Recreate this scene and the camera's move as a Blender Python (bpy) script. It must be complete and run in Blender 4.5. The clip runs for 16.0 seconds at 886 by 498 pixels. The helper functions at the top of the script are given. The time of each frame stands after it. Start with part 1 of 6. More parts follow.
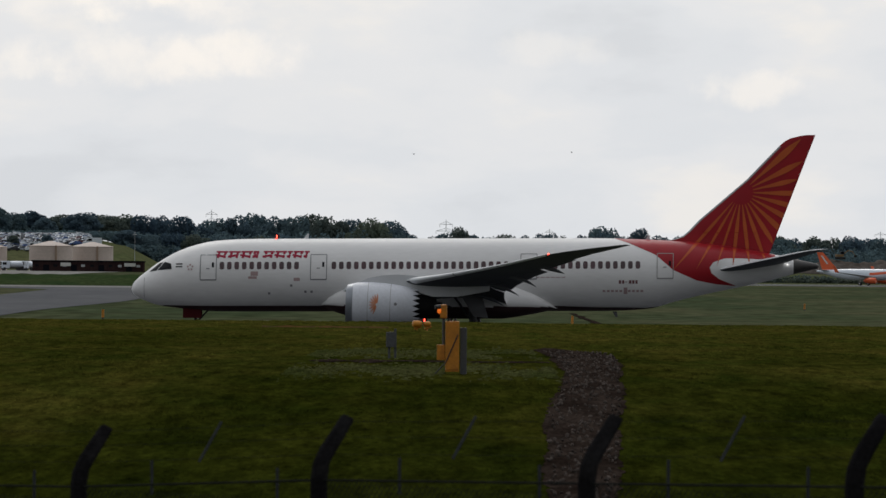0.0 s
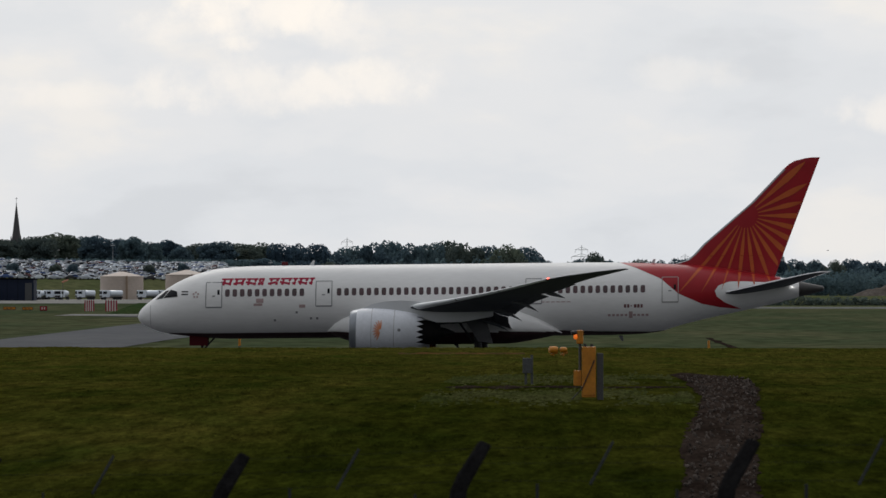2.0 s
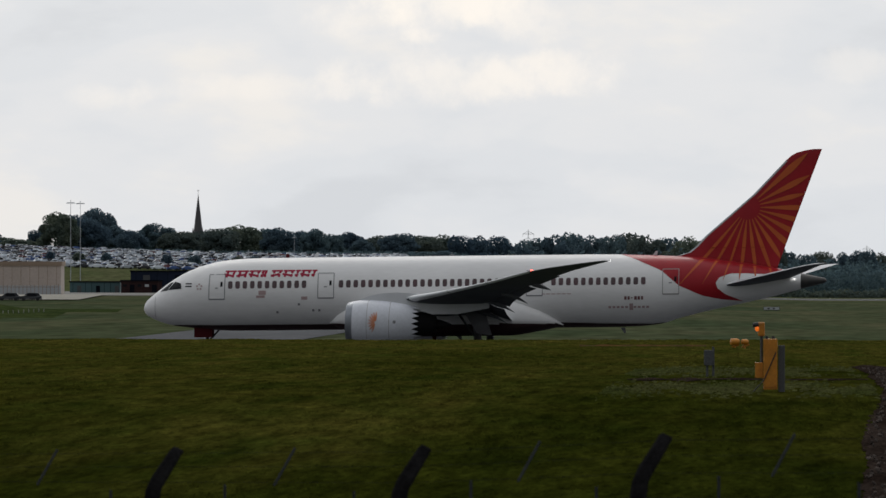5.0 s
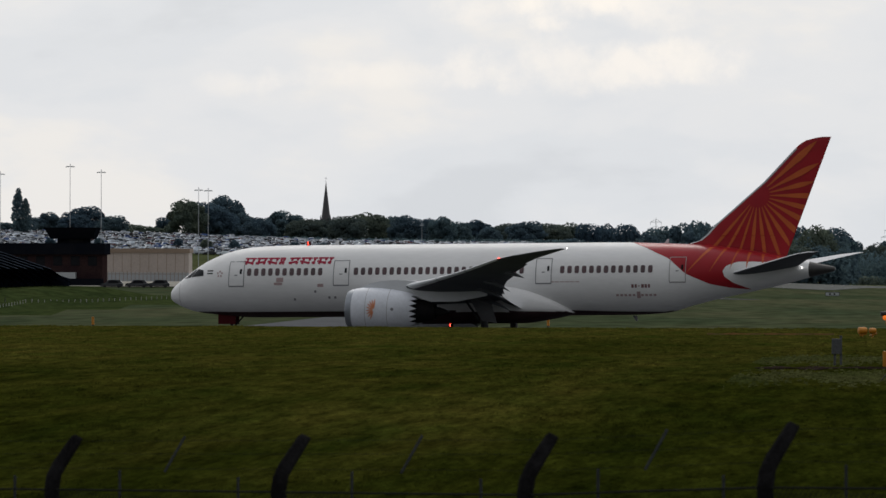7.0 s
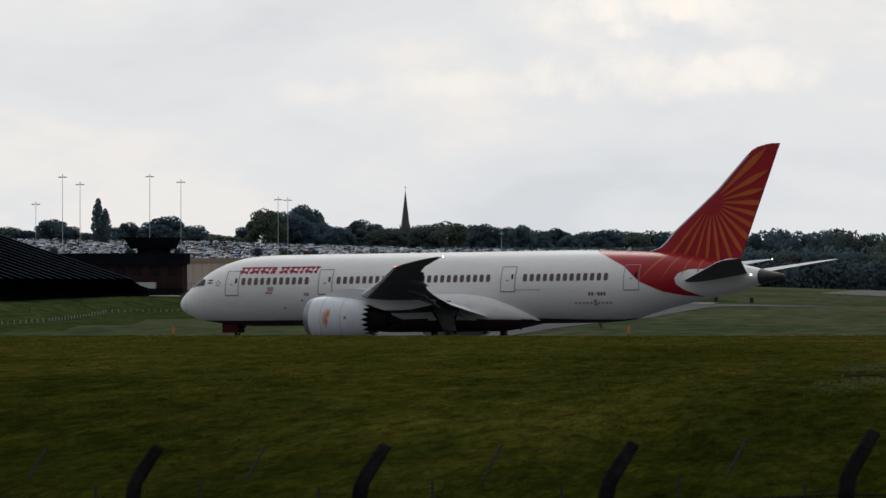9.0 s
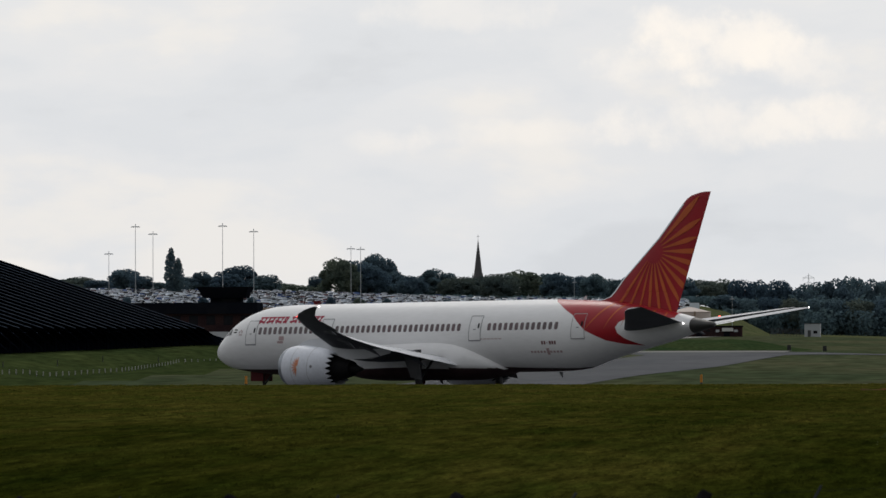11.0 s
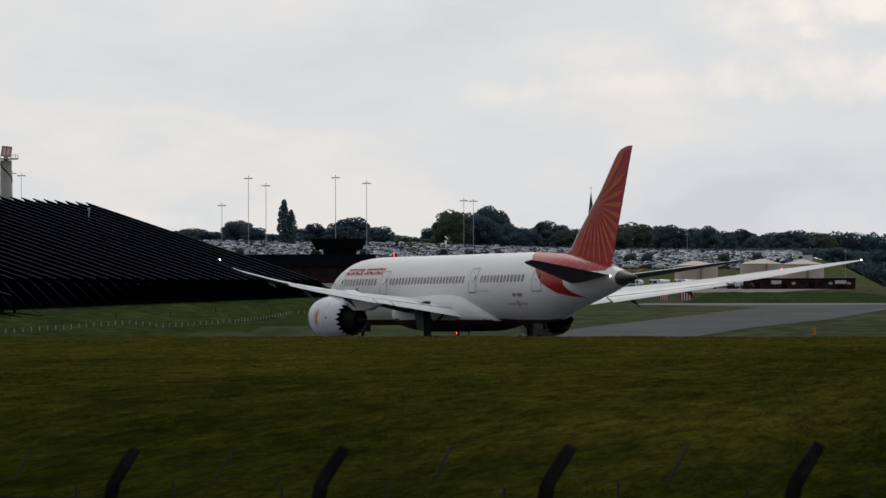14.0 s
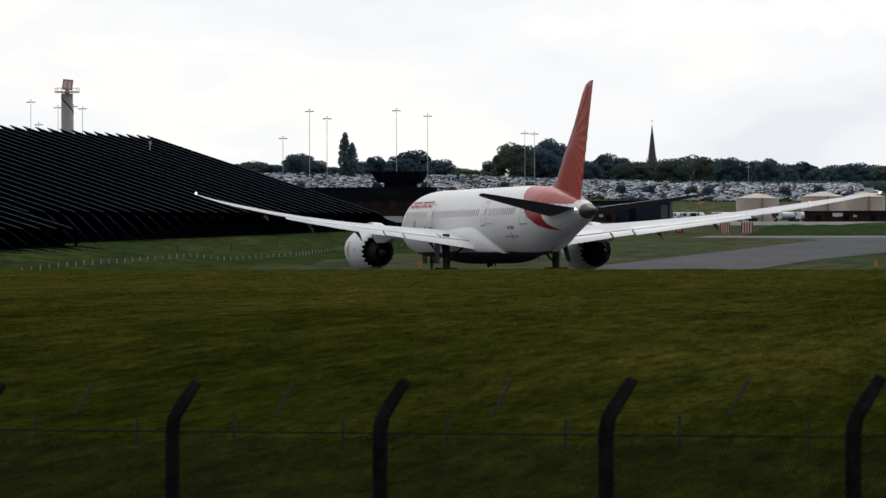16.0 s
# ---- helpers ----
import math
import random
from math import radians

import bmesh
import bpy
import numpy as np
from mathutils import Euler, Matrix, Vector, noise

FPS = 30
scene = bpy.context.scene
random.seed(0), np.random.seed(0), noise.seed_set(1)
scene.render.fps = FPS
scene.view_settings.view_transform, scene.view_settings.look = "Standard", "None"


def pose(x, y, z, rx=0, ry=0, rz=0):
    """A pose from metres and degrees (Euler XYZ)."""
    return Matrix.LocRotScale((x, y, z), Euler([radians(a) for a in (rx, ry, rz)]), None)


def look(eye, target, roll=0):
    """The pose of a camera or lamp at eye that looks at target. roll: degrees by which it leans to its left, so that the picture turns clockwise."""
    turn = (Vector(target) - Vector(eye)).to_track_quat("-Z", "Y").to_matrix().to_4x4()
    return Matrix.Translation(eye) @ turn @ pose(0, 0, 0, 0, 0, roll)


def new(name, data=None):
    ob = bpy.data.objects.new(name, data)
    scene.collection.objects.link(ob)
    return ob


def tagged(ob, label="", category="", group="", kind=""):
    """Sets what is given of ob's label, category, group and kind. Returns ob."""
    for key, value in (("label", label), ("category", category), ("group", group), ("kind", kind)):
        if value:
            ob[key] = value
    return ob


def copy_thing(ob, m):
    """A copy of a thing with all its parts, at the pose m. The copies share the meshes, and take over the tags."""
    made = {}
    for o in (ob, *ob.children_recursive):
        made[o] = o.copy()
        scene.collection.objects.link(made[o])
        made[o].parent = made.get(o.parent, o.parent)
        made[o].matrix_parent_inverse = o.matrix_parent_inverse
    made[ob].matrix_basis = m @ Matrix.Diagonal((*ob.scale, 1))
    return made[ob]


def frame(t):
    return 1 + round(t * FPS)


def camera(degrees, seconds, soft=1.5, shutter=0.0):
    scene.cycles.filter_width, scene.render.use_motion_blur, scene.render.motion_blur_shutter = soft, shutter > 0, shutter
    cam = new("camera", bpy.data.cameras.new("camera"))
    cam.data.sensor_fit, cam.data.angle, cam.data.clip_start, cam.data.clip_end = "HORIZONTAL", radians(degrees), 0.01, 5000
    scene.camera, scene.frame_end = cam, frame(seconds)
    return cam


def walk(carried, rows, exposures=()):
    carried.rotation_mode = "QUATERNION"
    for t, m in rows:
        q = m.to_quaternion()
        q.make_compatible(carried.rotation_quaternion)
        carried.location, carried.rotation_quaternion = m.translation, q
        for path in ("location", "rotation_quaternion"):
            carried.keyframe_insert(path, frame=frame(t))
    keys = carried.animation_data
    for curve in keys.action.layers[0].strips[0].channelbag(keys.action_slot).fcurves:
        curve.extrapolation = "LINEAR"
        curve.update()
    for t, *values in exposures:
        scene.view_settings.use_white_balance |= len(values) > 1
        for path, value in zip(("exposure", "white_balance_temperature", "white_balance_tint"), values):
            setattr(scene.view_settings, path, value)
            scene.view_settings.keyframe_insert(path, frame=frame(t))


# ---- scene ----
EYE = 5.61      # the lens above the taxiway, on a viewing mound
cam = camera(8.153, 16.0, soft=1.5)
# focused on the airliner, so the fence close by is a little soft
cam.data.dof.use_dof, cam.data.dof.focus_distance, cam.data.dof.aperture_fstop = True, 520.0, 14.0
# seconds, turn to the left, tilt up, lean: degrees
AIM = [(0, 0.000, 0.199, 0.525), (0.5, 0.215, 0.127, 0.256), (1, 0.556, 0.196, 0.004), (1.5, 0.938, 0.329, -0.002),
       (2, 1.251, 0.434, 0.033), (2.5, 1.500, 0.400, 0.193), (3, 1.728, 0.336, 0.047), (3.5, 2.201, 0.379, -0.145),
       (3.7, 2.420, 0.416, -0.138), (6, 3.211, 0.316, -0.007), (6.5, 3.684, 0.310, -0.046), (7, 4.097, 0.246, 0.165),
       (7.5, 4.135, 0.151, 0.077), (8, 4.201, 0.457, 0.029), (8.5, 4.266, 0.443, -0.049), (8.7, 4.529, 0.327, -0.122),
       (10.8, 5.422, 0.370, 0.014), (11, 5.501, 0.777, -0.173), (11.5, 5.640, 0.986, -0.288), (12, 5.561, 1.146, -0.220),
       (12.5, 5.798, 0.971, -0.279), (13, 6.145, 0.799, -0.094), (13.5, 6.334, 0.551, -0.059), (14, 6.542, 0.336, -0.081),
       (14.5, 6.697, 0.142, 0.212), (15, 6.792, -0.077, 0.299), (15.5, 6.965, -0.304, 0.159), (16, 7.106, -0.282, -0.124)]
walk(cam, [(t, pose(0, 0, EYE, 90 + tilt, 0, turn) @ pose(0, 0, 0, 0, 0, lean)) for t, turn, tilt, lean in AIM],
     exposures=[(0, 0.0), (8.7, 0.0), (10.8, 0.0), (11.5, -0.14), (12.0, -0.34), (12.5, -0.36), (13.2, -0.24), (14.0, -0.1), (15.0, 0.14), (16, 0.30)])


# ---- sky and sun ----
def make_sky():
    world = bpy.data.worlds.new("overcast")
    scene.world = world
    world.use_nodes = True
    nt = world.node_tree
    nt.nodes.clear()
    N, L = nt.nodes.new, nt.links.new
    out, back = N("ShaderNodeOutputWorld"), N("ShaderNodeBackground")
    tc, mp = N("ShaderNodeTexCoord"), N("ShaderNodeMapping")
    mp.inputs["Scale"].default_value = (1.0, 1.0, 2.6)
    mp.inputs["Location"].default_value = (3.1, 0.4, 0.27)
    L(tc.outputs["Generated"], mp.inputs["Vector"])
    sky = N("ShaderNodeTexSky")
    sky.sky_type, sky.sun_disc = "NISHITA", False
    sky.sun_elevation, sky.sun_rotation = radians(42), radians(-12)
    sky.dust_density, sky.air_density = 4.0, 1.5
    big, small = N("ShaderNodeTexNoise"), N("ShaderNodeTexNoise")
    for n, s, d, r in ((big, 17.0, 6.0, 0.52), (small, 60.0, 6.0, 0.55)):
        n.inputs["Scale"].default_value, n.inputs["Detail"].default_value, n.inputs["Roughness"].default_value = s, d, r
        L(mp.outputs["Vector"], n.inputs["Vector"])
    big.inputs["Distortion"].default_value = 0.15
    add = N("ShaderNodeMath")
    add.operation = "MULTIPLY_ADD"
    L(small.outputs["Fac"], add.inputs[0])
    add.inputs[1].default_value = 0.22
    L(big.outputs["Fac"], add.inputs[2])
    ramp = N("ShaderNodeValToRGB")
    ramp.color_ramp.interpolation = "EASE"
    stops = ((0.44, (0.688, 0.718, 0.758)), (0.56, (0.745, 0.773, 0.81)), (0.66, (0.787, 0.804, 0.829)), (0.78, (0.87, 0.855, 0.835)))
    el = ramp.color_ramp.elements
    while len(el) < len(stops):
        el.new(0.5)
    for e, (p, c) in zip(el, stops):
        e.position, e.color = p, (*c, 1)
    L(add.outputs[0], ramp.inputs["Fac"])
    scale = N("ShaderNodeMixRGB")
    scale.blend_type, scale.inputs["Fac"].default_value = "MULTIPLY", 1.0
    L(sky.outputs["Color"], scale.inputs["Color1"])
    scale.inputs["Color2"].default_value = (0.08, 0.08, 0.08, 1)
    mix = N("ShaderNodeMixRGB")
    mix.inputs["Fac"].default_value = 0.93
    L(scale.outputs["Color"], mix.inputs["Color1"])

    def math_node(op, a, b=0.0, c=0.0):
        n = N("ShaderNodeMath")
        n.operation = op
        for k, v in enumerate((a, b, c)):
            if isinstance(v, (int, float)):
                n.inputs[k].default_value = v
            else:
                L(v, n.inputs[k])
        return n.outputs[0]

    # sunlit cumulus: bearing, height, half width, half height (radians), strength
    sep = N("ShaderNodeSeparateXYZ")
    L(tc.outputs["Generated"], sep.inputs[0])
    bearing = math_node("ARCTAN2", sep.outputs[0], sep.outputs[1])
    puff = N("ShaderNodeTexNoise")
    puff.inputs["Scale"].default_value, puff.inputs["Detail"].default_value, puff.inputs["Roughness"].default_value = 110.0, 9.0, 0.6
    L(tc.outputs["Generated"], puff.inputs["Vector"])
    rough = math_node("MULTIPLY_ADD", puff.outputs["Fac"], 4.4, -2.2)
    cover = ramp.outputs["Color"]
    for b, e, w, h, strong in ((-0.0520, 0.0465, 0.0150, 0.0062, 0.75), (-0.0390, 0.0440, 0.0090, 0.0048, 0.5), (-0.0640, 0.0430, 0.0090, 0.0036, 0.45), (-0.0490, 0.0338, 0.0240, 0.0044, 0.5), (-0.0330, 0.0338, 0.0150, 0.0040, 0.35),
                               (-0.0925, 0.0515, 0.0160, 0.0030, 0.3), (-0.0800, 0.0320, 0.0200, 0.0026, 0.3), (-0.1050, 0.0305, 0.0060, 0.0022, 0.3), (0.0500, 0.0298, 0.0090, 0.0032, 0.5), (0.0180, 0.0360, 0.0100, 0.0030, 0.25),
                               (-0.1640, 0.0105, 0.0100, 0.0016, 0.3), (-0.2100, 0.0330, 0.0140, 0.0030, 0.4)):
        du = math_node("MULTIPLY", math_node("ADD", bearing, -b), 1 / w)
        dv = math_node("MULTIPLY", math_node("ADD", sep.outputs[2], -e), 1 / h)
        r2 = math_node("ADD", math_node("MULTIPLY", du, du), math_node("MULTIPLY", dv, dv))
        shape = math_node("ADD", math_node("SUBTRACT", 1.0, r2), rough)
        soft = N("ShaderNodeMapRange")
        soft.interpolation_type = "SMOOTHSTEP"
        for k, v in ((1, -0.3), (2, 1.25), (3, 0.0), (4, strong)):
            soft.inputs[k].default_value = v
        L(shape, soft.inputs[0])
        lit = N("ShaderNodeMixRGB")
        L(soft.outputs[0], lit.inputs["Fac"])
        L(cover, lit.inputs["Color1"])
        lit.inputs["Color2"].default_value = (1.05, 0.985, 0.905, 1)
        cover = lit.outputs["Color"]
    L(cover, mix.inputs["Color2"])
    # brighter ahead, where the sun stands behind the clouds, and duller overhead and behind
    dot, fall, dim = N("ShaderNodeVectorMath"), N("ShaderNodeMapRange"), N("ShaderNodeMixRGB")
    dot.operation = "DOT_PRODUCT"
    L(tc.outputs["Generated"], dot.inputs[0])
    dot.inputs[1].default_value = (-0.04, 0.77, 0.64)
    fall.interpolation_type = "SMOOTHSTEP"
    for k, v in ((1, -0.6), (2, 0.85), (3, 0.34), (4, 1.02)):
        fall.inputs[k].default_value = v
    L(dot.outputs["Value"], fall.inputs[0])
    dim.blend_type, dim.inputs["Fac"].default_value = "MULTIPLY", 1.0
    L(mix.outputs["Color"], dim.inputs["Color1"])
    L(fall.outputs[0], dim.inputs["Color2"])
    L(dim.outputs["Color"], back.inputs["Color"])
    back.inputs["Strength"].default_value = 1.0
    L(back.outputs["Background"], out.inputs["Surface"])


make_sky()
sun = new("sun", bpy.data.lights.new("sun", "SUN"))
sun.data.energy, sun.data.angle, sun.data.color = 0.5, radians(20), (1.0, 0.96, 0.9)
sun.matrix_basis = look((-12, 60, 60), (0, 0, 6))


# ---- materials ----
def mat(name, base, rough=0.6, metal=0.0, second=None, scale=2.0, amount=0.5, grain=0.0, grain_scale=40.0, bump=0.0,
        emit=0.0, coat=0.0, stretch=(1, 1, 1), island=0.0, spec=0.5, third=None):
    m = bpy.data.materials.new(name)
    m.use_nodes = True
    nt = m.node_tree
    b = nt.nodes["Principled BSDF"]
    b.inputs["Roughness"].default_value, b.inputs["Metallic"].default_value = rough, metal
    b.inputs["Specular IOR Level"].default_value = spec
    if coat:
        b.inputs["Coat Weight"].default_value, b.inputs["Coat Roughness"].default_value = coat, 0.12
    if emit:
        b.inputs["Emission Color"].default_value, b.inputs["Emission Strength"].default_value = (*base, 1), emit
    tc, mp = nt.nodes.new("ShaderNodeTexCoord"), nt.nodes.new("ShaderNodeMapping")
    mp.inputs["Scale"].default_value = stretch
    nt.links.new(tc.outputs["Object"], mp.inputs["Vector"])
    col = nt.nodes.new("ShaderNodeRGB")
    col.outputs[0].default_value = (*base, 1)
    last = col.outputs[0]

    def noise_node(s, detail=5.0):
        n = nt.nodes.new("ShaderNodeTexNoise")
        n.inputs["Scale"].default_value, n.inputs["Detail"].default_value = s, detail
        nt.links.new(mp.outputs["Vector"], n.inputs["Vector"])
        return n

    for tint, size, most in [(second, scale, amount)] * bool(second) + [third] * bool(third):
        n, r, mx = noise_node(size), nt.nodes.new("ShaderNodeMapRange"), nt.nodes.new("ShaderNodeMixRGB")
        r.inputs[1].default_value, r.inputs[2].default_value, r.inputs[4].default_value = 0.38, 0.64, most
        nt.links.new(n.outputs["Fac"], r.inputs[0])
        nt.links.new(r.outputs[0], mx.inputs["Fac"])
        nt.links.new(last, mx.inputs["Color1"])
        mx.inputs["Color2"].default_value = (*tint, 1)
        last = mx.outputs["Color"]
    if grain:
        n, r, mx = noise_node(grain_scale, 3.0), nt.nodes.new("ShaderNodeMapRange"), nt.nodes.new("ShaderNodeMixRGB")
        r.inputs[1].default_value, r.inputs[2].default_value = 0.3, 0.7
        r.inputs[3].default_value, r.inputs[4].default_value = 1 - grain, 1 + grain
        nt.links.new(n.outputs["Fac"], r.inputs[0])
        mx.blend_type, mx.inputs["Fac"].default_value = "MULTIPLY", 1.0
        nt.links.new(last, mx.inputs["Color1"])
        nt.links.new(r.outputs[0], mx.inputs["Color2"])
        last = mx.outputs["Color"]
        if bump:
            bp = nt.nodes.new("ShaderNodeBump")
            bp.inputs["Strength"].default_value, bp.inputs["Distance"].default_value = min(1, bump * 10), bump
            nt.links.new(n.outputs["Fac"], bp.inputs["Height"])
            nt.links.new(bp.outputs[0], b.inputs["Normal"])
    if island:
        g, r, mx = nt.nodes.new("ShaderNodeNewGeometry"), nt.nodes.new("ShaderNodeMapRange"), nt.nodes.new("ShaderNodeMixRGB")
        r.inputs[3].default_value, r.inputs[4].default_value = 1 - island, 1 + island
        nt.links.new(g.outputs["Random Per Island"], r.inputs[0])
        mx.blend_type, mx.inputs["Fac"].default_value = "MULTIPLY", 1.0
        nt.links.new(last, mx.inputs["Color1"])
        nt.links.new(r.outputs[0], mx.inputs["Color2"])
        last = mx.outputs["Color"]
    nt.links.new(last, b.inputs["Base Color"])
    return m


WHITE = mat("white_paint", (0.79, 0.785, 0.785), 0.5, second=(0.70, 0.695, 0.69), scale=0.35, amount=0.5, grain=0.03, grain_scale=3.0,
            coat=0.05, spec=0.25, stretch=(0.4, 1, 1.6))
RED = mat("red_paint", (0.36, 0.014, 0.022), 0.35, second=(0.28, 0.012, 0.02), scale=0.5, amount=0.6, coat=0.05, spec=0.25)
ORANGE = mat("orange_paint", (0.53, 0.11, 0.03), 0.5, spec=0.25, second=(0.44, 0.085, 0.025), scale=0.8)
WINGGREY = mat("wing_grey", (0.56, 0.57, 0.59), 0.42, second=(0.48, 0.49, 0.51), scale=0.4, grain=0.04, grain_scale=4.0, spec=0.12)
FLAPWHITE = mat("flap_white", (0.63, 0.64, 0.665), 0.42, second=(0.55, 0.56, 0.58), scale=0.5, coat=0.05, spec=0.3)
SLATGREY = mat("slat_grey", (0.70, 0.71, 0.73), 0.35, second=(0.60, 0.61, 0.63), scale=0.8, spec=0.4)
NACELLE = mat("nacelle_white", (0.68, 0.70, 0.755), 0.45, second=(0.58, 0.60, 0.65), scale=0.6, spec=0.2, grain=0.05, grain_scale=5)
# the wing's own grey, darkened to stand for shade on its underside
WINGSHADE = mat("wing_underside_shade", (0.095, 0.10, 0.112), 0.6, second=(0.07, 0.074, 0.082), scale=0.5, spec=0.05)
# shade under the white belly, put into the colour as dark maroon
BELLYSHADE = mat("belly_shade", (0.055, 0.03, 0.033), 0.65, second=(0.085, 0.055, 0.056), scale=0.6, spec=0.08)
DARKRED = mat("dark_red", (0.075, 0.008, 0.011), 0.6, spec=0.1)
BELLY = mat("belly_grey", (0.17, 0.17, 0.18), 0.6, spec=0.1, second=(0.08, 0.08, 0.085), scale=0.5, amount=0.7)
DARKMETAL = mat("dark_metal", (0.009, 0.009, 0.0105), 0.7, spec=0.1, second=(0.016, 0.015, 0.014), scale=3)
STEEL = mat("steel", (0.45, 0.45, 0.46), 0.3, metal=0.9, grain=0.1, grain_scale=20)
GEARGREY = mat("gear_grey", (0.045, 0.045, 0.048), 0.5, second=(0.025, 0.024, 0.024), scale=3, amount=0.8, spec=0.2)
RUBBER = mat("rubber", (0.018, 0.018, 0.019), 0.85, grain=0.2, grain_scale=30)
GLASS = mat("dark_glass", (0.012, 0.013, 0.016), 0.25, spec=0.06, second=(0.02, 0.02, 0.024), scale=1.0)
WINDOW = mat("cabin_window", (0.080, 0.036, 0.044), 0.12, spec=0.7, coat=0.15, second=(0.05, 0.026, 0.03), scale=0.7, amount=0.9)
LINE = mat("seam", (0.20, 0.20, 0.215), 0.6)
FADED = mat("faded_print", (0.42, 0.30, 0.30), 0.6)
PRINTGREY = mat("print_grey", (0.30, 0.29, 0.29), 0.6)
PRINTRED = mat("dark_red_print", (0.17, 0.07, 0.075), 0.6)
CRIMSON = mat("crimson_print", (0.34, 0.012, 0.045), 0.5, spec=0.2)
LIPMETAL = mat("brushed_lip_metal", (0.26, 0.28, 0.31), 0.4, metal=0.6, second=(0.18, 0.19, 0.21), scale=1.5, grain=0.06, grain_scale=12)
EMBLEM = mat("faded_orange_print", (0.60, 0.22, 0.11), 0.5, spec=0.2, second=(0.62, 0.36, 0.26), scale=2.0)
GLOWRED = mat("red_lamp", (1.0, 0.07, 0.04), 0.3, emit=9.0)
GLOWWHITE = mat("white_lamp", (1.0, 0.98, 0.95), 0.3, emit=5.0)
CONE = mat("tail_cone_metal", (0.05, 0.05, 0.05), 0.5, metal=0.5, second=(0.09, 0.08, 0.07), scale=2)


# ---- mesh helpers ----
def bm_of(verts, faces):
    bm = bmesh.new()
    vs = [bm.verts.new(v) for v in verts]
    for f in faces:
        try:
            bm.faces.new([vs[i] for i in f])
        except ValueError:
            pass
    return bm


def finish(bm, name, material, smooth=None):
    bmesh.ops.recalc_face_normals(bm, faces=bm.faces)
    me = bpy.data.meshes.new(name)
    bm.to_mesh(me)
    bm.free()
    for m in (material if isinstance(material, (list, tuple)) else [material]):
        me.materials.append(m)
    if smooth is not None:
        me.shade_smooth()
        me.set_sharp_from_angle(angle=radians(smooth))
    return me


def shade_under(bm, limit=-0.05):
    """Marks the faces that look down for the second material, which paints in their shade."""
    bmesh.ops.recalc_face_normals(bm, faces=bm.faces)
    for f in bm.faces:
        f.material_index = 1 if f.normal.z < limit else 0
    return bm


def part(name, bm, material, parent, label="", smooth=None, kind=""):
    me = bm if isinstance(bm, bpy.types.Mesh) else finish(bm, name, material, smooth)
    ob = new(name, me)
    ob.parent = parent
    return tagged(ob, label=label, kind=kind)


def thing(name, label, category, group="", kind="", m=None, bm=None, material=None, smooth=None):
    ob = new(name, finish(bm, name, material, smooth) if bm else None)
    if m is not None:
        ob.matrix_basis = m
    return tagged(ob, label, category, group, kind)


def joined(*bms):
    out = bmesh.new()
    for b in bms:
        me = bpy.data.meshes.new("t")
        b.to_mesh(me)
        b.free()
        out.from_mesh(me)
        bpy.data.meshes.remove(me)
    return out


def box(x0, x1, y0, y1, z0, z1, bevel=0.0):
    bm = bmesh.new()
    bmesh.ops.create_cube(bm, size=1.0, matrix=Matrix.Translation(((x0 + x1) / 2, (y0 + y1) / 2, (z0 + z1) / 2)) @ Matrix.Diagonal((x1 - x0, y1 - y0, z1 - z0, 1)))
    if bevel:
        bmesh.ops.bevel(bm, geom=bm.edges[:], offset=bevel, segments=2, affect="EDGES", profile=0.6)
    return bm


def tube(a, b, r0, r1=None, n=12, caps=True):
    a, b = Vector(a), Vector(b)
    r1 = r0 if r1 is None else r1
    d = b - a
    bm = bmesh.new()
    bmesh.ops.create_cone(bm, cap_ends=caps, segments=n, radius1=r0, radius2=r1, depth=d.length,
                          matrix=Matrix.Translation((a + b) / 2) @ d.to_track_quat("Z", "Y").to_matrix().to_4x4())
    return bm


def loft(rings, closed=True, cap=True):
    n = len(rings[0])
    verts = [v for r in rings for v in r]
    faces = []
    for i in range(len(rings) - 1):
        for j in range(n if closed else n - 1):
            k = (j + 1) % n
            faces.append((i * n + j, i * n + k, (i + 1) * n + k, (i + 1) * n + j))
    if cap and closed:
        faces.append(tuple(range(n))[::-1])
        faces.append(tuple(range((len(rings) - 1) * n, len(rings) * n)))
    return bm_of(verts, faces)


def grid(rows):
    return loft(rows, closed=False, cap=False)


def turned(profile, n=40, axis="x"):
    """Spins (along, radius) pairs round the x axis."""
    return [[(a, r * math.cos(2 * math.pi * k / n), r * math.sin(2 * math.pi * k / n)) for k in range(n)] for a, r in profile]


def moved(bm, m):
    bmesh.ops.transform(bm, matrix=m, verts=bm.verts)
    return bm


def curve_at(table, x):
    return float(np.interp(x, [a for a, _ in table], [b for _, b in table]))


def smooth_at(table, x):
    """Monotone cubic through a short table."""
    xs, ys = [a for a, _ in table], [b for _, b in table]
    if x <= xs[0]:
        return ys[0]
    if x >= xs[-1]:
        return ys[-1]
    i = max(k for k in range(len(xs) - 1) if xs[k] <= x)
    slope = [(ys[k + 1] - ys[k]) / (xs[k + 1] - xs[k]) for k in range(len(xs) - 1)]

    def tangent(k):
        if k == 0:
            return slope[0]
        if k == len(xs) - 1:
            return slope[-1]
        a, b = slope[k - 1], slope[k]
        return 0.0 if a * b <= 0 else 2 * a * b / (a + b)

    h = xs[i + 1] - xs[i]
    t = (x - xs[i]) / h
    return ((2 * t ** 3 - 3 * t ** 2 + 1) * ys[i] + (t ** 3 - 2 * t ** 2 + t) * h * tangent(i)
            + (3 * t ** 2 - 2 * t ** 3) * ys[i + 1] + (t ** 3 - t ** 2) * h * tangent(i + 1))


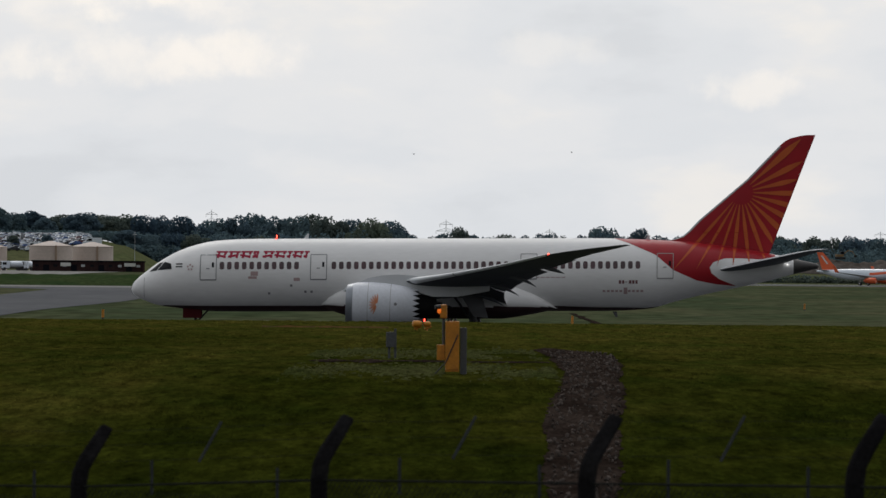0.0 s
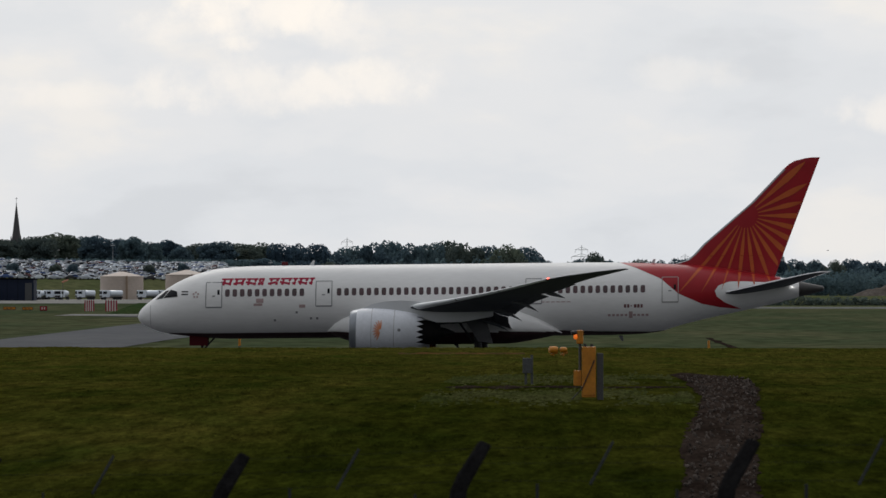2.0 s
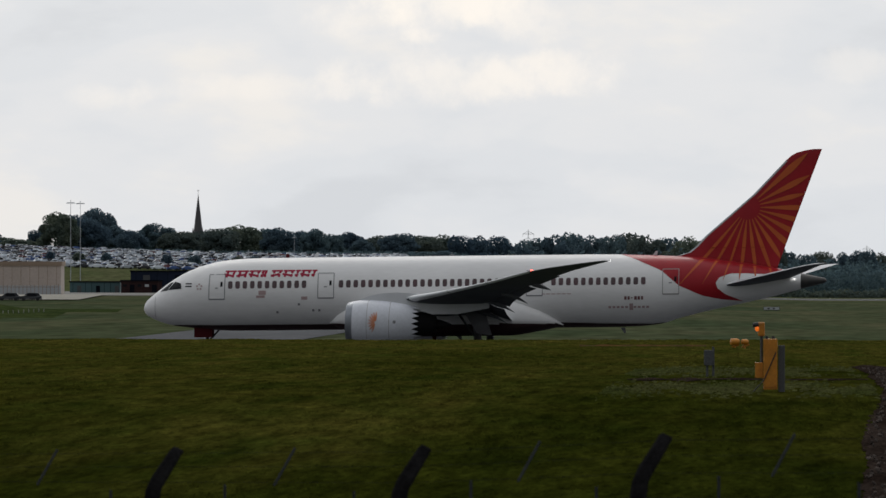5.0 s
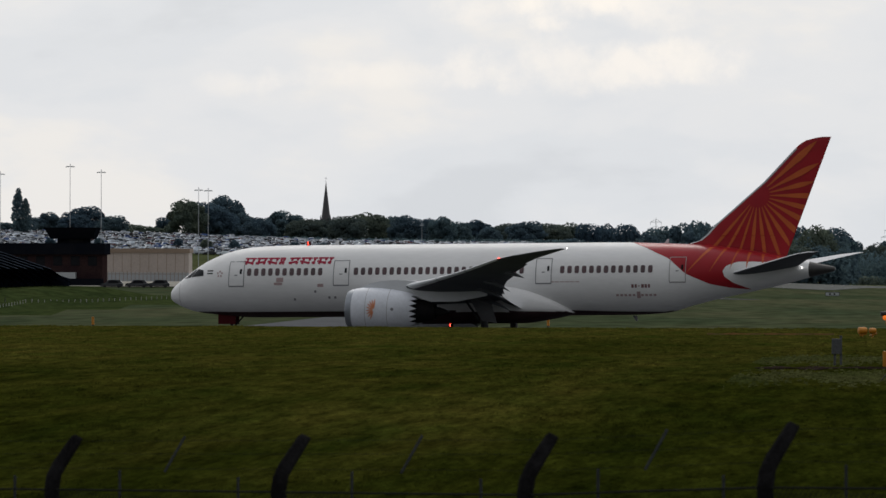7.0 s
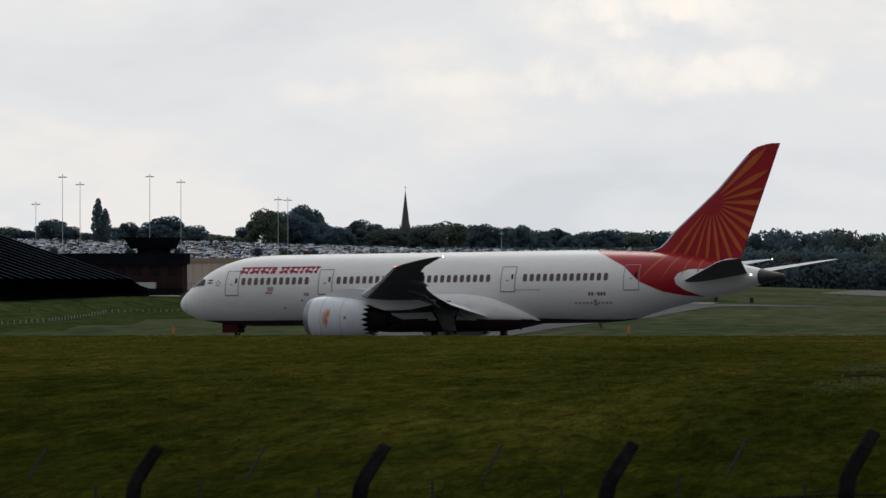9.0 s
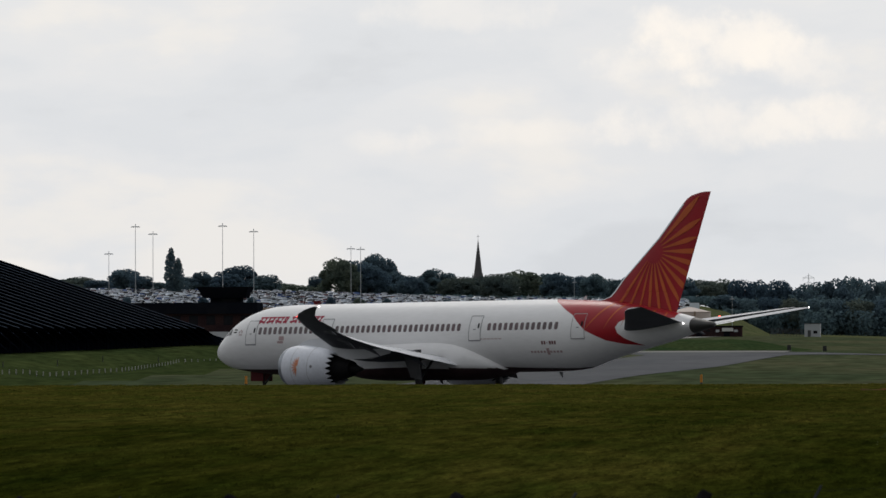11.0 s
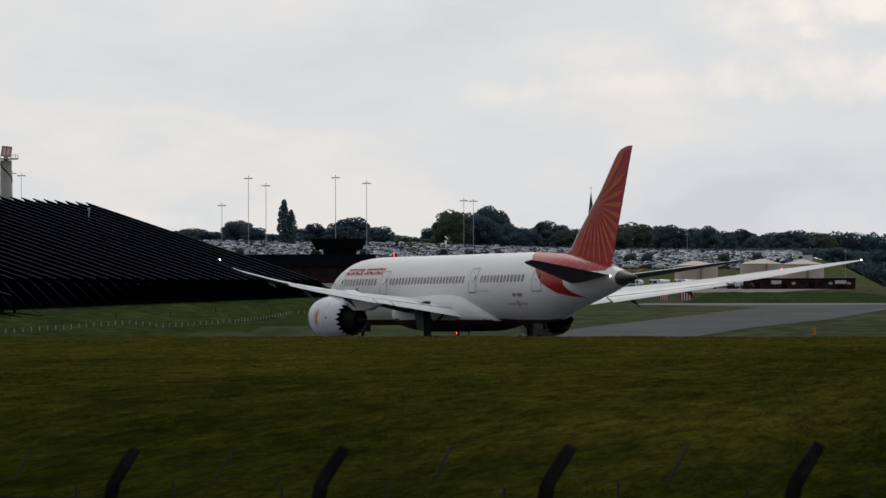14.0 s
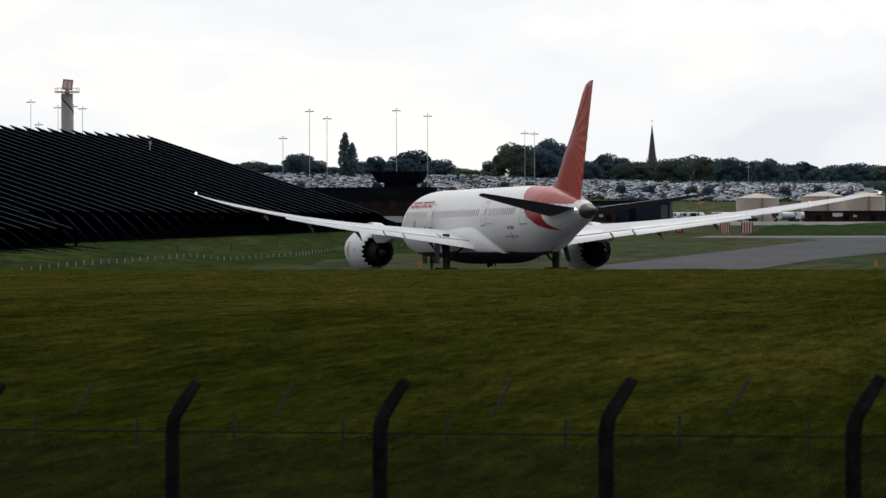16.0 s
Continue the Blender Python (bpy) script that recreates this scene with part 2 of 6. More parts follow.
# ---- the wide-body airliner: s metres aft of the nose, y to its left, z up; it sits a little nose-low ----
TOP = [(0, 4.10), (0.12, 4.52), (0.45, 4.92), (1.06, 5.42), (2.45, 6.44), (3.7, 7.13), (5.06, 7.63), (6.8, 8.0), (9.1, 8.14), (11, 8.17), (38, 8.17),
       (40.2, 8.10), (45.4, 7.86), (49.6, 7.30), (52.3, 6.82), (54.2, 6.40), (55.9, 6.05)]
BOTTOM = [(0, 4.08), (0.1, 3.78), (0.45, 3.48), (1.06, 3.17), (2.1, 2.8), (3.7, 2.56), (5.06, 2.40), (7.5, 2.26), (10, 2.25), (38, 2.25), (40.5, 2.3), (42.5, 2.48),
          (43.95, 2.9), (46.0, 3.42), (49.2, 4.09), (51.7, 4.62), (53.8, 5.16), (55.9, 5.66)]
HALF = [(0, 0.02), (0.12, 0.42), (0.45, 0.80), (1.06, 1.25), (2.45, 1.95), (3.7, 2.36), (5.06, 2.64), (6.8, 2.82), (9.1, 2.885), (38, 2.885), (41, 2.78), (45.4, 2.28),
        (49.6, 1.56), (52.3, 1.08), (54.2, 0.70), (55.9, 0.30)]


def shear(s, z):
    return z + 0.0108 * (s - 25)


def L(s, y, z):
    """Into the airliner's own space, whose x runs forward from a point 25 m aft of the nose."""
    return (25 - s, y, shear(s, z))


def hull(s):
    t, b = smooth_at(TOP, s), smooth_at(BOTTOM, s)
    return (t + b) / 2, (t - b) / 2, smooth_at(HALF, s)


def hull_y(s, z):
    c, r, h = hull(s)
    q = 1 - ((z - c) / r) ** 2
    return h * math.sqrt(q) if q > 0 else 0.0


def hull_patch(s0, s1, z0, z1, side, off=0.012, ns=3, nz=6):
    rows = []
    for i in range(ns + 1):
        s = s0 + (s1 - s0) * i / ns
        rows.append([L(s, side * (hull_y(s, z0 + (z1 - z0) * j / nz) + off), z0 + (z1 - z0) * j / nz) for j in range(nz + 1)])
    return grid(rows)


def hull_strip(points, width, side, off=0.014):
    """A thin band along a line of (s, z) on the hull's skin."""
    rows = []
    n = len(points)
    for i, (s, z) in enumerate(points):
        a, b = points[max(0, i - 1)], points[min(n - 1, i + 1)]
        d = Vector((b[0] - a[0], b[1] - a[1])).normalized()
        p, q = (s - d.y * width / 2, z + d.x * width / 2), (s + d.y * width / 2, z - d.x * width / 2)
        rows.append([L(p[0], side * (hull_y(*p) + off), p[1]), L(q[0], side * (hull_y(*q) + off), q[1])])
    return grid(rows)


FIN_LE = [(6.6, 43.0), (7.9, 43.6), (8.25, 44.8), (8.7, 45.35), (9.56, 46.15), (12.9, 50.05), (15.5, 52.55), (15.9, 52.95), (16.2, 53.4), (16.4, 54.0), (16.52, 54.9)]
FIN_TE = [(6.6, 51.85), (6.93, 51.97), (16.52, 55.6)]


def fin_y(s, z):
    """Half the fin's thickness."""
    le, te = curve_at(FIN_LE, z), curve_at(FIN_TE, z)
    c = te - le
    t = (s - le) / c if c > 0 else -1
    if not 0 < t < 1:
        return 0.0
    return 0.5 * curve_at([(7, 0.075), (16.6, 0.085)], z) * c * 2.6 * (0.62 * math.sqrt(t) - 0.35 * t - 0.27 * t ** 2.2) * (0.75 if z < 8.6 else 1)


def skin_y(s, z):
    return max(fin_y(s, z), hull_y(s, z) if z < hull(s)[0] + hull(s)[1] else 0.0)


def foil(le, chord, thick, n=12):
    """An aerofoil ring in (s, z), leading edge at le = (s, z)."""
    up, lo = [], []
    for i in range(n + 1):
        t = 0.5 - 0.5 * math.cos(math.pi * i / n)
        h = 5 * thick * (0.2969 * math.sqrt(t) - 0.126 * t - 0.3516 * t ** 2 + 0.2843 * t ** 3 - 0.1036 * t ** 4) * chord
        up.append((le[0] + t * chord, le[1] + h * 1.1))
        lo.append((le[0] + t * chord, le[1] - h * 0.9))
    return up + lo[-2:0:-1]


# span station, leading edge, trailing edge, height
WING = [(1.8, 16.6, 29.2, 3.75), (2.9, 17.6, 29.2, 3.95), (6.0, 19.9, 29.35, 4.28), (9.75, 22.5, 29.75, 4.66), (14.0, 25.7, 30.95, 5.12), (18.0, 28.6, 32.45, 5.6),
        (20.7, 30.6, 33.85, 5.97), (22.0, 31.5, 34.7, 6.16), (25.5, 34.1, 36.6, 6.72), (27.3, 36.05, 37.9, 7.02), (28.8, 38.2, 39.4, 7.28), (29.7, 39.75, 40.4, 7.44), (30.06, 40.5, 40.85, 7.50)]


def twist(y):
    """How steeply the section falls towards its rear edge."""
    return curve_at([(0, 0.035), (10, 0.05), (20, 0.098), (31, 0.14)], y)


def wing_bm(side, y0=1.8, y1=31):
    rings = []
    for y, le, te, z in WING:
        if not y0 - 0.01 <= y <= y1:
            continue
        c = te - le
        th = 0.125 - 0.045 * min(1, y / 22)
        rings.append([L(s, side * y, zz - twist(y) * (s - le)) for s, zz in foil((le, z), c, th)])
    return loft(rings)


def wing_at(y):
    xs = [w[0] for w in WING]
    return tuple(float(np.interp(y, xs, [w[k] for w in WING])) for k in (1, 2, 3))


def flap_bm(side, y0, y1, chord, droop, gap=-0.01):
    rings = []
    for i in range(5):
        y = y0 + (y1 - y0) * i / 4
        le, te, z = wing_at(y)
        c = chord * (te - le)
        zz = z - twist(y) * (te - le) - gap
        ring = []
        for s, h in foil((0, 0), c, 0.10, 8):
            a = radians(droop)
            ring.append(L(te - 0.12 * c + s * math.cos(a) + h * math.sin(a), side * y, zz - s * math.sin(a) + h * math.cos(a)))
        rings.append(ring)
    return loft(rings)


def spoiler_bm(side, y0, y1, f0, f1):
    rows = []
    for i in range(4):
        y = y0 + (y1 - y0) * i / 3
        le, te, z = wing_at(y)
        th = 0.125 - 0.045 * min(1, y / 22)
        row = []
        for f in (f0, (f0 + f1) / 2, f1):
            h = 5 * th * (0.2969 * math.sqrt(f) - 0.126 * f - 0.3516 * f ** 2 + 0.2843 * f ** 3 - 0.1036 * f ** 4) * (te - le) * 1.1
            row.append(L(le + f * (te - le), side * y, z + h - twist(y) * f * (te - le) + 0.015))
        rows.append(row)
    return grid(rows)


def slat_bm(side, y0, y1):
    """The rounded nose of the wing, wrapped from the upper to the lower skin."""
    rows = []
    for i in range(13):
        y = y0 + (y1 - y0) * i / 12
        le, te, z = wing_at(y)
        c, th = te - le, 0.125 - 0.045 * min(1, y / 22)
        row = []
        for f, up in ((0.13, 1.1), (0.08, 1.1), (0.04, 1.1), (0.018, 1.1), (0.006, 1.1), (0.0, 0.0), (0.006, -0.9), (0.018, -0.9), (0.04, -0.9), (0.07, -0.9)):
            h = 5 * th * (0.2969 * math.sqrt(f) - 0.126 * f - 0.3516 * f ** 2) * c
            row.append(L(le + f * c - 0.015 * max(0, 1 - f * 6), side * y, z + h * up + 0.014 * up - twist(y) * f * c))
        rows.append(row)
    return grid(rows)


def fairing_bm(side, y, length, drop):
    le, te, z = wing_at(y)
    prof = [(0, 0.02), (0.08, 0.5), (0.25, 0.9), (0.45, 1.0), (0.7, 0.75), (0.9, 0.32), (1, 0.03)]
    rings = []
    for t, r in prof:
        s = te - 0.55 * length + t * length
        zz = z - 0.42 - 0.03 * (te - le) - drop * t * t
        rings.append([L(s, side * y + 0.12 * r * math.cos(a), zz - 0.06 + 0.17 * r * math.sin(a)) for a in [2 * math.pi * k / 10 for k in range(10)]])
    return loft(rings)


def wheel(parent, x, y, z, r, w):
    prof = [(-w / 2, r * 0.62), (-w / 2, r * 0.86), (-w * 0.36, r * 0.97), (0, r), (w * 0.36, r * 0.97), (w / 2, r * 0.86), (w / 2, r * 0.62)]
    t = moved(loft(turned(prof, 24), cap=True), pose(x, y, z, 0, 0, 90))
    wh = part("wheel", t, RUBBER, parent, smooth=40)
    hub = moved(loft(turned([(-w * 0.53, r * 0.1), (-w * 0.53, r * 0.5), (-w * 0.47, r * 0.6), (w * 0.47, r * 0.6), (w * 0.53, r * 0.5), (w * 0.53, r * 0.1)], 20)), pose(x, y, z, 0, 0, 90))
    part("hub", hub, STEEL, wh, "pale steel wheel hub", smooth=30)
    return wh


def sun_rays(parent, side):
    """Orange petals spreading from a disc on the fin and running down on to the hull."""
    cs, cz = 49.6, 11.85
    petals = [(42, 6.5), (27, 5.6), (13, 4.75), (-1, 4.4), (-15, 4.4), (-29, 4.6), (-43, 5.0), (-57, 5.6), (-70, 6.2), (-83, 6.0), (-96, 6.0), (-108, 6.3), (-120, 7.2), (-131, 8.4)]
    for a, length in petals:
        d = Vector((math.cos(radians(a)), math.sin(radians(a))))
        nrm = Vector((-d.y, d.x))
        rows = []
        for i in range(121):
            t = i / 120
            r = 1.0 + (length - 1.0) * t
            w = (0.03 + 0.07 * (r - 1.0)) * (1.0 if t < 0.6 else (1.03 - ((t - 0.6) / 0.4) ** 1.5 * (1.0 if a < -50 or a > 8 else 0.3)))
            if a < -100:
                w *= 0.62
            w *= curve_at([(-20, 1.0), (-1.2, 1.0), (0.1, 0.6), (3.2, 0.2), (9, 0.2)], 8.1 - (cz + d.y * r))
            mid = Vector((cs, cz)) + d * (1.0 + (length - 1.0) * t)
            row = []
            for k in (-1, -0.5, 0, 0.5, 1):
                p = mid + nrm * w * k
                le, te = curve_at(FIN_LE, p.y), curve_at(FIN_TE, p.y)
                s = min(max(p.x, le + 0.25), te - 0.06) if p.y > 8.2 else min(p.x, 52.2)
                row.append(L(s, side * (skin_y(s, min(p.y, 16.4)) + 0.03), min(p.y, 16.4)))
            rows.append(row)
        part("ray", grid(rows), ORANGE, parent)


def glyph_bars(parent, s0, z0, height, widths, side, material, name="mark", slant=0.25, head=True):
    """Plain slanted shapes in place of lettering."""
    s = s0
    for k, w in enumerate(widths):
        if w < 0:
            s -= w
            continue
        bms = []
        if head:
            bms.append(hull_strip([(s + slant * height, z0 + height), (s + w + slant * height, z0 + height)], height * 0.27, side))
        for q in ((0.25, 0.8) if w > 0.4 else (0.5,)):
            bms.append(hull_strip([(s + w * q, z0), (s + w * q + slant * height, z0 + height)], height * 0.4, side))
        bms.append(hull_strip([(s + 0.05, z0 + height * (0.2 if k % 2 else 0.5)), (s + w * 0.85, z0 + height * (0.45 if k % 2 else 0.2))], height * 0.34, side))
        part(name, joined(*bms), material, parent)
        s += w + 0.06


def engine(plane, side):
    y, z0, s0 = side * 9.84, 2.92, 18.05
    zc = shear(s0, z0)
    base = Matrix.Translation((25 - s0, y, zc)) @ pose(0, 0, 0, 0, -1.5, 0)
    # outside skin, aft of the lip; along = -x
    outer = [(0.55, 1.66), (1.0, 1.745), (1.8, 1.80), (2.8, 1.79), (3.8, 1.71), (4.8, 1.57), (5.35, 1.47)]
    inner = [(5.35, 1.42), (4.4, 1.40), (3.0, 1.43), (1.6, 1.44), (0.9, 1.43), (0.5, 1.46)]
    e = part("engine_nacelle", moved(loft(turned([(-a, r) for a, r in outer + inner], 48), cap=False), base), NACELLE, plane,
             "white engine cowling with an orange sun emblem", smooth=40)
    lip = [(0.55, 1.66), (0.3, 1.60), (0.1, 1.545), (0.0, 1.47), (0.06, 1.43), (0.2, 1.42), (0.5, 1.46)]
    part("inlet_lip", moved(loft(turned([(-a, r) for a, r in lip], 48), cap=False), base), LIPMETAL, e, "grey bare-metal inlet ring", smooth=40)
    # saw-toothed rear edge
    n = 20
    vs, fs = [], []
    for k in range(2 * n):
        a = math.pi * k / n
        long = 5.9 if k % 2 else 5.32
        rr = 1.36 if k % 2 else 1.48
        for q, (al, r) in enumerate(((5.33, 1.475), (long, rr), (long - 0.01, rr - 0.03), (5.33, 1.42))):
            vs.append((-al, r * math.cos(a), r * math.sin(a)))
    for k in range(2 * n):
        j = (k + 1) % (2 * n)
        for q in range(3):
            fs.append((4 * k + q, 4 * j + q, 4 * j + q + 1, 4 * k + q + 1))
    part("chevron_edge", moved(bm_of(vs, fs), base), NACELLE, e)
    part("fan", moved(loft(turned([(-1.2, 0.02), (-1.35, 0.3), (-1.7, 0.42), (-1.72, 1.42), (-1.8, 1.42), (-1.85, 0.3)], 36)), base), DARKMETAL, e, "dark fan face", smooth=30)
    core = [(4.2, 1.2), (5.3, 1.06), (6.3, 0.86), (7.2, 0.62), (7.2, 0.5), (7.0, 0.45), (7.6, 0.36), (8.4, 0.08)]
    part("exhaust_core", moved(loft(turned([(-a, r) for a, r in core], 32), cap=True), base), DARKMETAL, e, "dark heat-stained exhaust cone", smooth=35)
    part("duct_wall", moved(loft(turned([(-4.3, 1.41), (-4.32, 0.2)], 32), cap=False), base), DARKMETAL, e)
    for al in (1.75, 3.55):
        r = curve_at(outer, al) + 0.005
        part("cowl_seam", moved(loft(turned([(-al, r), (-al - 0.035, r)], 48), cap=False), base), PRINTGREY, e, smooth=40)
    # strut to the wing
    rings = []
    for s, zt, zb, w in ((19.0, 4.62, 4.35, 0.05), (19.8, 4.95, 4.3, 0.2), (20.8, 5.16, 4.3, 0.3), (22.2, 5.24, 4.2, 0.34), (23.4, 5.16, 3.9, 0.42), (25.0, 4.85, 3.45, 0.46), (27.0, 4.5, 3.45, 0.40), (29.5, 4.35, 3.9, 0.06)):
        rings.append([L(s, y - w, zb), L(s, y + w, zb), L(s, y + w, zt), L(s, y - w, zt)])
    part("engine_pylon", loft(rings), FLAPWHITE, plane, smooth=35)
    # emblem on the outboard flank, a vent dot and a seam
    flank = 1 if side > 0 else -1
    def on(al, h):
        r = curve_at([(0.5, 1.66), (1.8, 1.80), (2.8, 1.79), (3.8, 1.71), (5.3, 1.47)], al) + 0.012
        return base @ Vector((-al, flank * math.sqrt(max(0.01, r * r - h * h)), h))
    for k in range(9):
        a = radians(30 + 150 / 8 * k + 60)
        rows = []
        for t in (0, 0.3, 0.6, 0.85, 1):
            w = 0.015 + 0.05 * math.sin(math.pi * t)
            m = (2.55 + (0.12 + 0.55 * t) * math.cos(a), 0.0 + (0.12 + 0.75 * t) * math.sin(a))
            rows.append([tuple(on(m[0] - w * math.sin(a), m[1] + w * math.cos(a))), tuple(on(m[0] + w * math.sin(a), m[1] - w * math.cos(a)))])
        part("emblem", grid(rows), EMBLEM, e)
    part("vent", bm_of([tuple(on(4.0 + 0.13 * math.cos(a), 0.1 + 0.13 * math.sin(a))) for a in [k * math.pi / 5 for k in range(10)]], [tuple(range(10))]), LINE, e)


def aft_disc(p, r):
    """A flat lamp glass that faces straight back."""
    return bm_of([(p[0], p[1] + r * math.cos(a), p[2] + r * math.sin(a)) for a in [2 * math.pi * q / 12 for q in range(12)]], [tuple(range(12))])


def airliner():
    plane = thing("airliner", "white wide-body jet airliner with red tail, taxiing and turning", "airliner")
    stations = [0, 0.04, 0.12, 0.25, 0.45, 0.75, 1.06, 1.5, 2.0, 2.6, 3.2, 3.9, 4.6, 5.4, 6.2, 7, 8, 9, 10, 11] + list(range(13, 39, 2)) + [39, 40, 41, 42, 43, 44, 45, 46, 47, 48, 49, 50, 51, 52, 53, 53.9]
    n = 64
    rings = []
    for s in stations:
        c, r, h = hull(s)
        rings.append([L(s, h * math.cos(2 * math.pi * k / n), c + r * math.sin(2 * math.pi * k / n)) for k in range(n)])
    fus = part("fuselage", loft(rings), WHITE, plane, "white painted fuselage", smooth=50)
    rings = []
    for s in (53.9, 54.6, 55.3, 55.8, 55.95):
        c, r, h = hull(min(s, 55.9))
        q = 1.0 if s < 55.9 else 0.55
        rings.append([L(s, q * h * math.cos(2 * math.pi * k / 32), c + q * r * math.sin(2 * math.pi * k / 32)) for k in range(32)])
    part("tail_cone", loft(rings), CONE, plane, "dark bare-metal tail cone", smooth=50)
    # wing-to-body fairing: blunt in front, running out in a long slope behind the wing
    ftop = [(15.6, 2.9), (16.2, 3.75), (17.2, 4.45), (19.0, 5.05), (22, 5.4), (27.5, 5.6), (29.5, 5.4), (31.2, 4.85), (32.8, 4.05), (34.0, 3.2), (34.7, 2.5)]
    flow = [(15.6, 2.7), (16.6, 2.2), (18.5, 1.75), (21.0, 1.62), (30.0, 1.62), (32.5, 1.95), (34.7, 2.4)]
    fhalf = [(15.6, 1.7), (16.4, 2.5), (17.5, 2.95), (19.0, 3.16), (30.5, 3.16), (32.8, 2.75), (34.7, 1.7)]
    rings = []
    for k in range(31):
        s = 15.6 + 19.1 * k / 30
        t, b, h = smooth_at(ftop, s), smooth_at(flow, s), smooth_at(fhalf, s)
        ring = []
        for q in range(72):
            a = 2 * math.pi * q / 72
            ca, sa = math.cos(a), math.sin(a)
            ring.append(L(s, h * math.copysign(abs(ca) ** 0.78, ca), (t + b) / 2 + (t - b) / 2 * math.copysign(abs(sa) ** 0.78, sa)))
        rings.append(ring)
    fairing = loft(rings)
    bmesh.ops.recalc_face_normals(fairing, faces=fairing.faces)
    # the fairing's lower faces take the painted belly shade
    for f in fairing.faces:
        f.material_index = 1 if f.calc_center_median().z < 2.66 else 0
    part("belly_fairing", fairing, [WHITE, BELLYSHADE], plane, "pale wing-root fairing", smooth=60)

    # a dark shell that paints shade under the white belly
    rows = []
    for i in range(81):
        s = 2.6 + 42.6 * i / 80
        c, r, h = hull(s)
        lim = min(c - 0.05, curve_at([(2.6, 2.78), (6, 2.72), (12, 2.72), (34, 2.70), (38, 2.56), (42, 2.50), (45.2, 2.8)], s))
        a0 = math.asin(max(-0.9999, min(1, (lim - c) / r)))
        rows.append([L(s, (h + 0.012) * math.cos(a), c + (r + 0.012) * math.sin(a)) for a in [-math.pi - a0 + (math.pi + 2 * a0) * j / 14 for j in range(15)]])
    part("belly_paint", grid(rows), BELLYSHADE, plane, "dark band of shade painted along the belly", smooth=60)

    # red paint of the tail, laid on the skin
    front = [(39.3, 8.15), (40.6, 7.72), (42.7, 6.8), (44.15, 5.56), (46.05, 4.72), (47.6, 4.4), (49.2, 4.25)]
    white_top = [(47.1, 5.76), (47.4, 6.2), (48.3, 6.5), (49.5, 6.5), (51.0, 6.42), (52.6, 6.45)]
    white_low = [(47.1, 5.76), (47.25, 5.3), (47.9, 4.8), (49.2, 4.28)]
    for side in (1, -1):
        rows = []
        for s in sorted([39.3 + (52.4 - 39.3) * i / 60 for i in range(61)] + [47.0995, 47.1005, 47.15, 47.25]):
            c, r, h = hull(s)
            low = curve_at(front, s) if s <= 47.1 else curve_at(white_top, s)
            a0 = math.asin(max(-1, min(1, (low - c) / r)))
            rows.append([L(s, side * (h + 0.012) * math.cos(a0 + (math.pi / 2 - a0) * j / 14), c + (r + 0.012) * math.sin(a0 + (math.pi / 2 - a0) * j / 14)) for j in range(15)])
        part("red_tail_band", grid(rows), RED, plane, "deep red paint sweeping up the tail", smooth=60)
        rows = []
        for i in range(15):
            s = 47.1 + 2.1 * i / 14
            lo, hi = curve_at(front, s), curve_at(white_low, s)
            rows.append([L(s, side * (hull_y(s, lo + (hi - lo) * j / 5) + 0.013), lo + (hi - lo) * j / 5) for j in range(6)])
        part("red_tail_tip", grid(rows), RED, plane, smooth=60)

    # fin: skin rows by height
    rows = []
    for z in [6.6, 7.2, 7.9, 8.25, 8.7, 9.56, 10.6, 11.8, 12.9, 14.2, 15.6, 16.0, 16.25, 16.45, 16.52]:
        le, te = curve_at(FIN_LE, z), curve_at(FIN_TE, z)
        ring = []
        ts = [0, 0.01, 0.04, 0.1, 0.2, 0.35, 0.5, 0.7, 0.85, 1]
        for t in ts:
            ring.append((le + (te - le) * t, fin_y(le + (te - le) * t, z) if 0 < t < 1 else 0.01))
        k = 1.0 if z < 16.4 else 0.4
        rows.append([L(s, y * k, z) for s, y in ring] + [L(s, -y * k, z) for s, y in ring[-2:0:-1]])
    fin = part("fin", loft(rows), RED, plane, "deep red tail fin with an orange sunburst", smooth=50)
    rows = []
    for z in [8.0, 8.25, 8.7, 9.56, 10.6, 11.8, 12.9, 14.2, 15.6]:
        le, te = curve_at(FIN_LE, z), curve_at(FIN_TE, z)
        w = 0.22
        rows.append([L(le - 0.03 + w * q, sg * (fin_y(le + w * q, z) + 0.02), z) for sg, q in ((1, 1.0), (1, 0.5), (1, 0.12), (-1, 0.12), (-1, 0.5), (-1, 1.0))])
    part("fin_leading_edge", grid(rows), STEEL, fin, "bare silver leading edge", smooth=60)
    for side in (1, -1):
        sun_rays(fin, side)
        # tailplane
        rings = []
        for y, le, te, z in ((0.6, 46.9, 53.0, 5.72), (1.6, 47.7, 53.35, 5.86), (5.5, 51.2, 54.9, 6.5), (8.8, 54.1, 56.2, 7.03), (9.55, 55.0, 56.5, 7.15), (9.8, 55.7, 56.6, 7.19)):
            rings.append([L(s, side * y, zz + 0.115 * (s - 0.5 * (le + te))) for s, zz in foil((le, z), te - le, 0.09, 10)])
        part("tailplane", shade_under(loft(rings)), [WINGGREY, WINGSHADE], plane, "grey tailplane", smooth=40)
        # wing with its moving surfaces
        w = part("wing", shade_under(wing_bm(side), -0.55), [WINGGREY, WINGSHADE], plane, "grey swept wing with a raked tip", smooth=40)
        part("flap", shade_under(flap_bm(side, 3.1, 9.2, 0.16, 22)), [FLAPWHITE, WINGSHADE], w, "lowered white inboard flap", smooth=40)
        part("flap", shade_under(flap_bm(side, 11.2, 20.6, 0.21, 19)), [FLAPWHITE, WINGSHADE], w, "lowered white outboard flap", smooth=40)
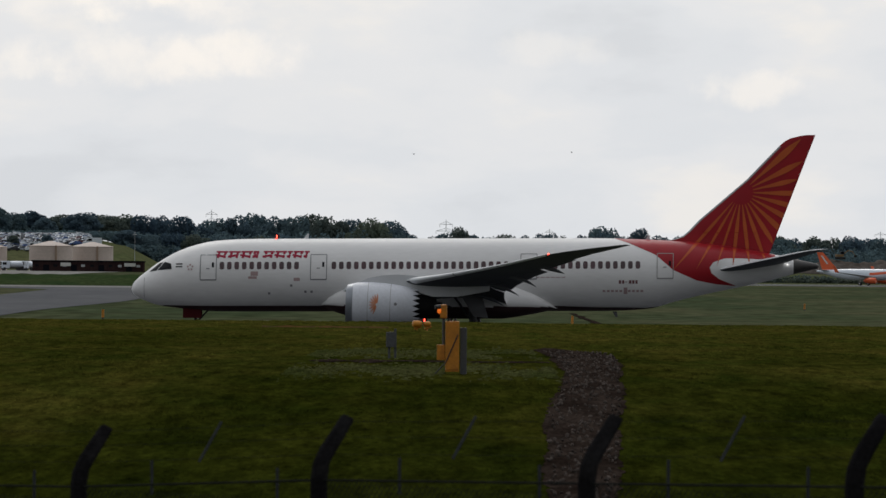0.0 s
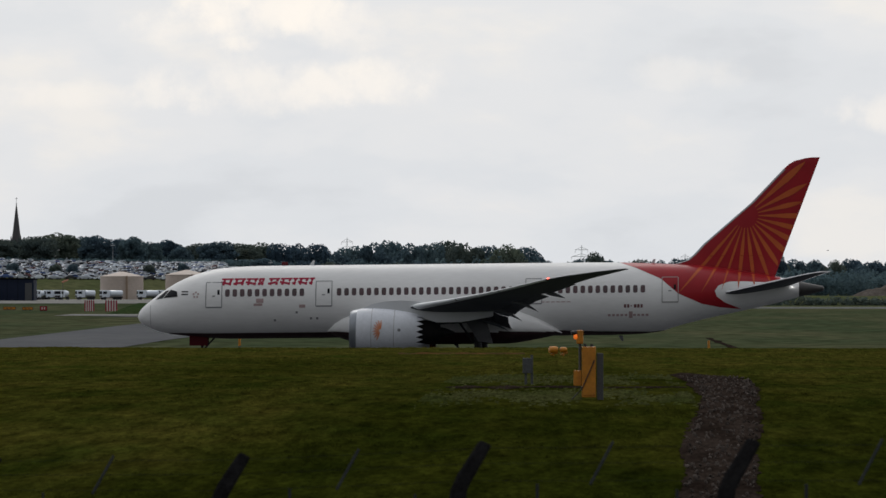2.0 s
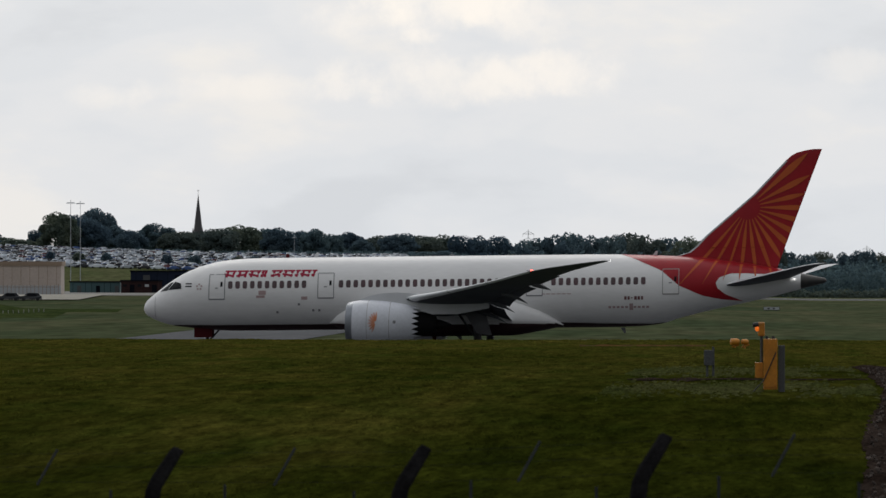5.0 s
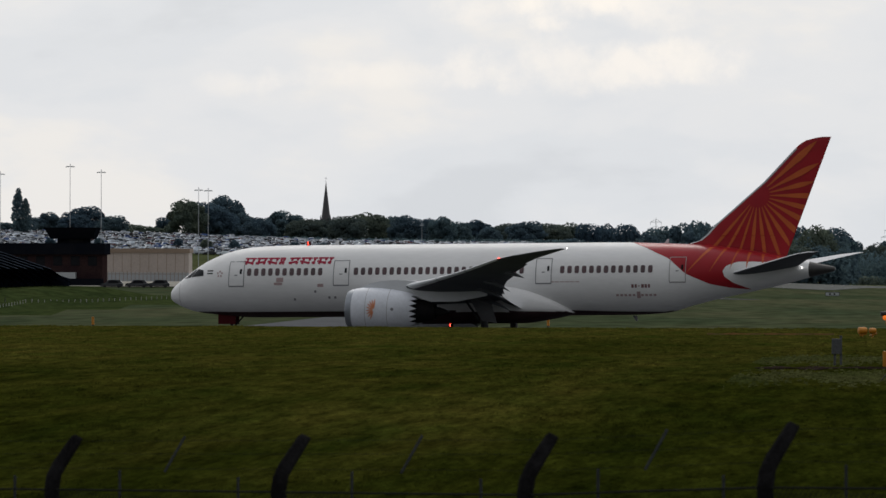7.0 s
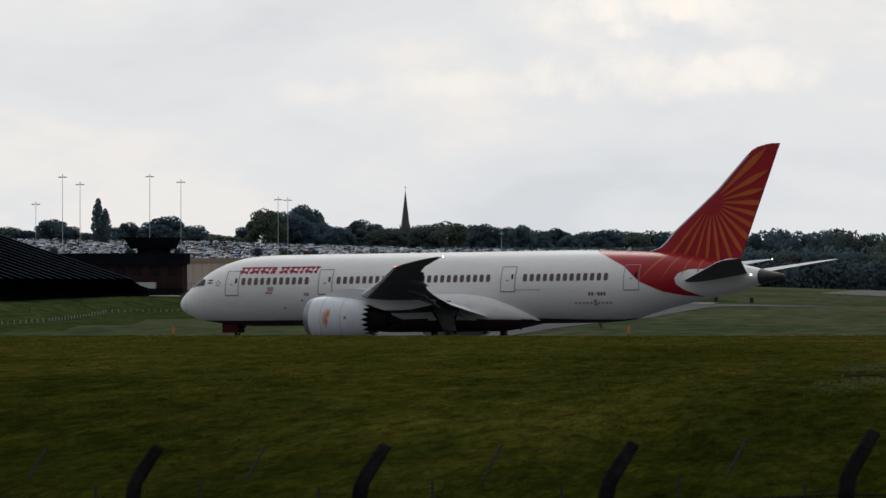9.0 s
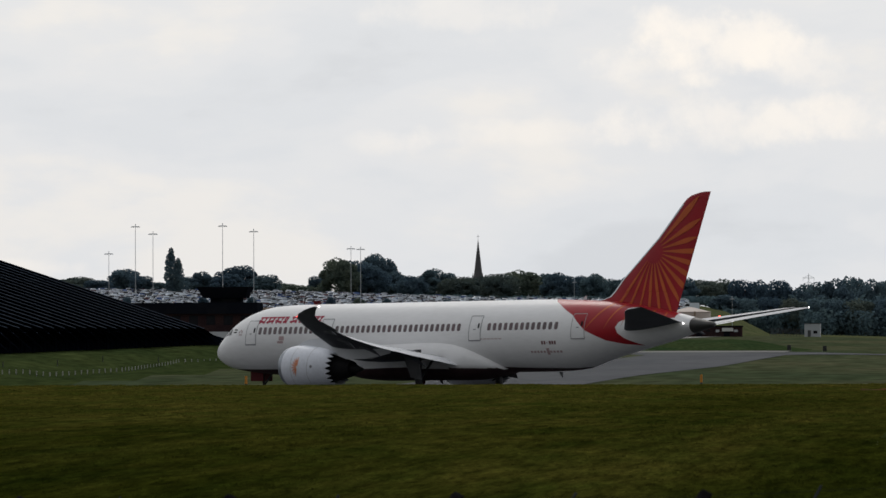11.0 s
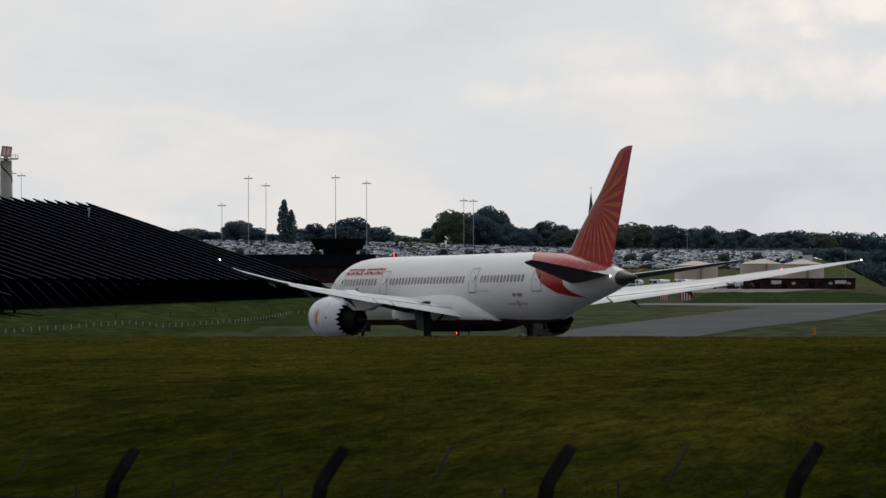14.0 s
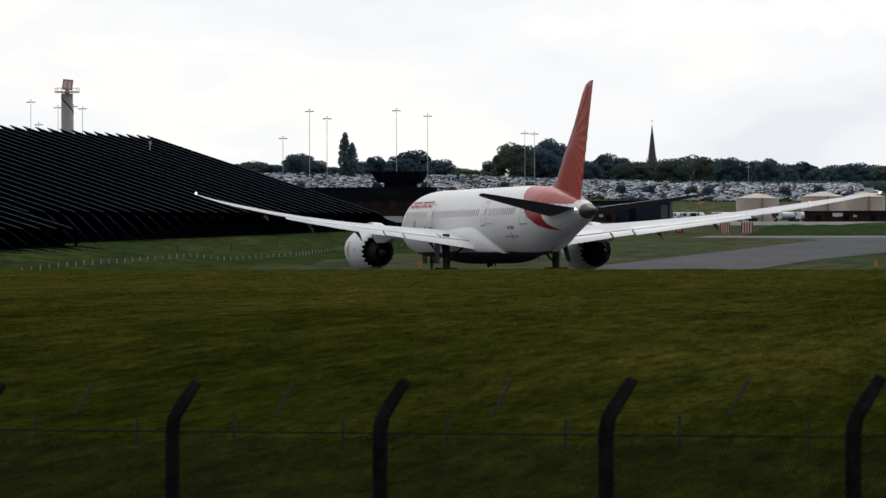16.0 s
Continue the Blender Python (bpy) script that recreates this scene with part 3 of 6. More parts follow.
        part("flaperon", shade_under(flap_bm(side, 9.35, 11.05, 0.17, 20)), [FLAPWHITE, WINGSHADE], w, smooth=40)
        part("aileron", shade_under(flap_bm(side, 20.8, 25.2, 0.10, 6)), [FLAPWHITE, WINGSHADE], w, smooth=40)
        for y0, y1 in ((4.0, 6.4), (6.5, 9.0), (11.4, 13.6), (13.7, 15.9), (16.0, 18.2), (18.3, 20.4)):
            part("spoiler", spoiler_bm(side, y0, y1, 0.74, 0.96), FLAPWHITE, w)
        for y0, y1 in ((3.1, 9.2), (9.35, 11.05), (11.2, 20.6), (20.8, 25.2)):
            part("flap_gap", spoiler_bm(side, y0, y1, 0.965, 0.997), DARKMETAL, w, "dark slot ahead of the flap")
        for y0, y1 in ((3.3, 9.1), (10.6, 15.4), (15.5, 20.3), (20.4, 25.6)):
            part("slat", slat_bm(side, y0, y1), SLATGREY, w, "pale rounded leading-edge slat", smooth=60)
        # the fairings below the wing carry the painted shade all over
        for y, ln, dr in ((6.6, 2.7, 0.95), (13.4, 2.6, 0.9), (18.0, 2.2, 0.8), (22.5, 1.6, 0.4)):
            part("flap_fairing", fairing_bm(side, y, ln, dr), WINGSHADE, w, smooth=50)
        part("wingtip_light", aft_disc(L(40.9, side * 29.95, 7.5), 0.075), GLOWWHITE, w, "lit white light facing aft on the wingtip")
        le, te, z = wing_at(25.8)
        part("nav_light", moved(loft(turned([(-0.08, 0.015), (-0.05, 0.035), (0.05, 0.035), (0.08, 0.015)], 10)), Matrix.Translation(L(le + 0.05, side * 25.8, z + 0.05))), GLOWRED, w, "lit red navigation light")
        engine(plane, side)

    # cabin windows, doors, cockpit, marks
    for side in (1, -1):
        for s0, count in ((7.55, 11), (16.65, 24), (34.0, 13)):
            for k in range(count):
                s = s0 + 0.607 * k
                fr = [(s + 0.19 * math.copysign(abs(math.cos(a)) ** 0.5, math.cos(a)), 5.98 + 0.31 * math.copysign(abs(math.sin(a)) ** 0.5, math.sin(a))) for a in [2 * math.pi * q / 12 for q in range(12)]]
                v = [L(a, side * (hull_y(a, b) + 0.014), b) for a, b in fr] + [L(s, side * (hull_y(s, 5.98) + 0.014), 5.98)]
                part("cabin_window", bm_of(v, [(q, (q + 1) % 12, 12) for q in range(12)]), WINDOW, fus, smooth=60)
        for s0, z0 in ((5.79, 4.82), (14.76, 4.84), (31.8, 4.86), (42.84, 4.88)):
            s1, z1 = s0 + 1.3, z0 + 2.03
            red = s0 > 40
            dr = part("cabin_door", hull_patch(s0 + 0.05, s1 - 0.05, z0 + 0.05, z1 - 0.05, side, 0.02 if not red else 0.007), WHITE, fus, smooth=60)
            for pts in ([(s0, z0 + 0.203 * q) for q in range(11)], [(s1, z0 + 0.203 * q) for q in range(11)], [(s0, z1), (s1, z1)], [(s0, z0), (s1, z0)]):
                part("door_seam", hull_strip(pts, 0.055 if pts[0][1] != pts[-1][1] or pts[0][1] > z0 else 0.10, side, 0.024), LINE if not red else PRINTGREY, dr)
            part("door_window", hull_patch(s1 - 0.36, s1 - 0.18, z0 + 1.02, z0 + 1.42, side, 0.028), GLASS, dr)
            part("door_handle", hull_patch(s0 + 0.5, s0 + 0.75, z0 + 0.88, z0 + 0.96, side, 0.03), LINE, dr)
        for p0, p1, p2, p3 in (((2.22, 5.62), (3.42, 5.72), (3.34, 6.16), (2.78, 6.3)), ((1.50, 5.50), (2.12, 5.58), (2.66, 6.26), (2.36, 6.22))):
            rows = []
            for i in range(7):
                u = i / 6
                row = []
                for j in range(7):
                    v = j / 6
                    a = (p0[0] * (1 - u) + p1[0] * u) * (1 - v) + (p3[0] * (1 - u) + p2[0] * u) * v
                    b = (p0[1] * (1 - u) + p1[1] * u) * (1 - v) + (p3[1] * (1 - u) + p2[1] * u) * v
                    row.append(L(a, side * (hull_y(a, b) + 0.03), b))
                rows.append(row)
            part("cockpit_window", grid(rows), GLASS, fus, "dark cockpit glass", smooth=60)
        part("flag_stripe", hull_strip([(3.75, 6.12), (4.3, 6.12)], 0.1, side), DARKMETAL, fus)
        part("flag_stripe", hull_strip([(3.75, 5.9), (4.3, 5.9)], 0.1, side), DARKMETAL, fus)
        for k in range(5):
            a = radians(90 + 72 * k)
            s, z = 4.95 + 0.2 * math.cos(a), 5.85 + 0.2 * math.sin(a)
            part("star_mark", hull_patch(s - 0.07, s + 0.07, z - 0.07, z + 0.07, side, 0.014, 1, 1), FADED, fus)
        glyph_bars(fus, 6.95, 6.6, 0.5, [0.95, 0.95, 0.95, 0.45, -0.3, 0.9, 0.95, 0.4, 0.85, 0.4], side, CRIMSON)
        part("print", hull_patch(9.7, 10.4, 4.9, 5.1, side, 0.014), FADED, fus)
        part("print", hull_patch(9.9, 10.5, 5.15, 5.5, side, 0.014), FADED, fus)
        part("print", hull_patch(13.4, 13.9, 4.72, 4.98, side, 0.014), FADED, fus)
        for k, w in enumerate((0.22, 0.2, 0.16, 0.24, 0.22, 0.2)):
            s = 39.75 + 0.27 * k
            part("registration_bar", hull_patch(s, s + w - 0.03, 4.46 if k != 2 else 4.57, 4.74 if k != 2 else 4.64, side, 0.014, 1, 2), PRINTRED, fus)
        for k in range(10):
            s = 38.45 + 0.34 * k
            part("script_bar", hull_patch(s, s + (0.22 if k != 5 else 0.3), 3.78 if k != 5 else 3.62, 3.95 if k != 5 else 4.15, side, 0.014, 1, 2), FADED, fus)
        for k in range(6):
            part("script_bar", hull_patch(33.0 + 0.42 * k, 33.33 + 0.42 * k, 4.95, 5.02, side, 0.014, 1, 1), FADED, fus)
        for s, z in ((11.4, 3.72), (13.2, 4.35), (14.35, 3.85), (14.85, 3.85)):
            part("vent", hull_patch(s - 0.09, s + 0.09, z - 0.09, z + 0.09, side, 0.016, 1, 1), LINE, fus)
        part("radome_seam", hull_strip([(1.12, 3.35 + 0.19 * k) for k in range(10)], 0.035, side, 0.012), PRINTGREY, fus)
    beacons = []
    for z, down, name, lab in ((8.20, 1, "beacon", "red beacon on the crown, turned to flash"), (1.60, -1, "belly_beacon", "red beacon under the belly, turned to flash")):
        s = 11.9 if down > 0 else 24.0
        dome = [[(r * math.cos(a), r * math.sin(a), down * h) for a in [2 * math.pi * q / 16 for q in range(16)]] for r, h in ((0.15, -0.05), (0.15, 0.16), (0.13, 0.24), (0.05, 0.3))]
        za, zb = sorted((-0.04 * down, (0.27 if down > 0 else 0.2) * down))
        # hood plates and spin are added so that the steady lens flashes
        bc = part(name, joined(loft(dome), box(0.05, 0.46, 0.07, 0.085, za, zb), box(0.05, 0.46, -0.085, -0.07, za, zb)), DARKRED, fus, lab)
        part("beacon_lens", box(0.1, 0.17, -0.06, 0.06, za + 0.01, zb - 0.01), GLOWRED, bc, "lit red lens between two added hood plates")
        bc.matrix_basis = Matrix.Translation(L(s, 0, z))
        beacons.append((bc, L(s, 0, z)))
    part("tail_light", aft_disc(L(53.4, hull_y(53.3, 6.0) + 0.06, 6.0), 0.075), GLOWWHITE, fus, "lit white tail light")
    for s, z0, h in ((14.2, 8.15, 0.42), (42.0, 8.03, 0.36), (39.4, 2.2, -0.45), (26.0, 1.62, -0.3)):
        part("antenna", loft([[L(s - 0.18, -0.02, z0), L(s + 0.2, -0.02, z0), L(s + 0.2, 0.02, z0), L(s - 0.18, 0.02, z0)],
                              [L(s + 0.1, -0.01, z0 + h), L(s + 0.26, -0.01, z0 + h), L(s + 0.26, 0.01, z0 + h), L(s + 0.1, 0.01, z0 + h)]]), FLAPWHITE if h > 0 else LINE, fus)

    # landing gear, standing on the taxiway
    ng = part("nose_gear", joined(tube((19.6, 0, 0.5), (19.9, 0, 2.6), 0.13), tube((19.7, -0.42, 0.51), (19.7, 0.42, 0.51), 0.09), tube((18.6, 0, 2.3), (19.7, 0, 1.1), 0.07)), GEARGREY, plane, "grey nose gear leg")
    for y in (-0.36, 0.36):
        wheel(ng, 19.7, y, 0.51, 0.51, 0.36)
    for y in (-0.55, 0.55):
        part("gear_door", box(19.25, 20.75, y - 0.03, y + 0.03, 1.5, 2.3, 0.02), DARKRED, plane, "dark red nose gear door")
    for side in (1, -1):
        y = side * 4.9
        mg = part("main_gear", joined(tube((-3.1, y, 0.75), (-2.9, y, 4.2), 0.32), tube((-4.2, y, 0.66), (-2.0, y, 0.66), 0.13), tube((-3.1, y, 1.6), (-3.0, y - side * 2.0, 3.6), 0.1),
                                      tube((-3.0, y, 1.4), (-1.2, y, 3.9), 0.09)), GEARGREY, plane, "grey main gear leg with a four-wheel bogie")
        for x in (-3.83, -2.37):
            part("axle", tube((x, y - 0.7, 0.66), (x, y + 0.7, 0.66), 0.1), GEARGREY, mg)
            for o in (-0.58, 0.58):
                wheel(mg, x, y + o, 0.66, 0.66, 0.5)
        part("gear_door", loft([[(-1.6, y + side * 0.65, 4.3), (-3.6, y + side * 0.65, 4.1), (-3.6, y + side * 0.71, 4.1), (-1.6, y + side * 0.71, 4.3)],
                                [(-3.1, y + side * 0.95, 1.9), (-4.3, y + side * 0.95, 1.75), (-4.3, y + side * 1.01, 1.75), (-3.1, y + side * 1.01, 1.9)]]), BELLY, plane, "grey main gear door")
    return plane, beacons


plane, beacons = airliner()


# ---- ground ----


def field_grass(name, vary):
    """Lush turf, painted darker close by partly for lens falloff; thinner and drier towards the crest, in drifts and
    patches.
    """
    m = mat(name, (0.03, 0.04, 0.008), 0.95, spec=0.0)
    nt = m.node_tree
    N, join = nt.nodes.new, nt.links.new
    tc, sep = N("ShaderNodeTexCoord"), N("ShaderNodeSeparateXYZ")
    join(tc.outputs["Object"], sep.inputs[0])

    def noise_at(size, squeeze, low, high):
        mp, n, r = N("ShaderNodeMapping"), N("ShaderNodeTexNoise"), N("ShaderNodeMapRange")
        mp.inputs["Scale"].default_value = (1, squeeze, 1)
        n.inputs["Scale"].default_value, n.inputs["Detail"].default_value, n.inputs["Roughness"].default_value = size, 6.0, 0.6
        join(tc.outputs["Object"], mp.inputs["Vector"])
        join(mp.outputs["Vector"], n.inputs["Vector"])
        join(n.outputs["Fac"], r.inputs[0])
        r.inputs[1].default_value, r.inputs[2].default_value, r.inputs[3].default_value, r.inputs[4].default_value = 0.28, 0.72, low, high
        return r.outputs[0]

    def blend(f, a, b, kind="MIX"):
        n = N("ShaderNodeMixRGB")
        n.blend_type = kind
        for socket, v in zip(n.inputs, (f, a, b)):
            if isinstance(v, tuple):
                socket.default_value = (*v, 1)
            elif isinstance(v, float):
                socket.default_value = v
            else:
                join(v, socket)
        return n.outputs["Color"]

    patch, drift, fine = noise_at(0.55, 0.16, 0.0, 1.0), noise_at(0.12, 0.2, -0.75, 0.75), noise_at(9.0, 0.14, 0.62, 1.48)
    mid = noise_at(2.6, 0.12, 0.48, 1.62)
    far, add = N("ShaderNodeMapRange"), N("ShaderNodeMath")
    far.inputs[1].default_value, far.inputs[2].default_value, far.clamp = 85.0, 215.0, False
    join(sep.outputs[1], far.inputs[0])
    add.operation, add.use_clamp = "ADD", True
    join(far.outputs[0], add.inputs[0])
    join(drift, add.inputs[1])
    col = blend(add.outputs[0], blend(patch, (0.0078, 0.0118, 0.0015), (0.0215, 0.0240, 0.0031)), blend(patch, (0.0205, 0.0280, 0.0040), (0.052, 0.044, 0.0088)))
    col = blend(1.0, blend(1.0, col, fine, "MULTIPLY"), mid, "MULTIPLY")
    if vary:
        g, r = N("ShaderNodeNewGeometry"), N("ShaderNodeMapRange")
        r.inputs[3].default_value, r.inputs[4].default_value = 1.15 - vary, 1.15 + vary
        join(g.outputs["Random Per Island"], r.inputs[0])
        col = blend(1.0, col, r.outputs[0], "MULTIPLY")
    join(col, nt.nodes["Principled BSDF"].inputs["Base Color"])
    return m


GRASS = field_grass("mown_grass", 0.0)
BANKGRASS = mat("dry_bank_grass", (0.085, 0.09, 0.045), 0.95, second=(0.06, 0.075, 0.032), scale=0.06, amount=0.8, grain=0.3, grain_scale=0.4, spec=0.0)
BERMGRASS = mat("rough_berm_grass", (0.025, 0.037, 0.013), 0.95, second=(0.045, 0.058, 0.02), scale=0.12, amount=0.8, grain=0.35, grain_scale=0.8, stretch=(1, 0.2, 1), spec=0.0)
PALEAPRON = mat("pale_apron", (0.30, 0.285, 0.245), 0.85, second=(0.22, 0.21, 0.185), scale=0.05, amount=0.7, grain=0.1, grain_scale=0.5, spec=0.03)
PALECONCRETE = mat("worn_concrete", (0.115, 0.117, 0.11), 0.85, second=(0.085, 0.09, 0.08), scale=0.04, amount=0.8, grain=0.1, grain_scale=0.5, spec=0.03)
FARGRASS = mat("far_grass", (0.047, 0.061, 0.033), 0.95, second=(0.092, 0.088, 0.050), scale=0.035, amount=0.8, grain=0.3, grain_scale=0.35, stretch=(1, 0.18, 1), spec=0.0, third=((0.042, 0.055, 0.027), 0.16, 0.55))
ASPHALT = mat("taxiway_asphalt", (0.068, 0.071, 0.078), 0.85, second=(0.088, 0.09, 0.096), scale=0.06, amount=0.7, grain=0.12, grain_scale=0.5, stretch=(1, 0.3, 1), spec=0.03)
CONCRETE = mat("apron_concrete", (0.21, 0.205, 0.19), 0.85, second=(0.16, 0.155, 0.15), scale=0.05, amount=0.7, grain=0.1, grain_scale=0.5, spec=0.03)
SOIL = mat("wet_rubble", (0.015, 0.0105, 0.0085), 0.9, second=(0.040, 0.030, 0.025), scale=1.5, amount=0.7, grain=0.5, grain_scale=14, bump=0.03, spec=0.0, stretch=(1, 0.2, 1))
NEAR = [(-80, 4.0), (2, 4.0), (20, 2.2), (38, 1.9), (60, 2.3), (80, 2.66), (135, 3.38), (200, 3.45), (250, 3.46), (280, 3.25), (320, 2.3), (380, 0.6), (420, 0.0), (560, 0.0)]
PX = 1 / 11000     # one step of the bearing and height scale used below, in radians


def site(b, d):
    """Where a bearing of b steps (right of the first aim) meets the distance d."""
    return d * math.sin(b * PX), d * math.cos(b * PX)


def rise(e, d):
    """The height that shows e steps above eye level at the distance d."""
    return EYE + e * PX * d


def smoothstep(a, b, x):
    t = max(0.0, min(1.0, (x - a) / (b - a)))
    return t * t * (3 - 2 * t)


def ground_z(x, y):
    x = max(-0.34 * abs(y) - 80, min(0.34 * abs(y) + 80, x))
    if y < 560:
        z = smooth_at(NEAR, y)
        if y > 100:
            z += 0.05 * noise.noise((x * 0.05, y * 0.02, 3.0)) * min(1, (y - 100) / 60) * (1 if y < 300 else 0)
        return z
    b = math.atan2(x, y) / PX
    left = 1 - smoothstep(-520, 150, b)
    z = (y - 560) * (0.0009 + 0.00275 * left)
    if y > 1700:
        z = (1140 * (0.0009 + 0.00275 * left)) + (y - 1700) * (0.0009 + 0.0003 * left)
    # grass berm along the louvred roof
    if y < 1080:
        z += 2.2 * smoothstep(-109 - 10 * smoothstep(690, 745, y), -127 - 4 * smoothstep(690, 745, y), x) * smoothstep(560, 620, y) * (1 - smoothstep(1010, 1080, y))
    # the bank that carries the car park
    m = 1 - smoothstep(-590, -492, b)
    if m > 0 and y > 1985:
        low = 12.6 + 0.186 * float(np.interp(b, (-1300, -950, -720, -640, -560), (0, -9, -11, 2, 2)))
        high = 21.7 + 0.216 * float(np.interp(b, (-1650, -1300, -950, -720), (2, -4, -17, -20)))
        bank = low + (high - low) * (min(y, 2380) - 2050) / 330 if y > 2050 else 4.7 + (low - 4.7) * smoothstep(1985, 2050, y)
        z = z + (bank - z) * m
    # rough earth bank at the far side of the runway
    m2 = smoothstep(250, 420, b) * smoothstep(2480, 2560, y)
    z += 5.0 * m2 * (0.8 + 0.4 * noise.noise((x * 0.02, y * 0.01, 1.0)))
    return z


def span(a, b, n):
    return [a + (b - a) * i / n for i in range(n + 1)]


def make_ground():
    ys = [-3500, -1200, -400] + span(-80, 0, 6)[:-1] + span(0, 60, 20)[:-1] + span(60, 300, 80)[:-1] + span(300, 560, 40)[:-1] + span(560, 1950, 90)[:-1] + span(1950, 2460, 80)[:-1] + span(2460, 2700, 14)[:-1] + span(2700, 4900, 8)
    rows = []
    for y in ys:
        w = 60 + max(y, 0) * 0.30
        rows.append([(x, y, ground_z(x, max(y, -80))) for x in [-5200, -2600, -w - 500, -w - 120] + [w * (-1 + 2 * i / 90) for i in range(91)] + [w + 120, w + 500, 2600, 5200]])
    bm = grid(rows)
    bm.faces.ensure_lookup_table()
    for f in bm.faces:
        y = f.calc_center_median().y
        x = f.calc_center_median().x
        f.material_index = 2 if y > 1985 else 3 if 560 < y < 1090 and x < -100 - 0.02 * (y - 560) else 1 if y > 330 else 0
    me = finish(bm, "ground", [GRASS, FARGRASS, BANKGRASS, BERMGRASS], 60)
    tagged(new("ground", me), "rough airfield grass, mown in front and rising to a low crest", "grass", kind="structure")


def sheet(name, pts, material, label, category, lift=0.03, kind="structure"):
    """A flat paved area between two edges, each a list of (x, y), laid on the ground."""
    a, b = pts
    rows = []
    for (x0, y0), (x1, y1) in zip(a, b):
        rows.append([(x0 + (x1 - x0) * k / 4, y0 + (y1 - y0) * k / 4, ground_z(x0 + (x1 - x0) * k / 4, y0 + (y1 - y0) * k / 4) + lift) for k in range(5)])
    ob = new(name, finish(grid(rows), name, material, 60))
    return tagged(ob, label, category, kind=kind)


make_ground()
ys = span(540, 1125, 60)
sheet("taxiway", ([(-66.5 - 34 * (1 - smoothstep(540, 640, y)) - 24 * smoothstep(1045, 1125, y), y) for y in ys], [(-47 + 45 * (1 - smoothstep(530, 640, y)) + 4 * smoothstep(700, 860, y) + 20 * smoothstep(1045, 1125, y), y) for y in ys]),
      ASPHALT, "grey asphalt taxiway running away over the airfield", "taxiway", 0.05)
xs = span(-420, 400, 80)
sheet("taxiway", ([(x, 484) for x in xs], [(x, 530) for x in xs]), ASPHALT, "grey asphalt taxiway behind the grass crest", "taxiway", 0.03)
xs = span(-94, -46, 30)
sheet("taxiway", ([(x, 1112) for x in xs], [(x, 1152) for x in xs]), CONCRETE, "pale crossing taxiway", "taxiway", 0.07)
xs = span(-330, -95, 40)
sheet("apron", ([(x, 1560) for x in xs], [(x, 1960) for x in xs]), CONCRETE, "pale concrete apron before the depot", "apron", 0.06)
xs = span(-40, 620, 80)
sheet("runway", ([(x, 2080 - 430 * (1 - smoothstep(-16, -4, x))) for x in xs], [(x, 2330) for x in xs]), PALECONCRETE, "pale runway end far away", "runway", 0.1)


# distance, near edge, far edge of the bare track
TRACK_EDGE = [(58, 0.92, 1.7), (78, 1.36, 2.23), (85, 1.42, 2.44), (105, 1.74, 3.04), (118, 2.12, 3.46), (127, 2.5, 3.72), (135, 2.65, 3.9), (150, 2.73, 4.31), (163, 2.75, 4.5), (170, 2.6, 4.1), (175, 2.6, 3.3)]


def dirt_track():
    edge = TRACK_EDGE
    rnd = random.Random(4)
    rows = []
    for y in span(58, 175, 320):
        a = float(np.interp(y, [e[0] for e in edge], [e[1] for e in edge])) + 0.14 * noise.noise((y * 0.12, 0, 0)) + 0.13 * noise.noise((y * 1.1, 3, 0))
        b = float(np.interp(y, [e[0] for e in edge], [e[2] for e in edge])) + 0.14 * noise.noise((y * 0.12, 7, 0)) + 0.13 * noise.noise((y * 1.1, 9, 0))
        row = []
        for k in range(15):
            x = a + (b - a) * k / 14
            dip = math.sin(math.pi * k / 14)
            row.append((x, y, ground_z(x, y) + 0.012 + dip * 0.05 * (0.6 + noise.noise((x * 3, y * 1.5, 2)))))
        rows.append(row)
    tr = thing("dirt_track", "bare wet soil and rubble track through the grass", "track", kind="structure", bm=grid(rows), material=SOIL, smooth=60)
    bm = bmesh.new()
    for _ in range(1000):
        y = rnd.uniform(60, 169)
        a = float(np.interp(y, [e[0] for e in edge], [e[1] for e in edge]))
        b = float(np.interp(y, [e[0] for e in edge], [e[2] for e in edge]))
        x = rnd.uniform(a + 0.05, b - 0.05)
        r = rnd.uniform(0.012, 0.04)
        m = Matrix.Translation((x, y, ground_z(x, y) + 0.05)) @ Euler([rnd.uniform(0, 6) for _ in range(3)]).to_matrix().to_4x4() @ Matrix.Diagonal((r * 1.4, r, r * 0.7, 1))
        bmesh.ops.create_icosphere(bm, subdivisions=1, radius=1.0, matrix=m)
    part("rubble", bm, mat("rubble_stone", (0.085, 0.07, 0.062), 0.9, island=0.5, spec=0.0), tr, kind="stuff")


dirt_track()


def cable_trench():
    """A shallow dark slot in the turf past the cabinet."""
    rows = []
    for i in range(240):
        x = -3.2 + 5.8 * i / 239
        c = 150 + 1.4 * noise.noise((x * 0.7, 150, 0))
        q = 7.0 * (0.05 + 0.8 * abs(noise.noise((x * 0.9, 150, 4))) + 0.4 * abs(noise.noise((x * 6.0, 150, 8)))) * math.sin(math.pi * (i + 0.5) / 240) ** 0.4
        rows.append([(x, c - q, ground_z(x, c - q) + 0.012), (x, c, ground_z(x, c) + 0.02), (x, c + q, ground_z(x, c + q) + 0.012)])
    tagged(new("cable_trench", finish(grid(rows), "trench", SOIL)), "shallow dark cable trench in turf", "ground", kind="structure")


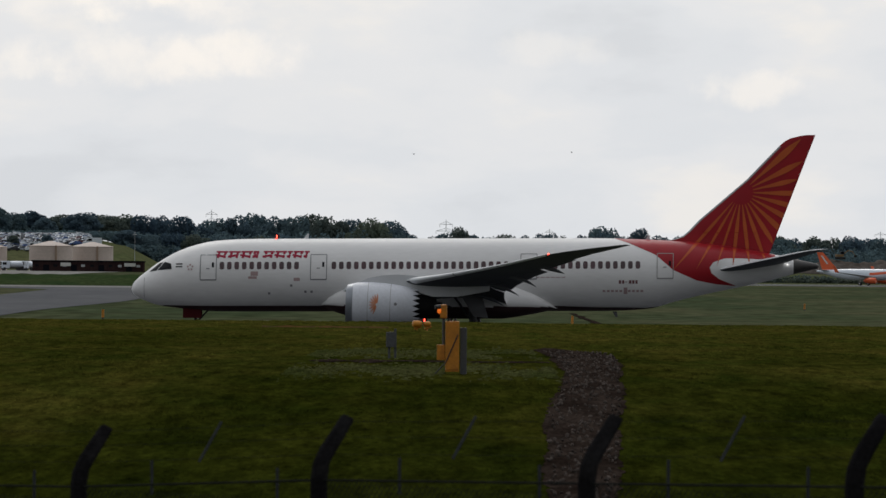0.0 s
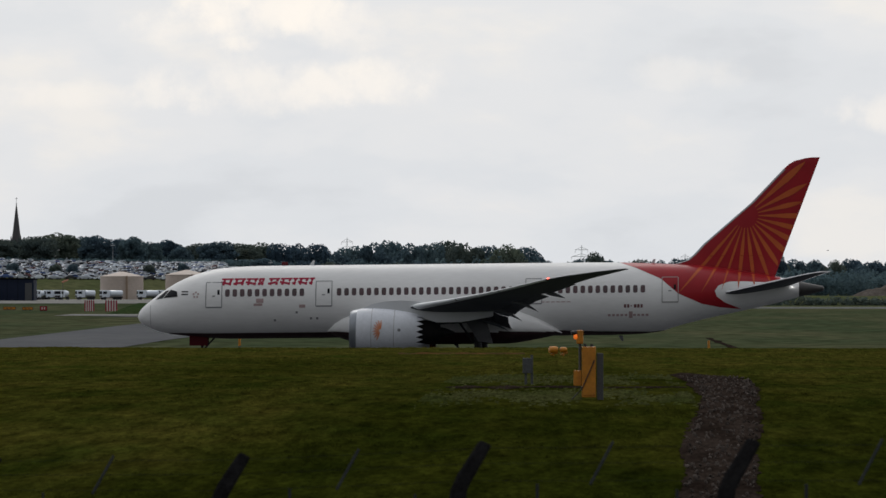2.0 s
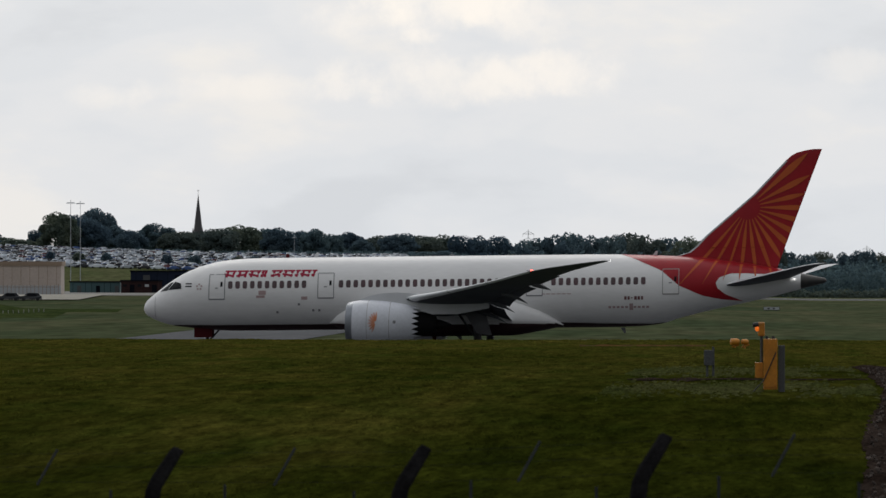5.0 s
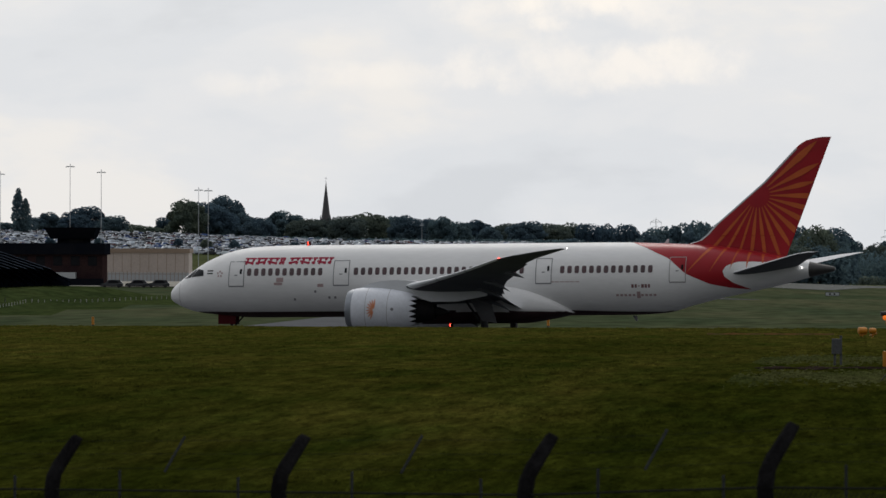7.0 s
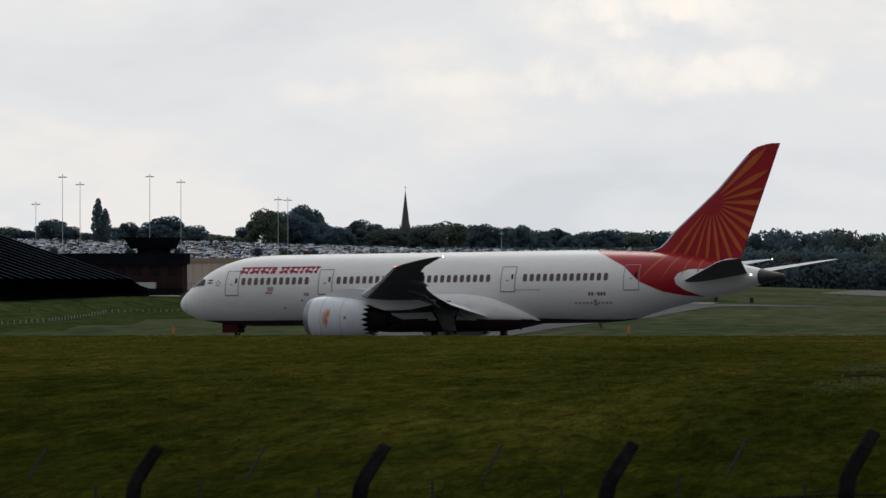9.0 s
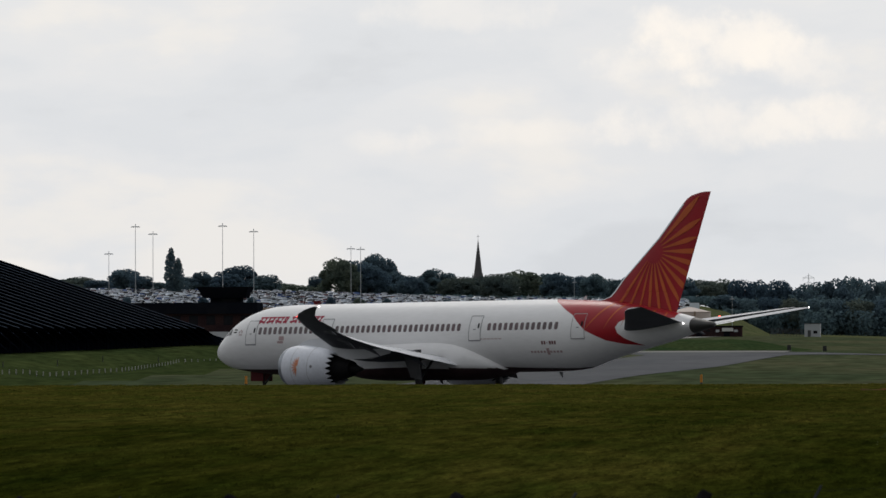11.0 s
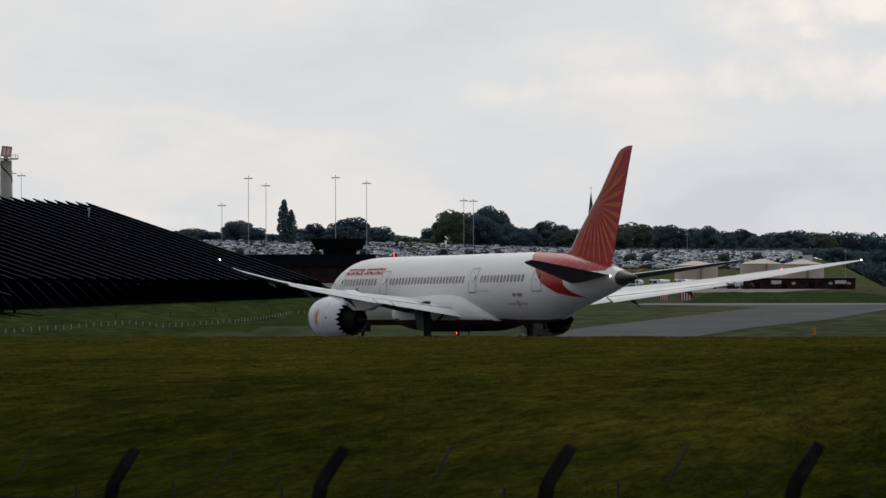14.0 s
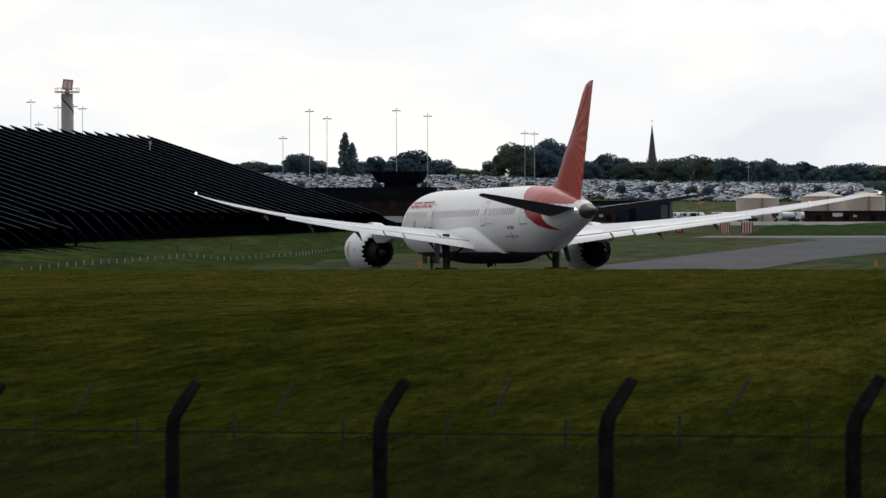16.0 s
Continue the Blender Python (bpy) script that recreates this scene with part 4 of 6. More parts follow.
def trodden_grass():
    """Pale flattened grass in loose drifts along the trench."""
    rnd = random.Random(31)
    vs, fs = [], []
    for k in range(9000):
        y = rnd.gauss(138, 4.0) if k % 2 else rnd.gauss(164, 4.5)
        x = rnd.uniform(-3.4, 2.5)
        if noise.noise((x * 0.8, y * 0.12, 6)) < rnd.uniform(-0.5, 0.45) or abs(x - 0.3) < 0.25:
            continue
        z, w, h, a = ground_z(x, y) + 0.004, rnd.uniform(0.015, 0.06), rnd.uniform(0.012, 0.04), rnd.uniform(-0.03, 0.03)
        i = len(vs)
        vs.extend([(x - w, y, z), (x + w, y, z), (x + w * 0.7 + a, y + 0.14, z + h), (x - w * 0.5 + a, y + 0.16, z + h * 0.8)])
        fs.append((i, i + 1, i + 2, i + 3))
    me = bpy.data.meshes.new("trodden_grass")
    me.from_pydata(vs, [], fs)
    me.materials.append(TRODDEN)
    tagged(new("trodden_grass", me), "pale trodden grass beside the trench", "grass", kind="stuff")


def bare_patch():
    rows = [[(x + 0.5 * noise.noise((y * 0.05, k, 0)), y, ground_z(x, y) + 0.05) for k, x in enumerate((16.2, 16.45, 16.7, 16.95))] for y in span(640, 800, 24)]
    tagged(new("bare_patch", finish(grid(rows), "bare_patch", SOIL)), "strip of bare brown soil in far grass", "ground", kind="structure")


def netting():
    """Low orange plastic netting lying along the crest."""
    rows = []
    for i in range(80):
        x = -6.7 + 4.7 * i / 79
        z = ground_z(x, 231)
        h = 0.05 + 0.03 * noise.noise((x * 2, 0, 0))
        rows.append([(x, 231, z - 0.02), (x, 231.02, z + h), (x, 231.3, z + h * 0.8)])
    r = thing("barrier_netting", "low strip of orange plastic netting in grass", "netting", bm=grid(rows), material=mat("orange_netting", (0.20, 0.085, 0.018), 0.7, second=(0.07, 0.06, 0.015), scale=1.2, amount=0.9))


TRODDEN = mat("trodden_grass", (0.046, 0.049, 0.018), 0.95, second=(0.030, 0.037, 0.010), scale=0.8, amount=0.9, grain=0.3, grain_scale=6, spec=0.0, stretch=(1, 0.15, 1), island=0.3)
cable_trench()
trodden_grass()


def grass_bank():
    """A long low bank of rough grass behind the crossing taxiway."""
    rows = []
    for i in range(90):
        b = -828 + 430 * i / 89
        x = 1192 * math.sin(b * PX)
        h = 2.0 * smoothstep(0, 10, i) * smoothstep(89, 60, i) * (1 + 0.12 * noise.noise((i * 0.2, 0, 0)))
        rows.append([(x, 1158 + 70 * j / 12, ground_z(x, 1158 + 70 * j / 12) - 0.05 + h * math.sin(math.pi * j / 12) ** 0.7) for j in range(13)])
    tagged(new("grass_bank", finish(grid(rows), "grass_bank", mat("rough_bank_grass", (0.026, 0.045, 0.018), 0.95, second=(0.04, 0.055, 0.022), scale=0.15, amount=0.8, grain=0.3, grain_scale=1.0, spec=0.0), 60)),
           "low bank of rough dark green grass", "grass bank", kind="structure")


grass_bank()
bare_patch()
netting()


def grass_tufts():
    """Low ragged tussocks over the mown field, thicker and drier along its crest."""
    rnd = random.Random(8)
    vs, fs = [], []

    def tussock(x, y, h, w):
        z = ground_z(x, y) - 0.012
        lean = rnd.uniform(-0.35, 0.35)
        for k in range(3):
            u = (k - 1) * w * 0.7 + rnd.uniform(-0.3, 0.3) * w
            top = h * rnd.uniform(0.5, 1.2)
            dy = rnd.uniform(-0.5, 0.5) * w
            i = len(vs)
            vs.extend([(x + u - w * 0.42, y + dy, z), (x + u + w * 0.42, y + dy, z),
                       (x + u + w * 0.3 + lean * top, y + dy + 2.6 * top, z + top * 0.8), (x + u - w * 0.25 + lean * top, y + dy + 2.6 * top, z + top)])
            fs.append((i, i + 1, i + 2, i + 3))

    near_edge, far_edge = [(e[0], e[1]) for e in TRACK_EDGE], [(e[0], e[2]) for e in TRACK_EDGE]
    for k in range(62000):
        if k < 53000:
            y = 58 * (258 / 58) ** rnd.random() ** 0.85
        else:
            y = 262 - 30 * rnd.random() ** 1.5
        x = rnd.uniform(-0.215, 0.082) * y
        if y < 177 and curve_at(near_edge, y) + 0.02 < x < curve_at(far_edge, y) - 0.02:
            continue
        if 132 < y < 168 and -3.6 < x < 2.9 and rnd.random() < 0.6:
            continue
        p = 1 + 0.8 * noise.noise((x * 0.35, y * 0.07, 5.0))
        if rnd.random() > 0.75 + 0.5 * noise.noise((x * 0.9, y * 0.12, 9.0)):
            continue
        tussock(x, y, rnd.uniform(0.018, 0.05) * p, rnd.uniform(0.02, 0.075) * (0.6 + y / 260))
    me = bpy.data.meshes.new("grass_tussocks")
    me.from_pydata(vs, [], fs)
    me.materials.append(field_grass("tufty_grass", 0.22))
    tagged(new("grass_tussocks", me), "short tufty grass with dry straw-coloured patches", "grass", kind="stuff")


grass_tufts()

# ---- near perimeter fence ----
ARMGREY = mat("dull_steel", (0.042, 0.045, 0.050), 0.8, spec=0.05, grain=0.2, grain_scale=30)
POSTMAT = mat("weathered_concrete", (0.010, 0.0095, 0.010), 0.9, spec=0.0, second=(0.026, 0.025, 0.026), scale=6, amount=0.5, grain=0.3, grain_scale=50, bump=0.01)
WIREMAT = mat("fence_wire", (0.017, 0.018, 0.017), 0.8, spec=0.0)
GALV = mat("galvanised", (0.085, 0.088, 0.092), 0.7, metal=0.0, spec=0.2, grain=0.2, grain_scale=30)
LINE0, LINEV = Vector((-2.05, 38.2)), Vector((-1.8, 2.5))


def on_fence(bearing):
    """Where a bearing in radians meets the fence line."""
    t = math.tan(bearing)
    s = (LINE0.x - t * LINE0.y) / (t * LINEV.y - LINEV.x)
    return LINE0 + LINEV * s, s


def fence():
    posts = [(0.1165, 0), (0.0705, 0), (0.0274, 0), (-0.0158, 0), (-0.0545, 0), (-0.0943, 0), (-0.1308, 0), (-0.1643, 0), (-0.1955, 0), (-0.226, 0)]
    fz = lambda s: 4.63 - 0.078 * s + (0.06 if s < 0 else 0)
    root = thing("perimeter_fence", "chain-link airfield fence on cranked concrete posts", "fence")
    prev = None
    for b, _ in posts:
        p, s = on_fence(b - 0.0016)
        top = fz(s)
        g = ground_z(p.x, p.y) - 0.3
        w = 0.049
        rings = []
        for dx, dy, z, q in ((0, 0, g, 1.0), (0, 0, top - 0.36, 1.0), (0.012, 0.01, top - 0.27, 1.0), (0.045, 0.035, top - 0.2, 0.86), (0.158, 0.115, top - 0.015, 0.72), (0.170, 0.125, top, 0.58)):
            t = 0.5 if z > top - 0.25 else 0.0
            rings.append([(p.x - 0.08 + dx + w * q * sx, p.y + dy + w * q * sy, z - t * w * q * sx) for sx, sy in ((-1, -0.7), (-0.7, -1), (0.7, -1), (1, -0.7), (1, 0.7), (0.7, 1), (-0.7, 1), (-1, 0.7))])
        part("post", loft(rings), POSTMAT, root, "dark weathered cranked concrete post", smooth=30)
        if prev:
            q, qtop = prev
            d = p - q
            mid = q + d * 0.5
            mt = (top + qtop) / 2
            # slanting steel arm half way, short droppers at the quarters
            part("arm", joined(tube((mid.x - 0.06, mid.y, mt - 0.24), (mid.x + 0.07, mid.y + 0.08, mt - 0.0), 0.009, n=6)), ARMGREY, root, "thin grey steel arm")
            for f in (0.22, 0.74):
                c = q + d * f
                part("dropper", tube((c.x, c.y, mt - 0.46), (c.x, c.y, mt - 0.25), 0.010, n=6), ARMGREY, root)
            for h, r in ((0.37, 0.007), (1.3, 0.005), (0.22, 0.0013), (0.12, 0.0013), (0.03, 0.0013)):
                off = 0.0 if h > 0.3 else 0.17 * (0.4 - h) / 0.4 * 1.1
                part("strand_wire", tube((p.x - 0.08 + off, p.y + off * 0.7, top - h), (q.x - 0.08 + off, q.y + off * 0.7, qtop - h), r, n=5), WIREMAT, root)
            # woven mesh
            vs, fs = [], []
            u = d.normalized()
            n = int(d.length / 0.05)
            for k in range(-26, n):
                for sg in (1, -1):
                    a0, a1 = 0.05 * k, 0.05 * k + 1.3
                    z0, z1 = top - 1.67, top - 0.37
                    if sg < 0:
                        z0, z1 = z1, z0
                    c0, c1 = max(a0, 0), min(a1, d.length)
                    if c1 <= c0:
                        continue
                    za = z0 + (z1 - z0) * (c0 - a0) / 1.3
                    zb = z0 + (z1 - z0) * (c1 - a0) / 1.3
                    i = len(vs)
                    r = 0.0018
                    pa, pb = q + u * c0, q + u * c1
                    for pt, z in ((pa, za), (pb, zb)):
                        vs.extend([(pt.x - 0.08, pt.y - r, z - r), (pt.x - 0.08 + r, pt.y + r, z), (pt.x - 0.08 - r, pt.y + r, z + r)])
                    fs.extend([(i, i + 1, i + 4, i + 3), (i + 1, i + 2, i + 5, i + 4), (i + 2, i, i + 3, i + 5)])
            part("wire_mesh", bm_of(vs, fs), WIREMAT, root, "rusty diamond wire mesh", kind="stuff")
        prev = (p, top)


fence()

# ---- airfield equipment in the grass ----
YELLOW = mat("yellow_enamel", (0.55, 0.21, 0.012), 0.5, second=(0.38, 0.14, 0.01), scale=4, amount=0.7, grain=0.1, grain_scale=20)
AMBER = mat("amber_lamp", (1.0, 0.20, 0.02), 0.3, emit=0.5)
BLACK = mat("black_plastic", (0.02, 0.02, 0.02), 0.6)


def cabinet():
    x0, y0 = site(18, 134)
    g = ground_z(x0, y0)
    r = thing("light_cabinet", "yellow steel equipment cabinet with an amber lamp on a pole", "cabinet", m=Matrix.Translation((x0, y0, g)))
    part("body", box(-0.15, 0.15, -0.2, 0.2, 0.05, 1.14, 0.015), YELLOW, r)
    part("door", box(-0.13, 0.13, -0.215, -0.2, 0.1, 1.08, 0.006), YELLOW, r)
    part("grey_post", box(0.17, 0.31, -0.1, 0.1, -0.08, 1.0, 0.01), GALV, r, "grey steel post")
    part("side_box", box(-0.33, -0.16, -0.12, 0.12, 0.3, 0.63, 0.01), YELLOW, r, "small yellow junction box")
    part("cable", joined(tube((0.12, -0.23, 0.85), (-0.14, -0.23, 0.25), 0.012, n=6), tube((-0.14, -0.23, 0.25), (-0.42, -0.25, -0.05), 0.012, n=6)), BLACK, r)
    part("pole", tube((-0.19, 0.0, 0.3), (-0.19, 0.0, 1.22), 0.03), GALV, r)
    part("lamp_head", box(-0.27, -0.12, -0.1, 0.1, 1.2, 1.5, 0.03), YELLOW, r, "amber lamp housing")
    part("lamp_lens", moved(loft(turned([(0, 0.065), (0.05, 0.06), (0.08, 0.03)], 14)), pose(-0.25, -0.05, 1.36, 0, 0, 180)), AMBER, r, "glowing amber lens")
    part("lamp_visor", tube((-0.26, -0.05, 1.44), (-0.38, -0.07, 1.44), 0.06, 0.045), BLACK, r)
    for x in (-0.08, 0.06):
        part("cap", tube((x, -0.05, 1.12), (x, -0.05, 1.2), 0.04, 0.03), BLACK, r)


def grey_box():
    x0, y0 = site(-90, 155)
    g = ground_z(x0, y0)
    r = thing("junction_box", "grey weathered metal box on two steel legs", "box", m=Matrix.Translation((x0, y0, g)))
    part("body", box(-0.13, 0.12, -0.08, 0.1, 0.28, 0.66, 0.012), GALV, r)
    for x, z in ((-0.05, 0.3), (0.1, 0.74)):
        part("leg", box(x - 0.03, x + 0.03, -0.03, 0.03, -0.05, z), GALV, r)


def ground_lamp():
    x0, y0 = site(-42, 222)
    g = ground_z(x0, y0)
    r = thing("approach_lamp", "pair of yellow lamp housings on low brackets", "lamp", m=Matrix.Translation((x0, y0, g)))
    for x, s in ((-0.06, 0.8), (0.3, 0.62)):
        part("housing", moved(loft(turned([(-0.2 * s, 0.1 * s), (-0.16 * s, 0.155 * s), (0.1 * s, 0.16 * s), (0.2 * s, 0.12 * s)], 16)), pose(x, 0, 0.24, 0, 0, 14)), YELLOW, r, smooth=40)
        part("bracket", joined(tube((x, 0, -0.03), (x, 0, 0.2), 0.03), tube((x - 0.1, 0, 0.06), (x + 0.16, 0, 0.14), 0.03)), YELLOW, r)


cabinet()
grey_box()
ground_lamp()


def marker_post(x, y, h, w, material, label, group):
    g = ground_z(x, y)
    r = thing("marker_post", label, "marker", group, m=Matrix.Translation((x, y, g)))
    part("stake", tube((0, 0, -0.05), (0, 0, h * 0.6), w * 0.35, n=8), GALV, r)
    part("sleeve", tube((0, 0, h * 0.2), (0, 0, h), w * 0.5, w * 0.45, n=10), material, r)
    return r


for b, d in ((-600, 640), (-1405, 640), (230, 640), (640, 900)):
    x, y = site(b, d)
    marker_post(x, y, 1.0, 0.28, YELLOW, "yellow taxiway edge marker standing in grass", "edge markers")
PALE = mat("pale_plastic", (0.34, 0.34, 0.31), 0.6)
first = None
for k in range(84):
    y = 590 + 5.0 * k
    x = float(np.interp(y, (590, 700, 780, 875, 1010), (-114.5, -115.5, -116, -122, -116)))
    if first is None:
        first = marker_post(x, y, 0.6, 0.13, PALE, "short pale plastic marker post in grass", "row of pale posts")
    else:
        copy_thing(first, Matrix.Translation((x, y, ground_z(x, y))))


def site_at(b, e):
    """The place on the ground that shows at the bearing b and the height e."""
    d = 590.0
    while d < 1200:
        x, y = site(b, d)
        if (ground_z(x, y) - EYE) / d / PX >= e:
            break
        d += 2
    return x, y


for b, e in ((-1929, -74), (-1834, -60), (-1738, -57), (-1658, -49), (-1560, -52)):
    x, y = site_at(b, e)
    marker_post(x, y, 0.8, 0.13, BLACK, "thin black and white stake light standing in grass", "stake lights")


# ---- black louvred slope ----
PALEGREY = mat("pale_grey", (0.42, 0.44, 0.46), 0.6)
LOUVRE = mat("black_louvre", (0.0065, 0.0088, 0.0155), 0.7, second=(0.010, 0.014, 0.024), scale=0.3, amount=0.7, grain=0.2, grain_scale=2.0, spec=0.0)
LOUVREDGE = mat("louvre_edge", (0.075, 0.098, 0.135), 0.6, spec=0.05)


def louvred_slope():
    r = thing("louvred_roof", "long black sloping roof of overlapping louvre blades with a saw-toothed ridge", "building")
    step = 9.6
    for k in range(43):
        y = 1005 - step * k
        low = y < 694                      # the nearest blades reach further down
        zr, xr = 18.2, -172.5
        xb, zb = (-126.0, 4.2) if low else (-134.6, 6.1)
        # each blade leans: its near edge stands proud of its neighbour and ends low, in a point
        gz = ground_z(xb + 5, y - step)
        a = [(xr, y + 1.2, zr - 0.55), (xb - 1.0, y + 1.2, zb - 0.3)]
        b = [(xr, y - step, zr + 0.95), (xb, y - step, zb + 0.35)]
        tip = (xb + 3.9, y - step - 1.5, gz + 0.25)
        t = 0.06
        outline = (a[0], a[1], tip, b[1], b[0])
        part("louvre_blade", loft([list(outline), [(p[0], p[1], p[2] - t) for p in outline]]), LOUVRE, r)
        e0, e1 = Vector(b[0]), Vector(b[1])
        for f, rad in ((0.0, 0.05), (0.5, 0.028)):
            o = Vector((0, (step + 1.2) * f - 0.05, 0.03 - 1.4 * f))
            part("blade_edge" if not f else "blade_rib", tube(e0 + o, e1 + o, rad, n=6), LOUVREDGE, r, "thin worn grey blade edge" if not f else "")
        part("skirt", box(xb - 3.0, xb - 2.6, y - step, y, gz - 1.5, zb + 0.1), LOUVRE, r)
        part("prop", tube((xb - 1, y - 2, gz - 1.2), (xb - 1, y - 2, zb), 0.18, n=6), LOUVRE, r)
    wall = loft([[(-172.6, 600, 0), (-172.6, 1006, 0), (-172.6, 1006, 18.2), (-172.6, 600, 17.5)], [(-174, 600, 0), (-174, 1006, 0), (-174, 1006, 17.5), (-174, 600, 17.5)]])
    part("back_wall", wall, LOUVRE, r)
    end = loft([[(-172.6, 1004, 1.0), (-133, 1004, 1.0), (-133, 1004, 5.0), (-172.6, 1004, 17.4)], [(-172.6, 1005.5, 1.0), (-133, 1005.5, 1.0), (-133, 1005.5, 5.0), (-172.6, 1005.5, 17.4)]])
    part("end_wall", end, LOUVRE, r)
    # a pale pole that carries a small unlit box
    part("roof_post", tube((-165, 955, 15.0), (-165, 955, 17.4), 0.09, n=8), PALEGREY, r, "thin pale post with a small box")
    part("roof_lamp", box(-165.17, -164.83, 954.8, 955.2, 17.3, 17.75, 0.06), PALEGREY, r)


louvred_slope()

# ---- depot, fire station and tanks ----
CREAM = mat("cream_cladding", (0.52, 0.44, 0.39), 0.7, second=(0.44, 0.37, 0.32), scale=0.2, amount=0.6, grain=0.08, grain_scale=2)
TAN = mat("tan_cladding", (0.30, 0.22, 0.16), 0.7, second=(0.24, 0.18, 0.13), scale=0.3)
BRICK = mat("red_brick", (0.030, 0.018, 0.020), 0.85, spec=0.0, second=(0.055, 0.032, 0.028), scale=0.5, grain=0.25, grain_scale=3)
NAVY = mat("navy_cladding", (0.014, 0.02, 0.04), 0.7, second=(0.02, 0.028, 0.05), scale=0.3, spec=0.1)
TEAL = mat("teal_cladding", (0.045, 0.10, 0.11), 0.6, second=(0.06, 0.12, 0.13), scale=0.3)
ROOFBLACK = mat("black_fascia", (0.0075, 0.009, 0.0135), 0.8, spec=0.0, second=(0.015, 0.015, 0.018), scale=0.4)
SIGNWHITE = mat("sign_white", (0.62, 0.62, 0.6), 0.6)


def boxed(b0, b1, e0, e1, d, depth):
    """Width, base and top of a block from bearings and heights at the distance d."""
    x0, x1 = d * math.sin(b0 * PX), d * math.sin(b1 * PX)
    return x0, x1, d, d + depth, rise(e0, d), rise(e1, d)


def fire_station():
    d = 1380
    x0, x1, y0, y1, z0, z1 = boxed(-1650, -1400, -24, 56, d, 9)
    g = ground_z((x0 + x1) / 2, y0) - 0.4
    r = thing("fire_station", "low dark brick station with black fascia and a flared watch room", "building")
    zf = rise(36, d)
    part("wall", box(x0, x1, y0, y1, g, zf), BRICK, r, "dark red brick wall")
    part("fascia", box(x0 - 0.8, x1 + 0.6, y0 - 0.8, y1 + 0.6, zf, z1), ROOFBLACK, r, "deep black roof fascia")
    part("plinth", box(x0 - 0.1, x1 + 0.3, y0 - 2.2, y0 - 0.02, g, rise(-7, d)), ROOFBLACK, r)
    part("pale_band", box(x0 + 10, x1 - 5.8, y0 - 2.3, y0 - 0.03, rise(-7, d) + 0.01, rise(4, d)), PALEGREY, r, "pale grey wall band")
    for k in range(7):
        xw = x1 - 2.2 - 3.9 * k
        w = part("window", box(xw - 0.9, xw + 0.9, y0 - 0.06, y0 - 0.01, zf - 2.4, zf - 0.5), GLASS, r)
        part("window_frame", box(xw - 1.0, xw + 1.0, y0 - 0.035, y0 - 0.005, zf - 2.5, zf - 0.4), ROOFBLACK, w)
    cx0, cx1 = d * math.sin(-1496 * PX), d * math.sin(-1420 * PX)
    za, zb, zc = z1, rise(64, d), rise(84, d)
    part("watch_room_base", box(cx0 + 1.4, cx1 - 1.2, y0 + 3, y0 + 8, z1, zb + 0.1), ROOFBLACK, r)
    part("watch_room_window", box(cx0 + 4, cx1 - 2.2, y0 + 2.94, y0 + 2.99, z1 + 0.2, zb - 0.1), GLASS, r)
    part("watch_room", loft([[(cx0, y0 + 2, zb), (cx1, y0 + 2, zb), (cx1, y0 + 9, zb), (cx0, y0 + 9, zb)],
                             [(cx0 - 1.4, y0 + 0.6, zc), (cx1 + 1.0, y0 + 0.6, zc), (cx1 + 1.0, y0 + 10, zc), (cx0 - 1.4, y0 + 10, zc)]]), ROOFBLACK, r, "black flared watch room")
    for k in range(6):
        xx = cx0 - 0.6 + (cx1 - cx0 + 1.4) * k / 5
        part("rail_post", tube((xx, y0 + 0.7, zc), (xx, y0 + 0.7, zc + 0.5), 0.05, n=6), LOUVREDGE, r)


def cream_hangar():
    d = 1600
    x0, x1, y0, y1, z0, z1 = boxed(-1420, -1244, -4, 47, d, 8)
    g = ground_z((x0 + x1) / 2, y0) - 0.5
    r = thing("cargo_shed", "cream clad shed with a tan roof band", "building")
    part("wall", box(x0, x1, y0, y1, g, z1 - 1.1), CREAM, r)
    part("roof_band", box(x0 - 0.3, x1 + 0.3, y0 - 0.3, y1 + 0.3, z1 - 1.1, z1), TAN, r, "tan roof band")
    for k in range(11):
        xx = x0 + (x1 - x0) * (k + 0.5) / 11
        part("seam", box(xx - 0.05, xx + 0.05, y0 - 0.05, y0 - 0.005, g + 1.5, z1 - 1.2), TAN, r)
    part("base_band", box(x0, x1, y0 - 0.4, y0 - 0.02, g, rise(4, d)), PALEGREY, r)
    fence_ = thing("depot_fence", "tan palisade fence before the cargo shed", "fence")
    for k in range(26):
        xx = x0 + (x1 - x0) * k / 25
        h = 1.6 + 0.7 * (k % 5 == 0)
        part("pale", box(xx - 0.06, xx + 0.06, y0 - 6, y0 - 5.9, ground_z(xx, y0 - 6) - 0.05, rise(2, d) + h * 0.3), TAN, fence_)
    part("rail", box(x0, x1, y0 - 5.88, y0 - 5.8, rise(1, d), rise(2, d)), TAN, fence_)


